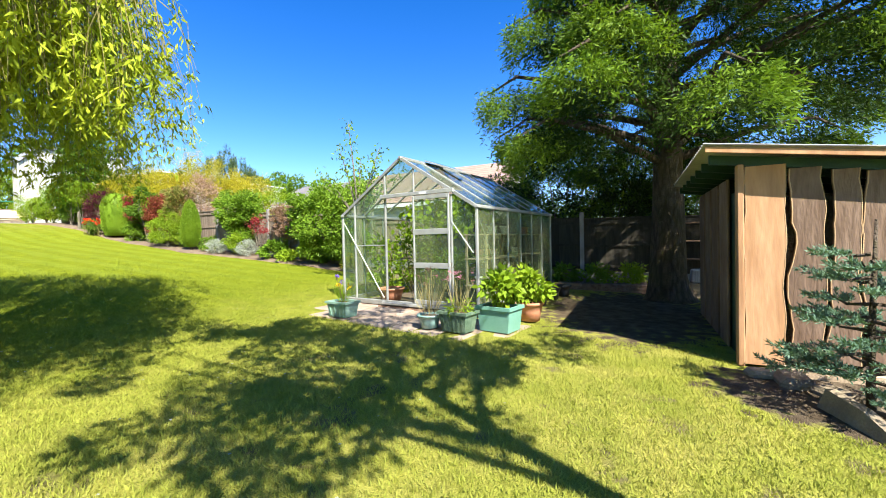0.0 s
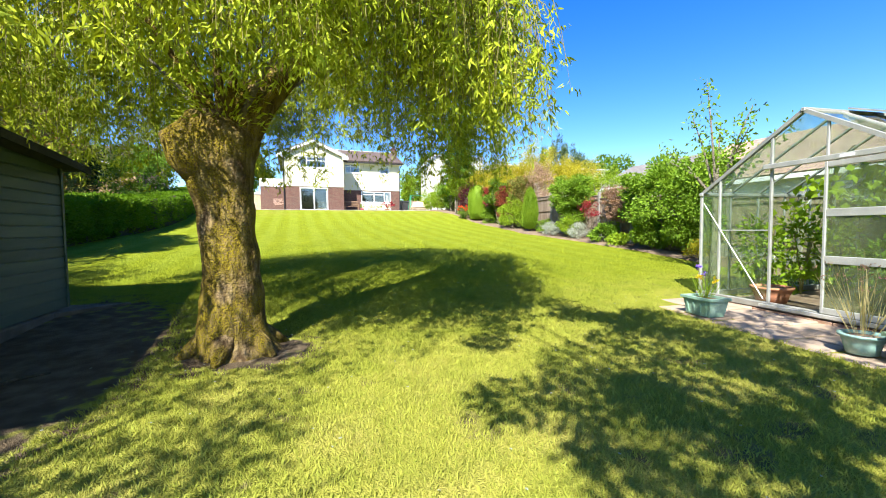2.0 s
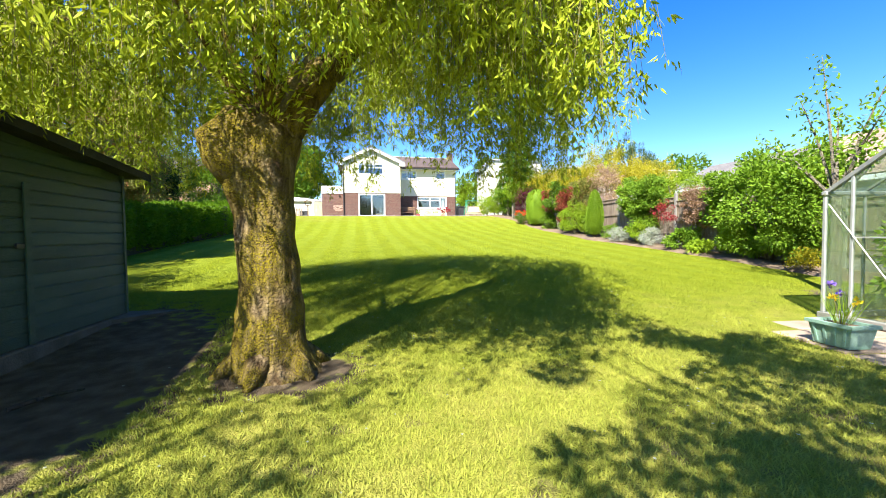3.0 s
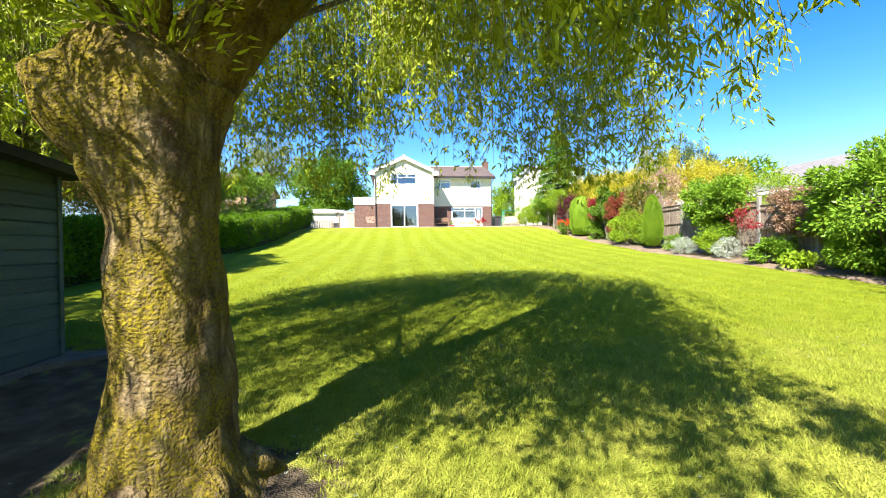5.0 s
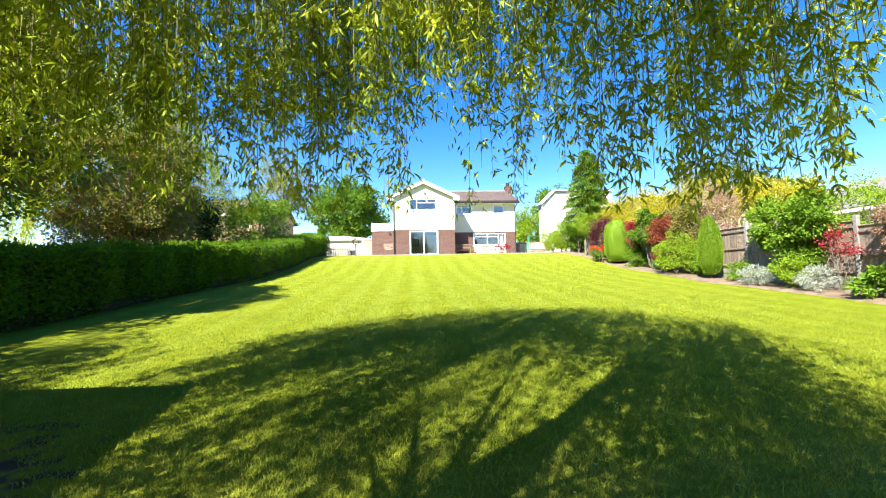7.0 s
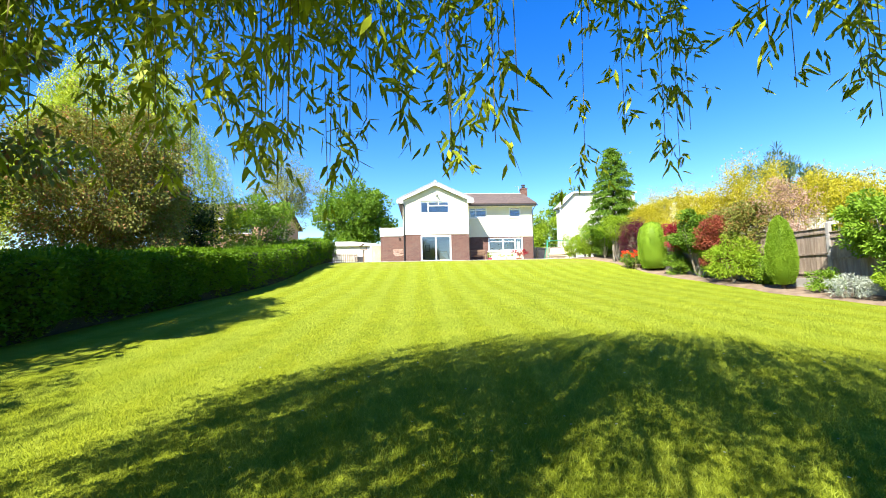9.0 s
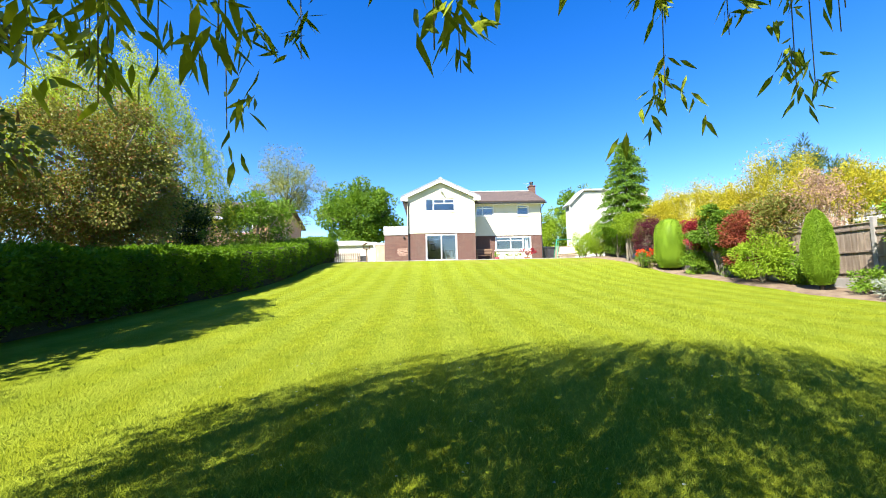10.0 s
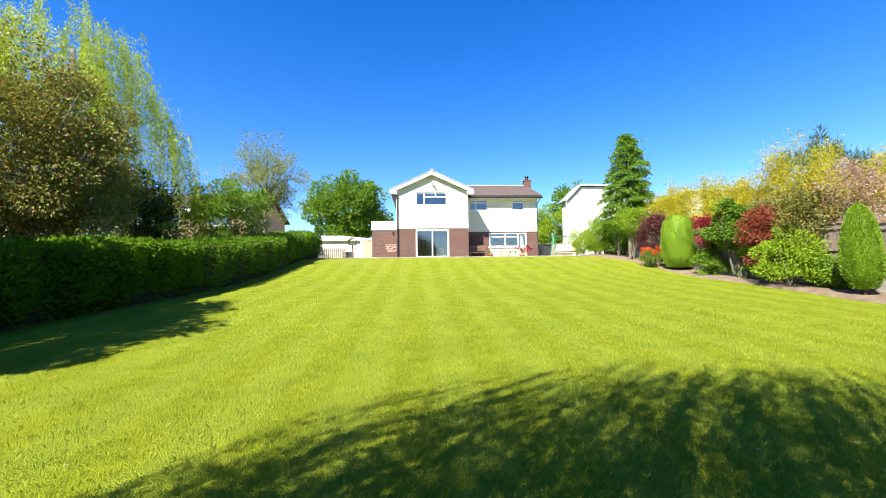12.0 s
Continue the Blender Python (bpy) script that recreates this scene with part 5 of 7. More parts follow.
# beyond the hedge
def weeping(name, label, x, y, z_top, R, z_bot, n, per, leafm, ll, lw, flat=0.45):
    t = thing(name, label, "tree")
    zb = gz(y)
    part("trunk", Geo().tube([(x, y, zb - 0.1), (x, y, zb + 0.4), (x + 0.2, y, zb + 3), (x, y + 0.2, z_top - 1.5)], [0.5, 0.38, 0.3, 0.08], 16, lumpy=0.15), GREY_BARK, t, "", True)
    P, D = [], []
    for i in range(n):
        az, r = rng.uniform(0, 2 * math.pi), math.sqrt(rng.uniform(0.03, 1))
        lob = 1 + 0.15 * math.sin(3 * az + x) + 0.1 * math.sin(7 * az)
        zt = z_top - (z_top - z_bot) * flat * r * r + rng.normal(0, 0.5)
        ln = rng.uniform(1.2, 4.6)
        zl = max(zt - ln, z_bot)
        px, py = x + R * lob * r * math.cos(az), y + R * lob * r * math.sin(az)
        u = rng.random(per)
        P.append(np.stack([px + 0.35 * u * math.cos(az) + rng.normal(0, 0.07, per), py + 0.35 * u * math.sin(az) + rng.normal(0, 0.07, per), zt - (zt - zl) * u], -1))
        a2 = rng.uniform(0, 6.3, per)
        D.append(np.stack([np.cos(a2), np.sin(a2), rng.uniform(-2.2, -0.3, per)], -1))
        if i % 60 == 0:
            part("limb", Geo().tube([(x, y, z_top * 0.45 + zb * 0.55), ((x + px) / 2, (y + py) / 2, zt * 0.9), (px, py, zt)], [0.14, 0.07, 0.015], 6), GREY_BARK, t)
    leaves("foliage", np.concatenate(P), np.concatenate(D), ll, lw, leafm, t)


weeping("willow_tree", "tall weeping willow beyond the hedge", -13.3, 26.0, 12.6, 4.5, 2.4, 900, 95, L_WILLOW, 0.14, 0.034, 0.7)
tree("copper_tree", "bushy copper-tinged tree over the hedge", -10.3, 21.0, 7, (-10.2, 21.2, 4.8), (2.5, 2.8, 3.2), 72000, 150, 0.75, 0.095, 0.055, L_COPPER, tr=0.2, limbs=9, droop=0.5)
tree("holly_tree", "very dark holly tree behind the hedge", -10.2, 26.0, 6, (-10.1, 26.0, 4.0), (1.15, 1.4, 2.0), 17000, 60, 0.55, 0.11, 0.06, L_DARK, tr=0.15)
tree("cherry_tree", "light green bushy tree behind the hedge", -8.0, 28.5, 6, (-7.9, 28.5, 4.3), (1.7, 1.7, 2.1), 14000, 70, 0.55, 0.14, 0.06, L_GREEN, tr=0.12)
tree("birch_tree", "airy birch with sparse pale leaves", -8.4, 34, 10, (-8.3, 34, 7.6), (2.2, 2.0, 2.7), 13000, 80, 0.6, 0.10, 0.06, L_BIRCH, tr=0.11, limbs=14, droop=0.8)
tree("oak_tree", "round full oak far behind the houses", -8.0, 60, 14, (-8.0, 60, 9.9), (5.4, 4.6, 4.3), 30000, 130, 1.2, 0.3, 0.2, L_GREEN, tr=0.4, limbs=10)
tree("shrub_tree", "low dark rounded shrub behind the hedge", -8.0, 25.5, 3.5, (-8.0, 25.5, 2.6), (1.3, 1.7, 1.0), 7000, 40, 0.4, 0.10, 0.05, L_GREEN, tr=0.08, limbs=4)
tree("copper_tree", "overgrown bushy tree behind the green shed", -8.5, 12.4, 8, (-8.3, 12.4, 5.3), (1.9, 4.0, 2.7), 22000, 60, 0.75, 0.18, 0.11, L_COPPER, tr=0.22, limbs=8, droop=0.5)
tree("willow_tree", "yellow-green tree behind the green shed", -8.3, 5.0, 8, (-8.3, 5.2, 5.4), (2.4, 3.2, 2.6), 16000, 70, 0.7, 0.17, 0.07, L_WILLOW, tr=0.2, limbs=8, droop=1.0)
tree("ash_tree", "leafy tree filling the gap behind the hedge", -12.6, 15, 8, (-12.6, 15.2, 4.4), (2.4, 4.2, 3.4), 18000, 90, 0.9, 0.17, 0.1, L_GREEN, tr=0.2)
tree("ash_tree", "dark broad tree farther along the boundary", -17, 12, 10, (-17, 13, 6.5), (4, 6, 5.0), 15000, 90, 1.2, 0.26, 0.16, L_GREEN, tr=0.3)
# between and behind the houses
tree("ash_tree", "bright green tree between the houses", 14.6, 50, 9, (14.6, 50, 5.9), (2.5, 2.2, 3.3), 14000, 80, 0.8, 0.2, 0.12, L_LIME, tr=0.2)
tree("ash_tree", "green tree behind the white house", 21.0, 58, 12, (21.0, 58, 10.5), (3.4, 2.5, 2.6), 7000, 60, 0.9, 0.3, 0.2, L_GREEN, tr=0.25)
tree("ash_tree", "distant round tree beyond the roofs", 38, 42, 11, (38, 42, 7.6), (5, 4, 2.6), 7000, 60, 1.1, 0.35, 0.22, L_GREEN, tr=0.3)

# conical conifer by the end of the border
def spruce_cone(name, label, x, y, z0, z1, R, n, leafm, ll=0.16, lw=0.05):
    t = thing(name, label, "tree")
    part("trunk", Geo().tube([(x, y, gz(y) - 0.1), (x, y, z0), (x, y, z1)], [0.16, 0.13, 0.015], 10, lumpy=0.1), DARK_BARK, t, "", True)
    P, D = [], []
    nb = 60
    for i in range(nb):
        f = (i / nb) ** 0.9
        z = z0 + (z1 - z0) * f
        az = i * 2.4
        r = R * (1 - f) ** 0.75 * rng.uniform(0.7, 1.12) + 0.12
        d = np.array([math.cos(az), math.sin(az), 0])
        k = int(n / nb * (0.4 + 1.2 * (1 - f)))
        u = rng.random(k) ** 0.6
        lat = np.cross(d, ZUP)
        s = rng.normal(0, 0.25, k) * (0.3 + u) * R * 0.55
        p = np.array([x, y, z]) + d * (u * r)[:, None] + lat * s[:, None] + ZUP * (0.25 * u * r - 0.35 * (u ** 2) * r - np.abs(s) * 0.3)[:, None] + rng.normal(0, 0.06, (k, 3))
        P.append(p)
        D.append(d + rng.normal(0, 0.6, (k, 3)) + np.array([0, 0, -0.5]))
        if i % 4 == 0:
            part("limb", Geo().tube([(x, y, z), tuple(np.array([x, y, z]) + d * r * 0.8)], [0.03, 0.008], 5), DARK_BARK, t)
    leaves("foliage", np.concatenate(P), np.concatenate(D), ll, lw, leafm, t)


spruce_cone("spruce_tree", "green conical spruce at the border's end", 13.9, 33, 4.4, 10.3, 2.1, 20000, L_GREEN, 0.2, 0.07)
# pine with candles
pt_ = thing("pine_tree", "grey-green pine over the fence", "tree")
part("trunk", Geo().tube([(19.3, 26, 1.3), (19.3, 26, 4), (19.5, 26, 7.2)], [0.2, 0.15, 0.04], 10, lumpy=0.1), DARK_BARK, pt_, "", True)
PP, PD = [], []
for i in range(46):
    c = np.array([19.5, 26.2, 6.0]) + unit(rng.normal(size=3)) * np.array([2.4, 1.8, 1.5]) * rng.uniform(0.4, 1.0)
    part("limb", Geo().tube([(19.4, 26, 5.2), tuple(c)], [0.04, 0.012], 5), DARK_BARK, pt_)
    k = 190
    o = unit(rng.normal(size=(k, 3)))
    PP.append(c + o * 0.12 + np.array([0, 0, 0.6]) * rng.random((k, 1)) ** 2)
    PD.append(o + np.array([0, 0, 0.9]))
leaves("needles", np.concatenate(PP), np.concatenate(PD), 0.24, 0.03, L_PINE, pt_)

# golden bamboo and shrubs behind the fence
for x, y, zc, r, h in ((15.6, 31.5, 5.0, 1.3, 2.0), (16.2, 28.6, 4.9, 1.4, 1.6), (15.4, 26.4, 4.5, 1.2, 1.5), (16.0, 24.0, 4.9, 1.4, 2.1), (15.8, 21.6, 4.0, 1.3, 1.6), (15.4, 19.0, 3.5, 1.2, 1.4)):
    t = thing("golden_bamboo", "tall golden bamboo leaning over the fence", "bamboo", group="golden bamboo behind the fence")
    g = Geo()
    P, D = [], []
    for i in range(26):
        az, rr = rng.uniform(0, 6.28), r * math.sqrt(rng.random())
        b0 = (x + 0.4 * rr * math.cos(az), y + 0.4 * rr * math.sin(az), gz(y))
        e = np.array([x + rr * math.cos(az), y + rr * math.sin(az), zc + h * rng.uniform(0.1, 1.0)])
        m = (np.array(b0) + e) / 2 + np.array([0, 0, 0.5])
        g.tube([b0, m, e], [0.015, 0.012, 0.004], 4)
        k = 330
        u = rng.random(k) ** 0.7
        P.append(np.array(m) * (1 - u)[:, None] + e * u[:, None] + rng.normal(0, 0.17, (k, 3)))
        D.append(rng.normal(0, 0.7, (k, 3)) + np.array([0, 0, 0.2]))
    part("canes", g, L_STRAW, t)
    leaves("foliage", np.concatenate(P), np.concatenate(D), 0.14, 0.03, L_YELLOW, t)

# border shrubs: name, label, x, y, height of centre over soil, radii, leaves, leaf size, material
BORDER = [
    ("golden_shrub", "yellow-green privet bush at the border's far end", 12.3, 36.2, 0.95, (0.8, 0.9, 0.95), 3600, 0.10, 0.06, L_LIME),
    ("golden_shrub", "lime-green bush beside the swing", 12.4, 34.6, 1.0, (0.7, 0.7, 1.0), 3000, 0.10, 0.06, L_LIME),
    ("laurel_shrub", "square-clipped mid-green bush by the fence", 12.9, 32.6, 1.55, (0.75, 0.9, 1.0), 5000, 0.08, 0.045, L_HEDGE),
    ("maple_shrub", "lime-leaved maple on a short stem", 12.7, 30.6, 2.0, (0.85, 0.85, 0.75), 4200, 0.10, 0.07, L_LIME),
    ("maple_shrub", "dark purple-leaved maple in the border", 13.0, 29.0, 1.55, (0.8, 0.8, 1.0), 4200, 0.09, 0.05, L_PURPLE),
    ("photinia_shrub", "crimson-tipped shrub beside the topiary", 12.75, 25.1, 1.65, (0.5, 0.5, 0.75), 3000, 0.10, 0.05, L_CRIMSON),
    ("box_shrub", "olive low growth under the crimson shrub", 12.6, 25.0, 0.5, (0.45, 0.5, 0.5), 1800, 0.09, 0.05, L_LAUREL),
    ("maple_shrub", "green-leaved maple leaning on the fence", 12.7, 23.7, 2.0, (0.75, 0.85, 0.9), 5200, 0.13, 0.08, L_GREEN),
    ("photinia_shrub", "red-leaved shrub mixed with green", 12.6, 22.2, 1.55, (0.6, 0.7, 1.25), 5200, 0.11, 0.055, L_RED),
    ("photinia_shrub", "olive and green shrub with reddish tops", 12.75, 20.9, 2.0, (0.7, 0.8, 1.1), 5200, 0.11, 0.055, L_COPPER),
    ("choisya_shrub", "bright yellow-green rounded shrub", 12.1, 20.9, 0.85, (0.65, 0.9, 0.85), 5200, 0.10, 0.05, L_LIME),
    ("climbing_shrub", "large green climber spilling over the fence", 12.35, 16.0, 1.95, (0.7, 1.45, 0.85), 8500, 0.13, 0.065, L_LAUREL),
    ("box_shrub", "leggy green growth below the climber", 12.35, 15.8, 0.8, (0.4, 0.8, 0.7), 1600, 0.11, 0.05, L_LAUREL),
    ("berry_shrub", "small red-leaved shrub by a fence post", 12.1, 14.4, 1.15, (0.35, 0.55, 0.55), 480, 0.08, 0.04, L_CRIMSON),
    ("hydrangea", "dry pink-brown climber on the fence", 12.25, 12.9, 1.55, (0.35, 0.95, 0.85), 5200, 0.08, 0.045, L_DRY),
    ("laurel_shrub", "large glossy laurel bush by the lawn", 12.2, 10.5, 1.6, (1.15, 1.75, 1.6), 22000, 0.15, 0.07, L_LAUREL),
    ("lavender", "silver-leaved plant at the border edge", 11.75, 16.6, 0.3, (0.3, 0.55, 0.25), 1500, 0.10, 0.02, L_SILVER),
    ("lavender", "silver-leaved plant with upright stems", 11.85, 14.9, 0.35, (0.25, 0.4, 0.32), 1200, 0.12, 0.02, L_SILVER),
    ("box_shrub", "low bright green plant at the border edge", 11.85, 15.6, 0.45, (0.35, 0.45, 0.4), 1800, 0.09, 0.045, L_LIME),
    ("hosta", "broad-leaved green plant at the border edge", 11.95, 13.4, 0.35, (0.4, 0.5, 0.35), 900, 0.17, 0.09, L_LAUREL),
    ("hosta", "small lime plant at the border edge", 11.85, 12.4, 0.18, (0.3, 0.35, 0.15), 350, 0.18, 0.08, L_LIME),
    ("box_shrub", "low green plant at the soil edge", 12.0, 17.6, 0.35, (0.3, 0.4, 0.3), 1200, 0.09, 0.045, L_LAUREL),
    ("golden_shrub", "low yellow flowers under the laurel", 11.3, 8.9, 0.25, (0.25, 0.35, 0.22), 700, 0.07, 0.04, L_YELLOW),
    ("poppy", "red poppies among green leaves", 12.3, 28.2, 0.4, (0.5, 0.7, 0.4), 1900, 0.12, 0.04, L_GREEN),
    ("blossom_tree", "pink-blossomed shrub above the fence", 13.3, 19.9, 2.5, (0.7, 0.9, 1.15), 4200, 0.08, 0.05, L_PINK),
    ("golden_shrub", "golden-leaved shrub above the fence", 13.9, 15.5, 2.1, (0.8, 1.9, 1.0), 5200, 0.10, 0.05, L_LIME),
    ("laurel_shrub", "dense mixed greenery filling the border", 13.0, 35.3, 1.3, (0.7, 1.0, 1.2), 4800, 0.11, 0.055, L_LAUREL),
    ("laurel_shrub", "dense green shrub under the spruce", 13.3, 33.2, 1.0, (0.7, 1.0, 1.0), 4200, 0.11, 0.055, L_GREEN),
    ("laurel_shrub", "dense green shrub against the fence", 13.1, 24.4, 1.0, (0.5, 1.0, 1.0), 4200, 0.11, 0.055, L_GREEN),
    ("laurel_shrub", "mixed green shrub against the fence", 12.9, 22.6, 0.8, (0.55, 1.0, 0.8), 4200, 0.11, 0.055, L_LAUREL),
    ("laurel_shrub", "olive green shrub above the fence top", 13.5, 22.6, 2.1, (0.8, 1.6, 0.9), 6200, 0.11, 0.055, L_COPPER),
    ("golden_shrub", "golden shrub above the fence top", 14.2, 26.0, 2.2, (0.8, 2.2, 1.0), 6800, 0.11, 0.045, L_YELLOW),
    ("golden_shrub", "golden shrub by the spruce", 14.4, 30.2, 2.2, (0.8, 1.6, 1.3), 6200, 0.11, 0.045, L_YELLOW),
    ("box_shrub", "green growth at the foot of the fence", 12.6, 19.9, 0.5, (0.45, 0.6, 0.5), 2400, 0.09, 0.045, L_LAUREL),
    ("laurel_shrub", "dark mixed shrub behind the soil border", 13.1, 27.0, 1.2, (0.5, 1.0, 1.1), 3600, 0.10, 0.05, L_GREEN),
    ("laurel_shrub", "tall evergreen shrub behind the back fence", 13.9, 2.3, 2.6, (1.2, 2.0, 2.3), 17000, 0.13, 0.06, L_GREEN),
    ("laurel_shrub", "dark evergreen shrub behind the back fence", 14.2, -1.2, 2.4, (1.3, 2.0, 2.0), 13000, 0.13, 0.065, L_GREEN),
    ("laurel_shrub", "dense dark shrub pressed against the back fence", 13.6, 4.4, 1.7, (0.9, 1.7, 1.6), 11000, 0.13, 0.065, L_DARK),
    ("laurel_shrub", "thick dark shrub filling the back corner", 13.7, 0.8, 1.7, (0.9, 2.0, 1.5), 11000, 0.13, 0.065, L_DARK),
    ("laurel_shrub", "green bush behind the plank shed", 13.4, -4.0, 1.9, (1.0, 1.6, 1.7), 6000, 0.12, 0.06, L_LAUREL),
]
for nm, lab, x, y, hc, rad, n, ll, lw, lm in BORDER:
    z = gz(y) + 0.1 + hc
    plant(nm, lab, (x, y, z), rad, int(n * 1.6), max(18, int(44 * max(rad))), 0.36 * min(rad) + 0.06, ll * 0.78, lw * 0.78, lm, 0.15, 6, (x, y, gz(y) + 0.02), "shrub", GREY_BARK)
pop = thing("poppy_flowers", "scarlet poppy heads above the leaves", "flowers")
pp = np.stack([12.2 + rng.uniform(-0.45, 0.45, 26), 28.2 + rng.uniform(-0.6, 0.6, 26), gz(28.2) + 0.62 + rng.uniform(0, 0.35, 26)], -1)
part("stems", (lambda g: [g.tube([(p[0], p[1], gz(p[1])), tuple(p)], [0.006, 0.004], 4) for p in pp] and g)(Geo()), TWIG, pop)
leaves("petals", np.repeat(pp, 9, 0), rng.normal(size=(26 * 9, 3)) + np.array([0, 0, 0.5]), 0.09, 0.09, L_FLOWER_RED, pop)


def topiary(name, label, x, y, prof, n, leafm):
    """A clipped evergreen: solid body of turned outline under a dense skin of short shoots."""
    t = thing(name, label, "topiary")
    zb = gz(y) + 0.08
    core = [(max(r - 0.05, 0.0), zb + z) for r, z in prof]
    part("core", Geo().lathe(x, y, core, 22), L_TOPIARY, t, "", True)
    part("stem", Geo().tube([(x, y, zb - 0.2), (x, y, zb + prof[0][1] + 0.15)], [0.07, 0.06], 8), DARK_BARK, t)
    zs, rs = np.array([p[1] for p in prof]), np.array([p[0] for p in prof])
    u = rng.uniform(zs[0], zs[-1], n * 3)
    keep = rng.random(n * 3) < np.interp(u, zs, rs + 0.08) / (rs.max() + 0.08)
    u = u[keep][:n]
    az = rng.uniform(0, 6.2832, len(u))
    r = np.interp(u, zs, rs) * (1 + 0.05 * np.sin(5 * az + 3 * u) + 0.03 * np.sin(11 * az)) + rng.normal(0, 0.012, len(u)) - 0.02
    P = np.stack([x + r * np.cos(az), y + r * np.sin(az), zb + u], -1)
    D = np.stack([np.cos(az), np.sin(az), np.full(len(u), 0.75)], -1) + rng.normal(0, 0.35, (len(u), 3))
    leaves("foliage", P, D, 0.042, 0.018, leafm, t)


topiary("clipped_cone", "bright green clipped conifer cone", 11.95, 18.75, [(0.02, 0.12), (0.22, 0.16), (0.36, 0.5), (0.40, 0.9), (0.37, 1.35), (0.29, 1.8), (0.17, 2.15), (0.02, 2.32)], 24000, L_TOPIARY)
topiary("clipped_dome", "tall rounded clipped conifer column", 12.75, 26.9, [(0.02, 0.05), (0.5, 0.10), (0.66, 0.6), (0.70, 1.2), (0.68, 1.75), (0.55, 2.2), (0.3, 2.45), (0.02, 2.52)], 24000, L_TOPIARY)
for i in range(3):
    b = thing("log_edging", "short round timber post at the soil edge", "post", group="timber posts in the border")
    y = (30.6, 23.2, 19.4)[i]
    part("post", Geo().tube([(12.5, y, gz(y)), (12.5, y, gz(y) + (1.1, 0.8, 0.6)[i])], [0.07, 0.065], 10, lumpy=0.1), GREY_BARK, b)

# small apple tree beside the greenhouse
def young_apple():
    t = thing("apple_tree", "young apple tree with sparse upright shoots", "tree")
    x, y = 9.35, 7.0
    zb = gz(y)
    part("trunk", Geo().tube([(x, y, zb - 0.1), (x, y, zb + 0.1), (x + 0.05, y, zb + 1.0), (x + 0.1, y + 0.05, zb + 1.8)], [0.15, 0.11, 0.09, 0.07], 12, lumpy=0.12), GREY_BARK, t, "", True)
    P, D = [], []
    for e in ((9.6, 8.6, 3.15), (9.4, 7.3, 4.5), (9.9, 6.6, 3.8), (10.3, 7.6, 3.6), (9.2, 6.2, 3.2), (9.7, 7.9, 3.9), (10.1, 6.9, 3.0), (9.0, 7.9, 2.7), (10.6, 6.2, 3.3)):
        a, e = np.array([x + 0.1, y + 0.05, zb + 1.75]), np.array(e)
        m = (a + e) / 2 + np.array([0, 0, 0.15])
        part("limb", Geo().tube([a, m, e], [0.04, 0.022, 0.006], 6), GREY_BARK, t)
        k = 130
        u = 0.3 + 0.7 * rng.random(k)
        P.append(a * (1 - u)[:, None] + e * u[:, None] + rng.normal(0, 0.11, (k, 3)) + np.array([0, 0, 0.1]))
        D.append(rng.normal(0, 0.8, (k, 3)) + np.array([0, 0, 0.3]))
    leaves("foliage", np.concatenate(P), np.concatenate(D), 0.11, 0.055, L_LAUREL, t)


young_apple()


# ---- greenhouse ----
GH = pose(6.7, 2.46, -0.10, 0, 0, -7.5)
GW, GL, GE, GR = 3.22, 3.72, 1.78, 2.79


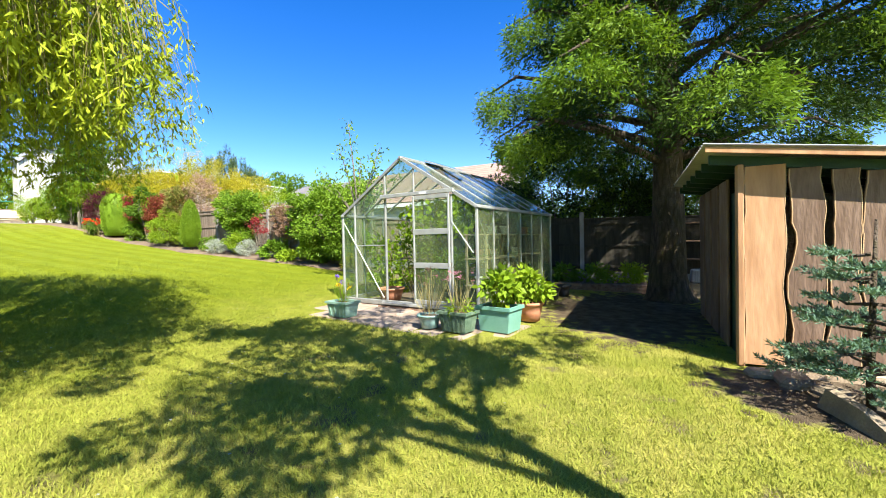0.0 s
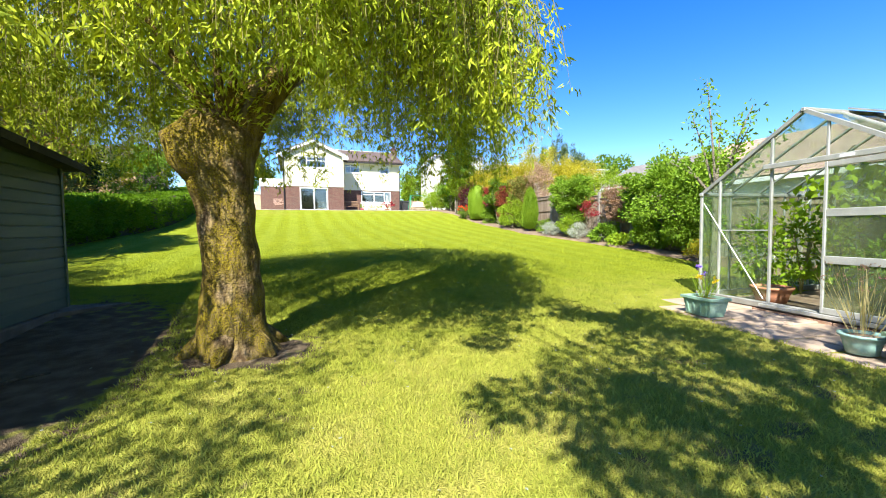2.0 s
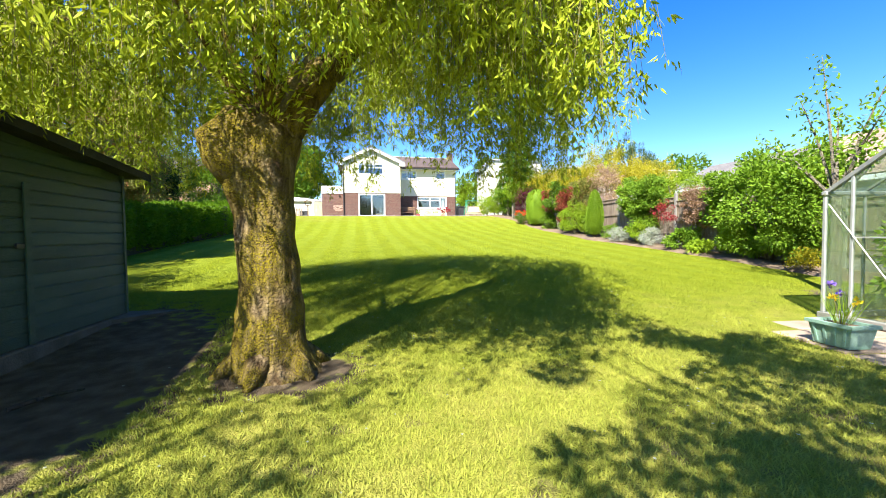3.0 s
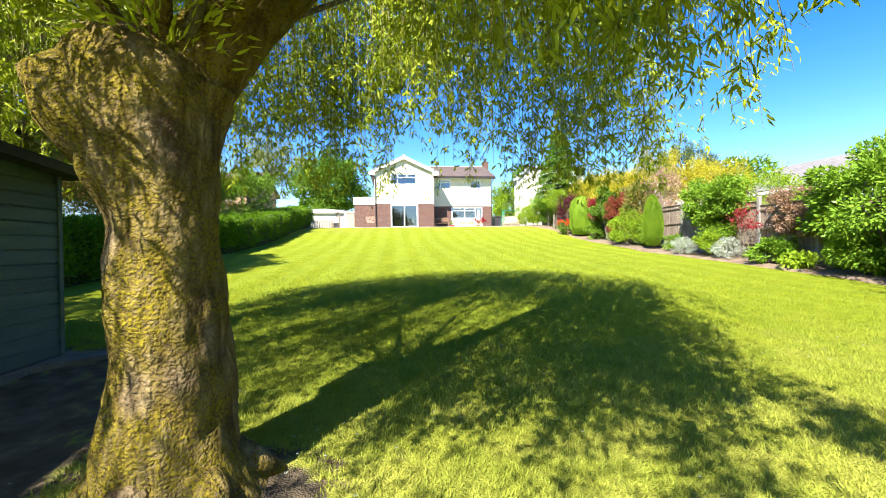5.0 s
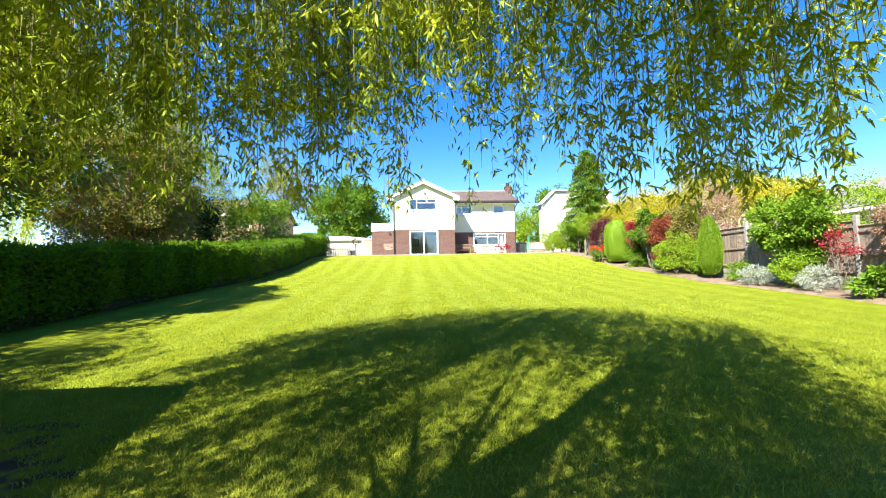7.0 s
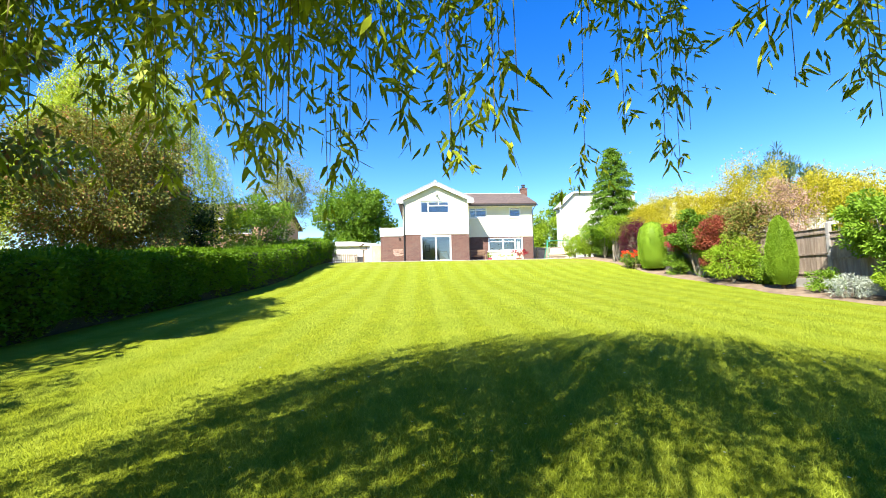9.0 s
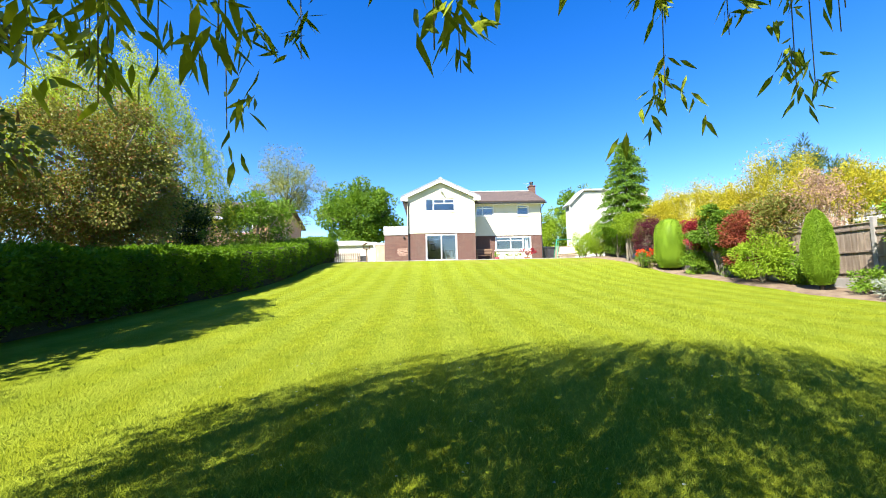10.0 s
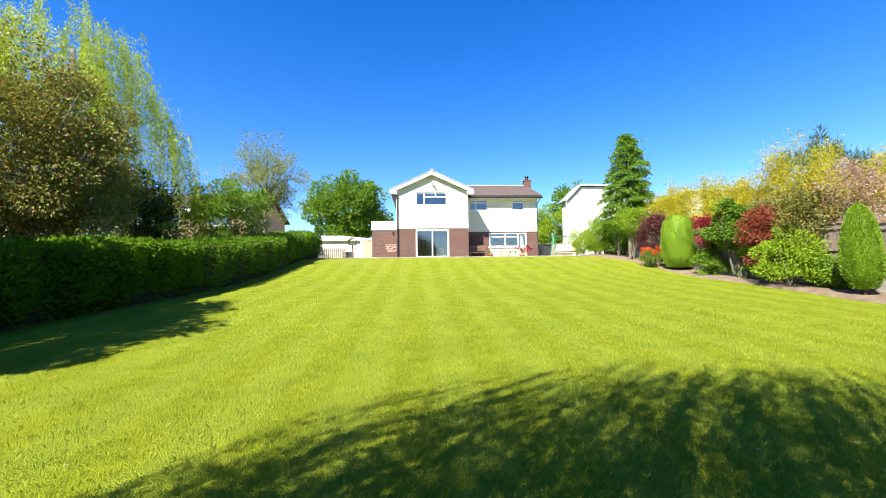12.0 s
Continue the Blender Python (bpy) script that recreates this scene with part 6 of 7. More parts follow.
def greenhouse():
    """Local axes: y runs along the front from its corner, x runs back, z up from the sill."""
    h = thing("greenhouse", "aluminium-framed glass greenhouse on a low brick plinth", "greenhouse", GH)
    B = 0.045
    bar = lambda g, a, b, w=0.022: g.tube([a, b], [w, w], 6)
    # plinth and sill
    br = Geo().box(0, 0.205, 0, 0.1, 0, 0.065, 0.006).mesh("brick", OLD_BRICK)
    def put(name, me, m):
        ob = new(name, me)
        ob.parent = h
        ob.matrix_basis = m
    for row in range(2):
        for i in range(15):
            put("brick", br, pose(0.02, 0.03 + i * 0.215 + row * 0.05, -0.17 + row * 0.072, 0, 0, 90) @ pose(0, 0, 0))
        for i in range(17):
            put("brick", br, pose(0.03 + i * 0.215 + row * 0.05, -0.07, -0.17 + row * 0.072))
    part("floor_slab", Geo().box(0.03, GL, 0.03, GW - 0.03, -0.16, -0.02), SOIL, h, "earth floor")
    g = Geo().box(-0.05, 0.05, -0.05, GW + 0.05, -0.02, 0.07, 0.008).box(GL - 0.05, GL + 0.05, -0.05, GW + 0.05, -0.02, 0.07, 0.008)
    g.box(0.05, GL - 0.05, -0.05, 0.05, -0.02, 0.07, 0.008).box(0.05, GL - 0.05, GW - 0.05, GW + 0.05, -0.02, 0.07, 0.008)
    part("sill", g, ALU_FLAT, h, "aluminium base sill")
    ym = GW / 2
    roof_z = lambda y: GE + (GR - GE) * (1 - abs(y - ym) / ym)
    # corner posts, gable bars and glazing bars
    for x in (0.0, GL):
        for y in (0.0, GW):
            part("corner_post", Geo().box(x - B / 2, x + B / 2, y - B / 2, y + B / 2, 0.07, GE, 0.006), ALUMINIUM, h)
    for y in (0.50, 2.02, 2.86):
        part("glazing_bar", Geo().box(-0.02, 0.02, y - 0.018, y + 0.018, 0.07, roof_z(y) - 0.02 if y != 0.5 else 2.02, 0.005), ALUMINIUM, h)
    part("glazing_bar", Geo().box(-0.015, 0.015, 1.30, 1.33, 2.12, roof_z(1.3) - 0.02, 0.005), ALUMINIUM, h)
    for y in (0.8, 1.6, 2.4):
        part("glazing_bar", Geo().box(GL - 0.02, GL + 0.02, y - 0.015, y + 0.015, 0.07, roof_z(y) - 0.02, 0.005), ALUMINIUM, h)
    part("door_rail", Geo().box(-0.075, -0.021, 0.42, 2.10, 2.05, 2.12, 0.006), ALUMINIUM, h, "sliding door track")
    part("threshold", Geo().box(-0.09, -0.051, 0.42, 2.10, 0.0, 0.05, 0.005), ALUMINIUM, h)
    for x in (0.0, GL):
        for y0 in (0.0, GW):
            g = Geo().prism([(x - 0.03, y0, GE - 0.03), (x - 0.03, ym, GR - 0.03), (x - 0.03, ym, GR + 0.03), (x - 0.03, y0, GE + 0.03)], (0.06, 0, 0))
            part("gable_rafter", g, ALUMINIUM, h)
    part("ridge", Geo().box(-0.04, GL + 0.04, ym - 0.03, ym + 0.03, GR - 0.02, GR + 0.035, 0.008), ALUMINIUM, h)
    for y in (0.0, GW):
        part("eave_gutter", Geo().box(-0.04, GL + 0.04, y - 0.05, y + 0.03, GE - 0.03, GE + 0.025, 0.008), ALUMINIUM, h)
    n = 6
    for i in range(1, n):
        x = GL * i / n
        for y in (0.0, GW):
            part("glazing_bar", Geo().box(x - 0.016, x + 0.016, y - 0.016, y + 0.016, 0.07, GE - 0.03, 0.004), ALUMINIUM, h)
            s = 0.02
            part("roof_bar", Geo().prism([(x - s, y, GE + 0.005), (x + s, y, GE + 0.005), (x + s, ym, GR + 0.005), (x - s, ym, GR + 0.005)], (0, 0, 0.03)), ALUMINIUM, h)
    # panes
    for i in range(n):
        a, b = GL * i / n + 0.02, GL * (i + 1) / n - 0.02
        for y in (0.0, GW):
            part("pane", Geo().box(a, b, y - 0.003, y + 0.003, 0.07, 0.95), GH_DIRTY, h)
            part("pane", Geo().box(a, b, y - 0.007, y - 0.003, 0.93, GE - 0.03), GH_DIRTY, h)
            part("roof_pane", Geo().prism([(a, y, GE + 0.02), (b, y, GE + 0.02), (b, ym, GR + 0.01), (a, ym, GR + 0.01)], (0, 0, 0.004)), GH_GLASS, h)
    def gable(x, cuts, doorway=None):
        for a, b in zip(cuts, cuts[1:]):
            lo = 0.07
            if doorway and a >= doorway[0] - 0.01 and b <= doorway[1] + 0.01:
                lo = 2.12
            poly = [(x, a + 0.018, lo), (x, b - 0.018, lo), (x, b - 0.018, roof_z(b - 0.018) - 0.03)]
            if a < ym < b:
                poly.append((x, ym, GR - 0.03))
            poly.append((x, a + 0.018, roof_z(a + 0.018) - 0.03))
            part("pane", Geo().prism(poly, (0.004, 0, 0)), GH_GLASS, h)
    gable(0.0, (0.0, 0.50, 1.31, 2.02, 2.86, GW), (0.5, 2.02))
    gable(GL, (0.0, 0.8, 1.6, 2.4, GW))
    # glazing joints and wind braces
    for y0, y1 in ((2.03, 2.85),):
        part("glazing_strip", Geo().box(-0.012, -0.003, y0, y1, 1.14, 1.16), ALUMINIUM, h)
    part("brace", Geo().tube([(-0.03, 3.15, 1.62), (-0.03, 2.08, 0.12)], [0.007, 0.007], 6), ALUMINIUM, h)
    part("brace", Geo().tube([(-0.03, 0.06, 1.0), (-0.03, 0.48, 1.55)], [0.007, 0.007], 6), ALUMINIUM, h)
    part("brace", Geo().tube([(0.1, 0.05, 1.7), (1.2, 0.05, 0.12)], [0.012, 0.012], 6), ALUMINIUM, h)
    part("brace", Geo().tube([(2.4, GW - 0.05, 1.7), (1.2, GW - 0.05, 0.12)], [0.012, 0.012], 6), ALUMINIUM, h)
    # sliding door, drawn half across
    d = part("sliding_door", Geo().box(-0.07, -0.035, 0.51, 0.545, 0.06, 2.04, 0.005).box(-0.07, -0.035, 1.27, 1.305, 0.06, 2.04, 0.005)
             .box(-0.068, -0.037, 0.545, 1.27, 1.97, 2.04, 0.005).box(-0.068, -0.037, 0.545, 1.27, 1.33, 1.43, 0.005)
             .box(-0.068, -0.037, 0.545, 1.27, 0.72, 0.82, 0.005).box(-0.068, -0.037, 0.545, 1.27, 0.06, 0.14, 0.005), ALUMINIUM, h, "sliding aluminium door")
    for z0, z1 in ((0.14, 0.72), (0.82, 1.33), (1.43, 1.97)):
        part("door_pane", Geo().box(-0.054, -0.050, 0.545, 1.27, z0, z1), GH_DIRTY, d)
    part("label_plate", Geo().box(-0.078, -0.076, 0.98, 1.14, 2.065, 2.105), UPVC, h, "small white plate")
    # open roof vent
    v = part("roof_vent", Geo().prism([(0.75, ym - 0.02, GR + 0.05), (1.4, ym - 0.02, GR + 0.05), (1.4, ym - 0.72, GR - 0.22), (0.75, ym - 0.72, GR - 0.22)], (0, 0, 0.025)), ALUMINIUM, h, "raised roof vent")
    part("vent_pane", Geo().prism([(0.79, ym - 0.05, GR + 0.07), (1.36, ym - 0.05, GR + 0.07), (1.36, ym - 0.68, GR - 0.17), (0.79, ym - 0.68, GR - 0.17)], (0, 0, 0.006)), GH_GLASS, v)
    return h


greenhouse()


def gh(x, y, z):
    return tuple(GH @ Vector((x, y, z)))


# inside the greenhouse
st = thing("staging", "two-tier slatted greenhouse bench", "shelf", GH)
for z in (0.35, 0.85, 1.3):
    for k in range(5):
        part("slat", Geo().box(0.5, 3.5, 0.08 + k * 0.1, 0.16 + k * 0.1, z, z + 0.02, 0.004), LIGHT_WOOD, st)
for x in (0.52, 2.0, 3.44):
    for y in (0.09, 0.5):
        part("leg", Geo().box(x, x + 0.04, y, y + 0.04, -0.02, 1.3, 0.004), LIGHT_WOOD, st)
for i in range(9):
    x, zz = 0.62 + (i % 5) * 0.55, (0.87, 1.32, 0.37)[i % 3]
    p = gh(x, 0.30, zz)
    round_pot("plant_pot", ("small terracotta pot on the bench", "small white plastic pot on the bench")[i % 2], p[0], p[1], p[2], 0.085, 0.16, (TERRACOTTA, UPVC)[i % 2], 0.01)
p = gh(0.55, 2.4, -0.02)
round_pot("plant_pot", "wide brown terracotta tub inside the greenhouse", p[0], p[1], p[2], 0.27, 0.26, TERRACOTTA)
vine = thing("grape_vine", "grape vine trained under the greenhouse roof", "vine")
vs, vp, vd = Geo(), [], []
a, b, c = gh(2.6, 2.95, -0.02), gh(2.5, 2.9, 1.5), gh(1.2, 2.0, 2.2)
vs.tube([a, gh(2.7, 2.98, 0.7), b, c, gh(0.6, 1.4, 2.3)], [0.03, 0.025, 0.02, 0.012, 0.006], 7, lumpy=0.3)
part("stem", vs, GREY_BARK, vine)
for i in range(26):
    o = np.array(gh(rng.uniform(0.5, 3.4), rng.uniform(1.2, 3.0), rng.uniform(1.5, 2.1)))
    vp.append(o + rng.normal(0, 0.12, (26, 3)))
    vd.append(rng.normal(size=(26, 3)) + np.array([0, 0, -0.4]))
leaves("foliage", np.concatenate(vp), np.concatenate(vd), 0.13, 0.11, L_LIME, vine)
for k in range(3):
    plant("tomato_plant", "leafy climbing plants along the greenhouse side", gh(0.9 + k * 0.9, 2.85, 0.75), (0.4, 0.22, 0.75), 520, 22, 0.16, 0.12, 0.06, L_LIME, 0.3, 5, gh(0.9 + k * 0.9, 2.85, -0.02))
plant("tomato_plant", "leafy green plants inside the greenhouse", gh(2.4, 2.0, 0.55), (0.7, 0.5, 0.5), 900, 30, 0.2, 0.13, 0.06, L_GREEN, 0.3, 6, gh(2.4, 2.3, -0.02))

# paving round the greenhouse front
pv = thing("paving", "pinkish worn brick paving round the greenhouse", "paving", kind="structure")
slab = Geo().box(0, 0.44, 0, 0.44, -0.06, 0.0, 0.012).mesh("paving_slab", PAVING)
for i in range(3):
    for j in range(9):
        x, y = -1.40 + i * 0.45, -0.95 + j * 0.45
        if i == 0 and (j < 1 or j > 7):
            continue
        w = GH @ Vector((x + 0.22, y + 0.22, 0))
        ob = new("paving_slab", slab)
        ob.parent = pv
        ob.matrix_basis = pose(0, 0, gz(w.y) + 0.012) @ pose(GH.translation.x, GH.translation.y, 0, 0, 0, -7.5) @ pose(x, y, rng.uniform(-0.006, 0.006), rng.uniform(-0.6, 0.6), rng.uniform(-0.6, 0.6), 0)


def trough(name, label, x, y, z, lx, ly, h, material, turn, ribs=0, taper=0.82):
    t = thing(name, label, "planter", pose(x, y, z, 0, 0, turn))
    a, b = lx / 2, ly / 2
    k = taper
    ring = lambda fx, fy, zz: [(-fx, -fy, zz), (fx, -fy, zz), (fx, fy, zz), (-fx, fy, zz)]
    v = ring(a * k, b * k, 0) + ring(a, b, h * 0.86) + ring(a + 0.025, b + 0.025, h * 0.87) + ring(a + 0.025, b + 0.025, h) + ring(a - 0.015, b - 0.015, h) + ring(a - 0.02, b - 0.02, h * 0.8)
    f = [(0, 1, 2, 3), (20, 21, 22, 23)] + [(r * 4 + i, r * 4 + (i + 1) % 4, r * 4 + 4 + (i + 1) % 4, r * 4 + 4 + i) for r in range(5) for i in range(4)]
    part("trough", Geo().add(v, f), material, t)
    part("soil", Geo().box(-a + 0.022, a - 0.022, -b + 0.022, b - 0.022, h * 0.81, h * 0.88), SOIL, t)
    for i in range(ribs):
        u = (i + 0.5) / ribs * 2 - 1
        for s in (-1, 1):
            g = Geo()
            g.prism([(u * a * k - 0.012, s * (b * k + 0.002), h * 0.08), (u * a * k + 0.012, s * (b * k + 0.002), h * 0.08), (u * a + 0.014, s * (b + 0.001), h * 0.84), (u * a - 0.014, s * (b + 0.001), h * 0.84)], (0, s * 0.008, 0))
            part("rib", g, material, t)
    return t


zg = lambda y: gz(y) + 0.03
trough("planter", "pale green rectangular plastic planter on the paving", 5.75, 4.55, zg(4.55), 0.46, 0.30, 0.26, PALE_GREEN_POT, 82, 4)
trough("planter", "dark mossy green rectangular planter", 5.68, 2.38, zg(2.38), 0.46, 0.32, 0.29, DARK_GREEN_POT, 80, 5)
trough("storage_box", "aqua plastic storage box used as a planter", 6.0, 1.86, zg(1.86), 0.52, 0.40, 0.36, AQUA_BOX, 78, 0, 0.88)
round_pot("plant_pot", "round teal glazed pot on the paving", 5.68, 2.85, zg(2.85), 0.17, 0.2, TEAL_GLAZE)
round_pot("plant_pot", "square-rimmed terracotta pot by the greenhouse", 6.85, 1.62, zg(1.62), 0.2, 0.3, TERRACOTTA)
round_pot("plant_pot", "ochre plastic pot behind the terracotta one", 7.35, 1.72, zg(1.72), 0.2, 0.42, YELLOW_POT)
for i, (x, y) in enumerate(((9.4, 1.75), (9.9, 1.6), (8.6, 1.85))):
    round_pot("plant_pot", "dark empty pot beside the greenhouse", x, y, gz(y), 0.16, 0.26, DARK_PLASTIC)
plant("raspberry_plant", "bright leafy plant in the aqua box", (6.02, 1.86, 0.40), (0.25, 0.28, 0.25), 520, 26, 0.13, 0.12, 0.075, L_LIME, 0.4, 7, (6.0, 1.86, 0.1))
plant("raspberry_plant", "bright leafy plant in the terracotta pot", (6.9, 1.60, 0.36), (0.26, 0.28, 0.26), 520, 26, 0.13, 0.12, 0.075, L_LIME, 0.4, 7, (6.85, 1.62, 0.05))


def grasses(name, label, x, y, z, n, h, spread, material, heads=None):
    t = thing(name, label, "plant")
    az, r = rng.uniform(0, 6.28, n), spread * rng.random(n)
    base = np.stack([x + 0.25 * r * np.cos(az), y + 0.25 * r * np.sin(az), np.full(n, z)], -1)
    d = np.stack([r * np.cos(az), r * np.sin(az), np.full(n, h)], -1)
    leaves("blades", base, d, h, 0.008, material, t, fine=True)
    if heads:
        m = n // 3
        tips = base[:m] + d[:m] * rng.uniform(0.75, 1.05, (m, 1))
        leaves("flower_heads", np.repeat(tips, 8, 0) + rng.normal(0, 0.018, (m * 8, 3)), rng.normal(size=(m * 8, 3)) + np.array([0, 0, 1]), 0.04, 0.014, heads, t)
    return t


grasses("ornamental_grass", "dry straw grasses with feathery heads", 5.68, 2.85, zg(2.85) + 0.17, 46, 0.70, 0.45, L_STRAW, L_DRY)
grasses("ornamental_grass", "mixed straw stems in the dark planter", 5.68, 2.38, zg(2.38) + 0.24, 36, 0.60, 0.36, L_STRAW, L_FLOWER_PINK)
plant("bedding_plant", "green and straw leaves drooping from the planter", (5.68, 2.34, zg(2.38) + 0.33), (0.2, 0.2, 0.12), 160, 10, 0.08, 0.1, 0.025, L_LIME, 0.2, 4, (5.68, 2.38, zg(2.38) + 0.24))
grasses("iris", "violet and yellow irises in the pale planter", 5.75, 4.55, zg(4.55) + 0.2, 46, 0.42, 0.24, L_LIME)
ir = thing("iris_flowers", "violet and yellow iris blooms", "flowers")
for k, (dx, dy, dz, mt) in enumerate(((-0.02, 0.1, 0.66, L_FLOWER_VIOLET), (0.03, 0.05, 0.58, L_FLOWER_VIOLET), (0.0, 0.08, 0.52, L_FLOWER_YELLOW), (0.02, -0.12, 0.5, L_FLOWER_YELLOW))):
    o = np.array([5.75 + dx, 4.55 + dy, zg(4.55) + dz])
    part("stem", Geo().tube([(5.75, 4.55, zg(4.55) + 0.2), tuple(o)], [0.005, 0.004], 4), TWIG, ir)
    leaves("petal", np.repeat(o[None], 14, 0) + rng.normal(0, 0.008, (14, 3)), rng.normal(size=(14, 3)), 0.055, 0.035, mt, ir)


# ---- shed of waney-edged planks ----
def plank_shed():
    s = thing("plank_shed", "open shed clad in waney-edged larch planks", "shed")
    X, Y0 = 5.62, -0.95
    top = lambda y: 2.0 + (y + 0.63) * 0.14
    def waney(y0, y1, z0, z1, seed, mat_, amp=0.03, x=X, edge=True):
        n, L, R = 18, [], []
        for i in range(n + 1):
            z = z0 + (z1 - z0) * i / n
            L.append((y0 + amp * noise.noise(Vector((seed * 7.3, 0, z * 2.4))) * 1.6 + 0.4 * amp * noise.noise(Vector((seed, 3, z * 7))), z))
            R.append((y1 + amp * noise.noise(Vector((seed * 3.1, 5, z * 2.4))) * 1.6 + 0.4 * amp * noise.noise(Vector((seed, 9, z * 7))), z))
        g = Geo()
        v = [(x, a, z) for a, z in L] + [(x, a, z) for a, z in R]
        v += [(x + 0.035, a, z) for a, z in L] + [(x + 0.035, a, z) for a, z in R]
        m = n + 1
        f = []
        for i in range(n):
            f += [(i, i + 1, m + i + 1, m + i), (2 * m + i, 2 * m + i + 1, 3 * m + i + 1, 3 * m + i)]
            f += [(i, i + 1, 2 * m + i + 1, 2 * m + i), (m + i, m + i + 1, 3 * m + i + 1, 3 * m + i)]
        f += [(0, m, 3 * m, 2 * m), (n, m + n, 3 * m + n, 2 * m + n)]
        ob = part("plank", g.add(v, f), mat_, s, "waney-edged plank")
        if edge:
            for side, sg in ((L, 1), (R, -1)):
                e = Geo().tube([(x + 0.004, a + sg * 0.004, z) for a, z in side], [0.007] * m, 5)
                part("sapwood_edge", e, SAPWOOD, ob)
        return ob
    spans = [(-1.30, -0.965, PALE_PLANK, 0.02), (-1.61, -1.345, DARK_PLANK, 0.04), (-1.87, -1.645, DARK_PLANK, 0.04), (-2.12, -1.895, DARK_PLANK, 0.04), (-2.36, -2.15, PALE_PLANK, 0.03),
             (-2.66, -2.42, DARK_PLANK, 0.045), (-2.95, -2.72, DARK_PLANK, 0.045), (-3.28, -3.0, PALE_PLANK, 0.03), (-3.6, -3.34, DARK_PLANK, 0.04)]
    for i, (a, b, mt, amp) in enumerate(spans):
        waney(a, b, gz(-1) + (0.03 if i == 0 else 0.10), top(b) - 0.14, i + 1, mt, amp)
    part("corner_post", Geo().box(X - 0.012, X + 0.10, -0.962, -0.90, gz(-1), top(-0.9) - 0.12, 0.01), PALE_PLANK, s)
    # dark sheet added behind the gaps in place of the shed's inner shade
    part("lining", Geo().box(X + 0.10, X + 0.14, -3.7, -1.0, gz(-1) + 0.05, 1.5), DARK_BARK, s, "dark sheet standing in for shade behind the gaps")
    for i in range(5):
        x = 5.75 + i * 0.62
        if i == 0:
            continue
        g = Geo().box(x, x + 0.5, -0.97, -0.935, gz(-1) + 0.02, top(-0.9) - 0.18, 0.012)
        part("side_plank", g, DARK_PLANK, s)
    part("inner_side", Geo().box(5.8, 8.9, -1.03, -0.985, gz(-1), 1.6), DARK_GREEN_PAINT, s)
    part("back_wall", Geo().box(8.9, 8.95, -3.7, -1.03, gz(-1), 1.75), DARK_GREEN_PAINT, s)
    part("far_wall", Geo().box(5.76, 8.9, -3.75, -3.7, gz(-1), 1.5), DARK_GREEN_PAINT, s)
    for i in range(7):
        x = 5.66 + i * 0.55
        part("rafter", Geo().prism([(x, -0.66, top(-0.66) - 0.12), (x, -0.66, top(-0.66) - 0.02), (x, -3.9, top(-3.9) - 0.02), (x, -3.9, top(-3.9) - 0.12)], (0.05, 0, 0)), DARK_GREEN_PAINT, s, "dark green rafter")
    part("fascia", Geo().prism([(5.42, -0.6, top(-0.6) - 0.03), (5.42, -0.6, top(-0.6) + 0.022), (5.42, -4.0, top(-4.0) + 0.022), (5.42, -4.0, top(-4.0) - 0.03)], (0.03, 0, 0)), PALE_PLANK, s, "thin roof edge board")
    g = Geo()
    nx = 90
    v, f = [], []
    for j in range(nx + 1):
        x = 5.40 + 3.8 * j / nx
        w = 0.018 * math.sin(j * math.pi / 1.5)
        for y in (-0.58, -4.05):
            v += [(x, y, top(y) + 0.045 + w), (x, y, top(y) + 0.052 + w)]
    for j in range(nx):
        a, b = j * 4, j * 4 + 4
        f += [(a, b, b + 2, a + 2), (a + 1, b + 1, b + 3, a + 3), (a, b, b + 1, a + 1), (a + 2, b + 2, b + 3, a + 3)]
    part("roof_sheet", g.add(v, f), GREY_SHEET, s, "corrugated roof sheet")
    return s


plank_shed()
# stones and blue spruce before it
ss = thing("stone_slab", "leaning flat sandstone slab at the bed edge", "stone")
part("slab", Geo().prism([(4.62, -1.22, gz(-1) - 0.03), (4.02, -1.38, gz(-1) - 0.03), (3.98, -1.42, gz(-1) + 0.06), (4.25, -1.36, gz(-1) + 0.14), (4.6, -1.28, gz(-1) + 0.16)], (0.03, -0.07, 0.0)), STONE, ss)
for i, (x, y, w) in enumerate(((5.2, -1.25, 0.2), (4.95, -1.45, 0.16), (4.7, -1.7, 0.22), (4.35, -1.75, 0.18), (5.35, -1.05, 0.14))):
    st_ = thing("stone", "rough sandstone lump on bare soil", "stone", group="stones before the plank shed")
    g = Geo().box(x - w, x + w, y - w * 0.7, y + w * 0.7, gz(y) - 0.05, gz(y) + w * 0.45, w * 0.25, Matrix.Translation((x, y, 0)) @ pose(0, 0, 0, 0, 0, 25 * i) @ Matrix.Translation((-x, -y, 0)))
    part("stone_body", g, STONE, st_)
bl = thing("sleeper", "pale timber edging along the shed base", "edging")
part("beam", Geo().box(5.42, 5.54, -3.6, -1.15, gz(-2) - 0.02, gz(-2) + 0.09, 0.012), LIGHT_WOOD, bl)


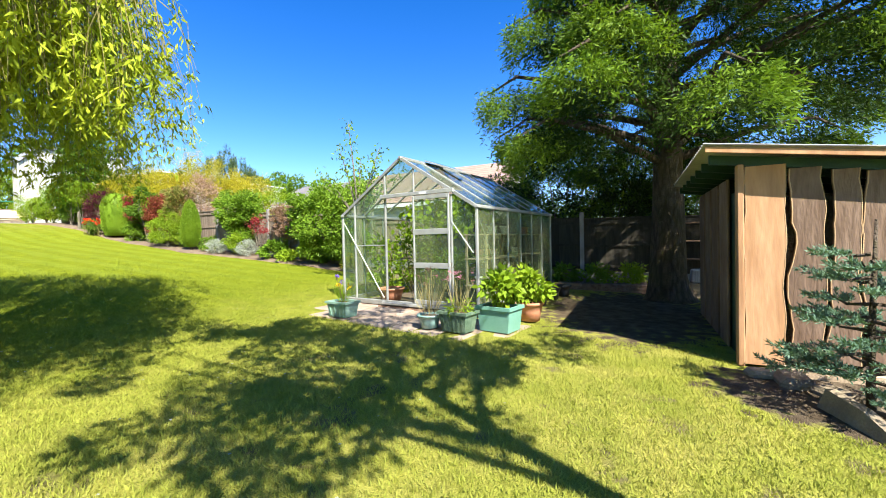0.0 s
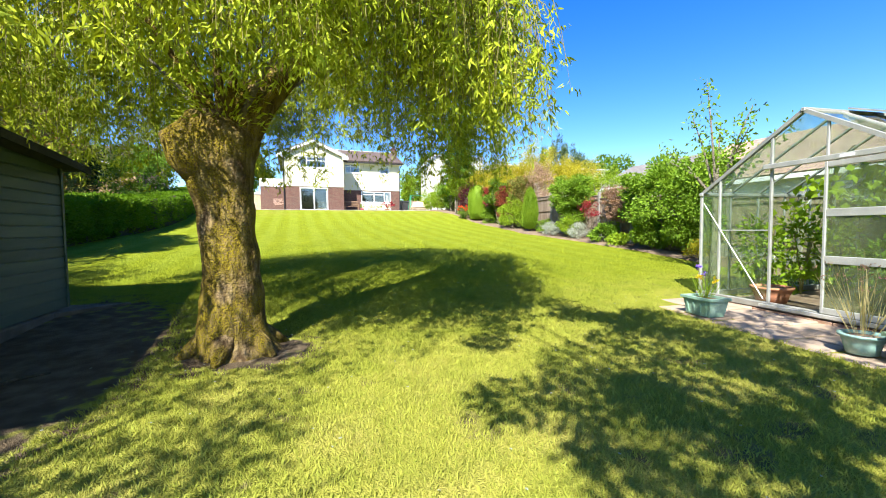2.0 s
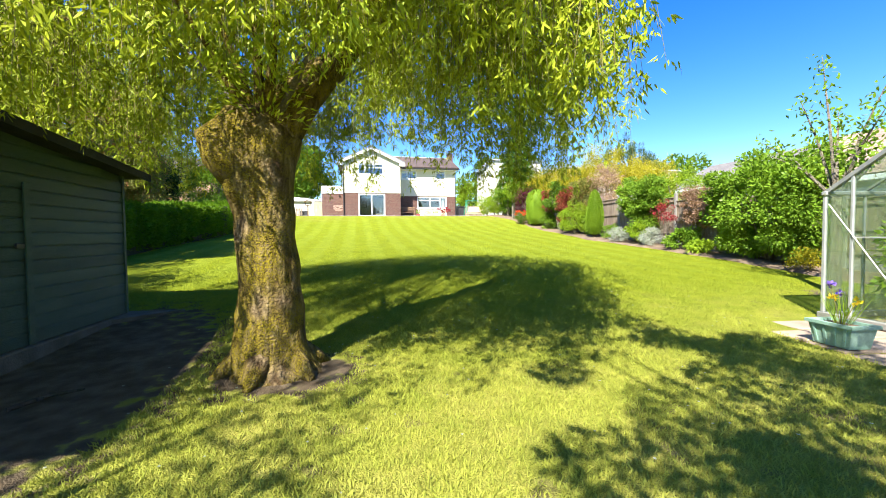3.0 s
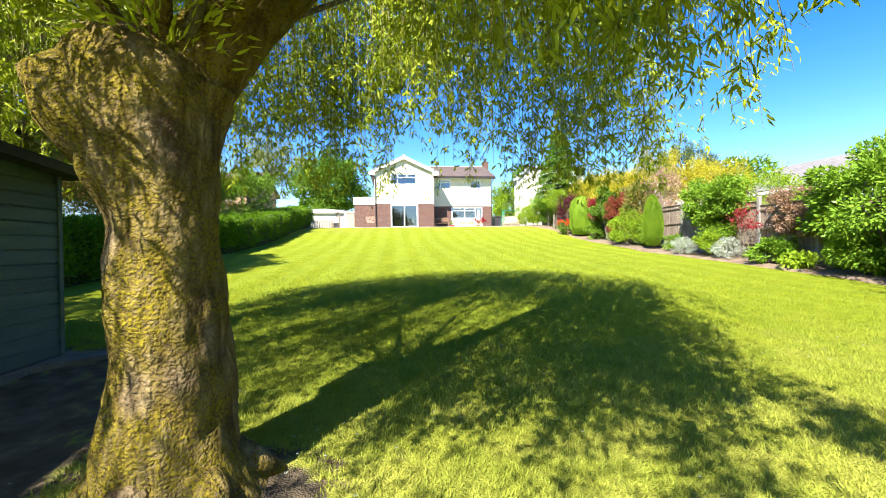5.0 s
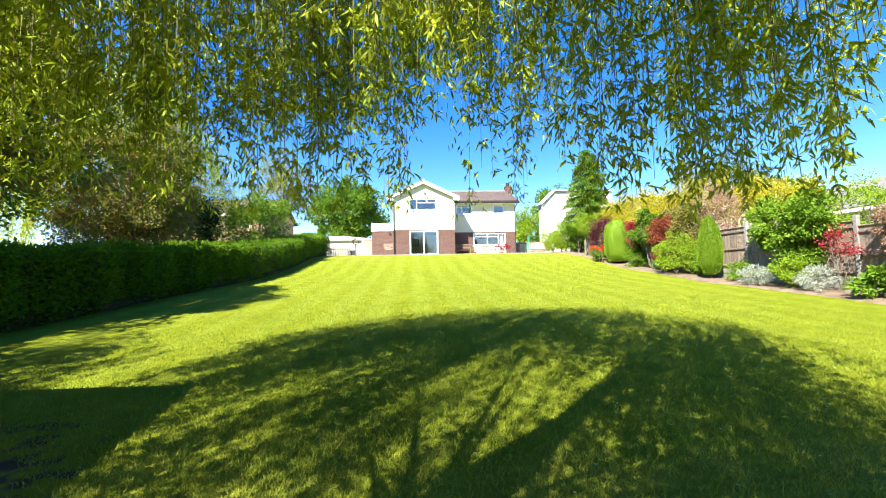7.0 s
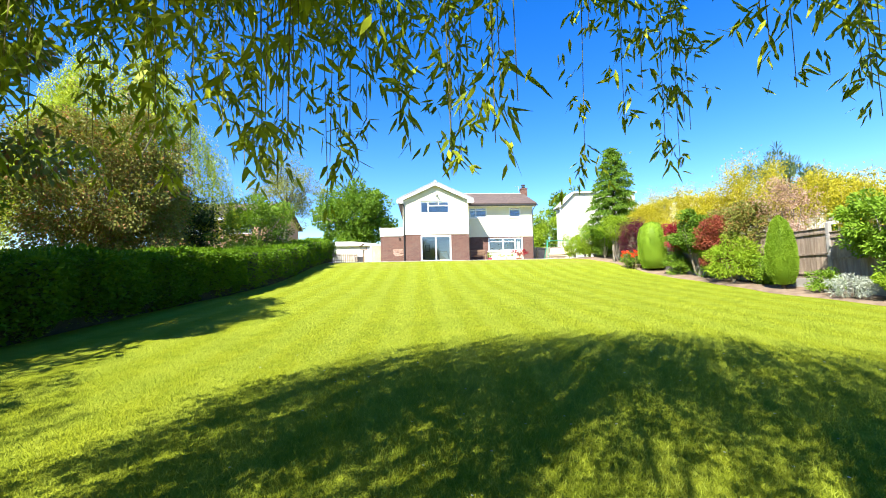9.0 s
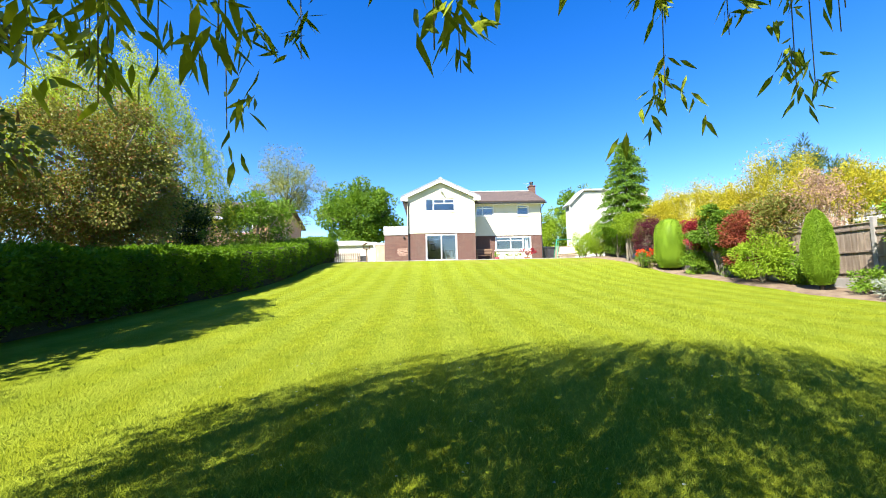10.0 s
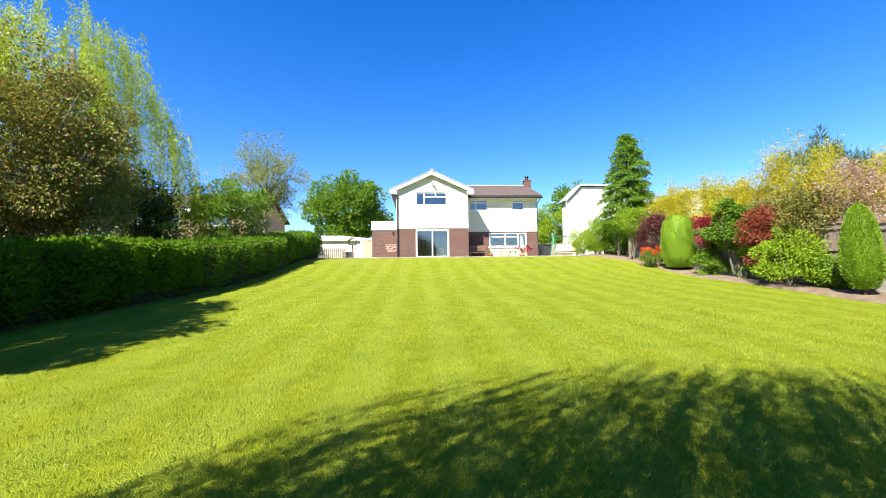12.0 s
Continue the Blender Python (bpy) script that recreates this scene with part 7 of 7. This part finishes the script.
def blue_spruce():
    t = thing("blue_spruce", "low layered blue spruce before the plank shed", "shrub")
    x, y = 4.62, -1.55
    zb = gz(y)
    part("trunk", Geo().tube([(x, y, zb - 0.05), (x, y, zb + 0.5), (x + 0.05, y - 0.05, zb + 1.5)], [0.03, 0.025, 0.01], 8, lumpy=0.1), DARK_BARK, t, "", True)
    P, D = [], []
    for i in range(30):
        z = zb + 0.22 + 1.0 * (i / 30) ** 1.2 + rng.uniform(-0.08, 0.08)
        az = i * 2.4 + 0.6
        r = (0.70 - 0.016 * i) * rng.uniform(0.7, 1.1)
        d = np.array([math.cos(az), math.sin(az), 0])
        e = np.array([x, y, z]) + d * r + np.array([0, 0, 0.06])
        part("branch", Geo().tube([(x, y, z), tuple(np.array([x, y, z]) + d * r * 0.5 + np.array([0, 0, -0.02])), tuple(e)], [0.016, 0.011, 0.004], 5), DARK_BARK, t)
        lat = np.cross(d, ZUP)
        for tw in range(9):
            u = 0.42 + 0.58 * tw / 8
            sd = (-1) ** tw
            a = np.array([x, y, z]) + d * r * u
            b = a + lat * sd * rng.uniform(0.05, 0.2) + d * 0.10 + np.array([0, 0, rng.uniform(0, 0.07)])
            k = 64
            w = rng.random((k, 1))
            P.append(a + (b - a) * w)
            D.append(rng.normal(size=(k, 3)) * 0.8 + unit(b - a) + np.array([0, 0, 0.4]))
    leaves("needles", np.concatenate(P), np.concatenate(D), 0.046, 0.010, L_SPRUCE, t)


blue_spruce()

# ---- back corner behind the fir ----
rb = thing("raised_bed", "low brick-edged raised bed along the back fence", "flower bed", kind="structure")
bm_ = Geo().box(0, 0.1, 0, 0.215, 0, 0.068, 0.008).mesh("brick", OLD_BRICK)
for row in range(3):
    for i in range(32):
        ob = new("brick", bm_)
        ob.parent = rb
        ob.matrix_basis = pose(11.2, -3.2 + i * 0.228 + (row % 2) * 0.11, gz(0) - 0.02 + row * 0.075, 0, 0, rng.uniform(-1.5, 1.5))
part("bed_soil", Geo().box(11.31, 12.38, -3.2, 4.1, gz(0) - 0.1, gz(0) + 0.19), SOIL, rb)
for x, y, r, mt in ((11.8, 1.9, 0.3, L_GREEN), (11.7, 1.0, 0.28, L_LAUREL), (11.75, 0.2, 0.3, L_LIME), (11.8, 2.9, 0.3, L_GREEN)):
    plant("border_plant", "leafy low plant in the raised bed", (x, y, gz(0) + 0.4), (r, r * 1.2, 0.24), 500, 18, 0.12, 0.12, 0.055, mt, 0.2, 5, (x, y, gz(0) + 0.18), "plant")
bx = thing("storage_box", "grey ribbed plastic box on low bricks", "box")
part("body", Geo().box(10.85, 11.1, -1.5, -1.02, gz(0) + 0.32, gz(0) + 0.62, 0.03), GREY_PLASTIC, bx)
for i in range(11):
    part("rib", Geo().box(10.835, 10.849, -1.48 + i * 0.042, -1.46 + i * 0.042, gz(0) + 0.35, gz(0) + 0.58), GREY_PLASTIC, bx)
wl = thing("brick_stack", "low stack of old yellowish bricks", "bricks")
for row in range(4):
    for i in range(4):
        part("brick", Geo().box(10.82, 11.05, -1.68 + i * 0.225 + (row % 2) * 0.05, -1.465 + i * 0.225 + (row % 2) * 0.05, gz(0) - 0.02 + row * 0.083, gz(0) + 0.06 + row * 0.083, 0.008), STONE, wl)
rk = thing("log_rack", "dark timber rack against the back fence", "rack")
for y in (-2.2, -1.5, -0.9):
    part("upright", Geo().box(11.9, 11.97, y - 0.03, y + 0.03, gz(0) + 0.19, 1.75, 0.006), BENCH_WOOD, rk)
for z in (0.5, 0.95, 1.4):
    part("shelf", Geo().box(11.85, 12.25, -2.3, -0.85, z, z + 0.03, 0.005), BENCH_WOOD, rk)


# ---- green timber shed ----
def green_shed():
    s = thing("green_shed", "dark green shiplap shed with a felt roof", "shed")
    X, Ya, Yb = -2.78, 2.3, 7.80
    zb = 0.06
    rz = lambda y: 2.09 + (7.8 - y) * 0.075
    part("base_slab", Geo().box(-5.6, -2.70, 2.0, 7.98, -0.35, 0.055, 0.015).prism([(-2.7, 7.3, -0.2), (-2.7, 7.95, -0.2), (-2.05, 7.92, -0.2)], (0, 0, 0.25)), DIRTY_CONCRETE, s, "earth-stained concrete base slab")
    hgt = 0.145
    n = 18
    for i in range(n):
        z = zb + 0.004 + i * hgt
        y0 = Ya
        zt = z + hgt - 0.008
        yl = Yb
        if zt > rz(Yb) - 0.04:
            yl = min(Yb, 7.8 - (zt - 2.05) / 0.075)
        if yl - y0 < 0.3:
            continue
        g = Geo().prism([(X, y0, z), (X + 0.018, y0, z), (X + 0.014, y0, zt - 0.02), (X + 0.003, y0, zt), (X, y0, zt)], (0, yl - y0, 0))
        part("board", g, GREEN_BOARD, s)
        if zt < rz(Yb):
            g = Geo().prism([(-5.4, Yb, z), (-5.4, Yb + 0.018, z), (-5.4, Yb + 0.014, zt - 0.02), (-5.4, Yb + 0.003, zt), (-5.4, Yb, zt)], (2.62 - 0.02, 0, 0))
            part("end_board", g, GREEN_BOARD, s)
    part("inner_wall", Geo().prism([(X - 0.05, Ya, zb), (X - 0.05, Yb - 0.01, zb), (X - 0.05, Yb - 0.01, rz(Yb) - 0.05), (X - 0.05, Ya, rz(Ya) - 0.05)], (0.045, 0, 0)), GREEN_BOARD, s)
    part("end_wall", Geo().box(-5.4, X - 0.055, Yb - 0.06, Yb - 0.006, zb, rz(Yb) - 0.05), GREEN_BOARD, s)
    part("back_wall", Geo().prism([(-5.4, Ya, zb), (-5.4, Yb - 0.07, zb), (-5.4, Yb - 0.07, rz(Yb) - 0.05), (-5.4, Ya, rz(Ya) - 0.05)], (0.05, 0, 0)), GREEN_BOARD, s)
    part("near_wall", Geo().box(-5.34, X - 0.055, Ya, Ya + 0.05, zb, rz(Ya) - 0.06), GREEN_BOARD, s)
    part("corner_trim", Geo().box(X - 0.01, X + 0.03, Yb - 0.03, Yb + 0.028, zb, rz(Yb) - 0.06, 0.005), GREEN_BOARD, s)
    part("door_trim", Geo().box(X + 0.02, X + 0.04, 6.02, 6.1, zb, 1.72, 0.005), GREEN_BOARD, s)
    part("hasp", Geo().box(X + 0.02, X + 0.045, 5.9, 6.0, 1.05, 1.10, 0.004), DARK_PLASTIC, s)
    part("roof", Geo().prism([(-5.65, 8.02, rz(8.02) - 0.06), (-5.65, 8.02, rz(8.02)), (-5.65, 2.0, rz(2.0)), (-5.65, 2.0, rz(2.0) - 0.06)], (3.13, 0, 0)), ROOF_FELT, s, "black felt roof")
    part("roof_edge", Geo().prism([(-2.52, 8.03, rz(8.03) - 0.09), (-2.52, 8.03, rz(8.03) + 0.012), (-2.52, 2.0, rz(2.0) + 0.012), (-2.52, 2.0, rz(2.0) - 0.09)], (0.025, 0, 0)), ROOF_FELT, s)


green_shed()
stk = thing("stick", "dark fallen branch on bare earth", "stick")
part("branch", Geo().tube([(-2.05, 4.75, gz(4.75) + 0.02), (-1.9, 4.95, gz(4.95) + 0.03), (-1.72, 5.05, gz(5.05) + 0.02)], [0.02, 0.024, 0.012], 7, lumpy=0.3), DARK_BARK, stk)

# ---- grass blades over the near lawn ----
def grass():
    n = 1100000
    x = rng.uniform(-4, 11.5, n)
    y = rng.uniform(-3, 18, n)
    w = 1.0 / (1 + ((np.abs(x - 1.8)) / 4.0) ** 2) * np.where(y > 9, np.exp(-(y - 9) / 5), 1) * np.clip((18 - y) / 7, 0, 1) * np.clip((11.5 - x) / 4, 0, 1) * np.clip((y + 3) / 2, 0, 1)
    k = rng.random(n) < w
    x, y = x[k], y[k]
    bare = (((x + 2.3) / 1.25) ** 2 + ((y - 5.2) / 2.9) ** 2 < 1) | (((x + 0.15) / 0.6) ** 2 + ((y - 5.1) / 0.5) ** 2 < 1) | (((x - 8.6) / 2.5) ** 2 + ((y - 0.2) / 1.4) ** 2 < 1) | (((x - 4.9) / 0.9) ** 2 + ((y + 1.6) / 1.1) ** 2 < 1)
    gx, gy = x - 6.7, y - 2.46
    c, s = math.cos(radians(7.5)), math.sin(radians(7.5))
    lx, ly = gx * c - gy * s, gx * s + gy * c
    bare |= (lx > -1.35) & (ly > -0.9) & (ly < 3.4) & (lx < 3.9)
    bare |= (x < -2.3) & (y > 2) & (y < 8)
    bare |= (x > 5.5) & (y < -0.9)
    x, y = x[~bare], y[~bare]
    P = np.stack([x, y, ground_z(y) - 0.004 + 0.012 * np.sin(x * 1.3 + 0.5 * np.sin(y)) * np.sin(y * 0.9)], -1)
    D = np.stack([rng.normal(0, 0.55, len(x)), rng.normal(0, 0.55, len(x)), np.ones(len(x))], -1)
    tagged(leaves("grass", P, D, 0.042, 0.0075, GRASS, None), "short mown grass blades", "grass", kind="stuff")


grass()
n_ = 260
dx_, dy_ = rng.uniform(-1.5, 6.5, n_), rng.uniform(1.0, 13, n_)
dp_ = np.repeat(np.stack([dx_, dy_, ground_z(dy_) + 0.035], -1), 6, 0)
daisies = leaves("daisies", dp_, np.stack([np.cos(np.arange(n_ * 6) * 1.047), np.sin(np.arange(n_ * 6) * 1.047), np.full(n_ * 6, 0.3)], -1), 0.012, 0.008, L_SILVER, None)
tagged(daisies, "scattered tiny white daisies in grass", "flowers", kind="stuff")
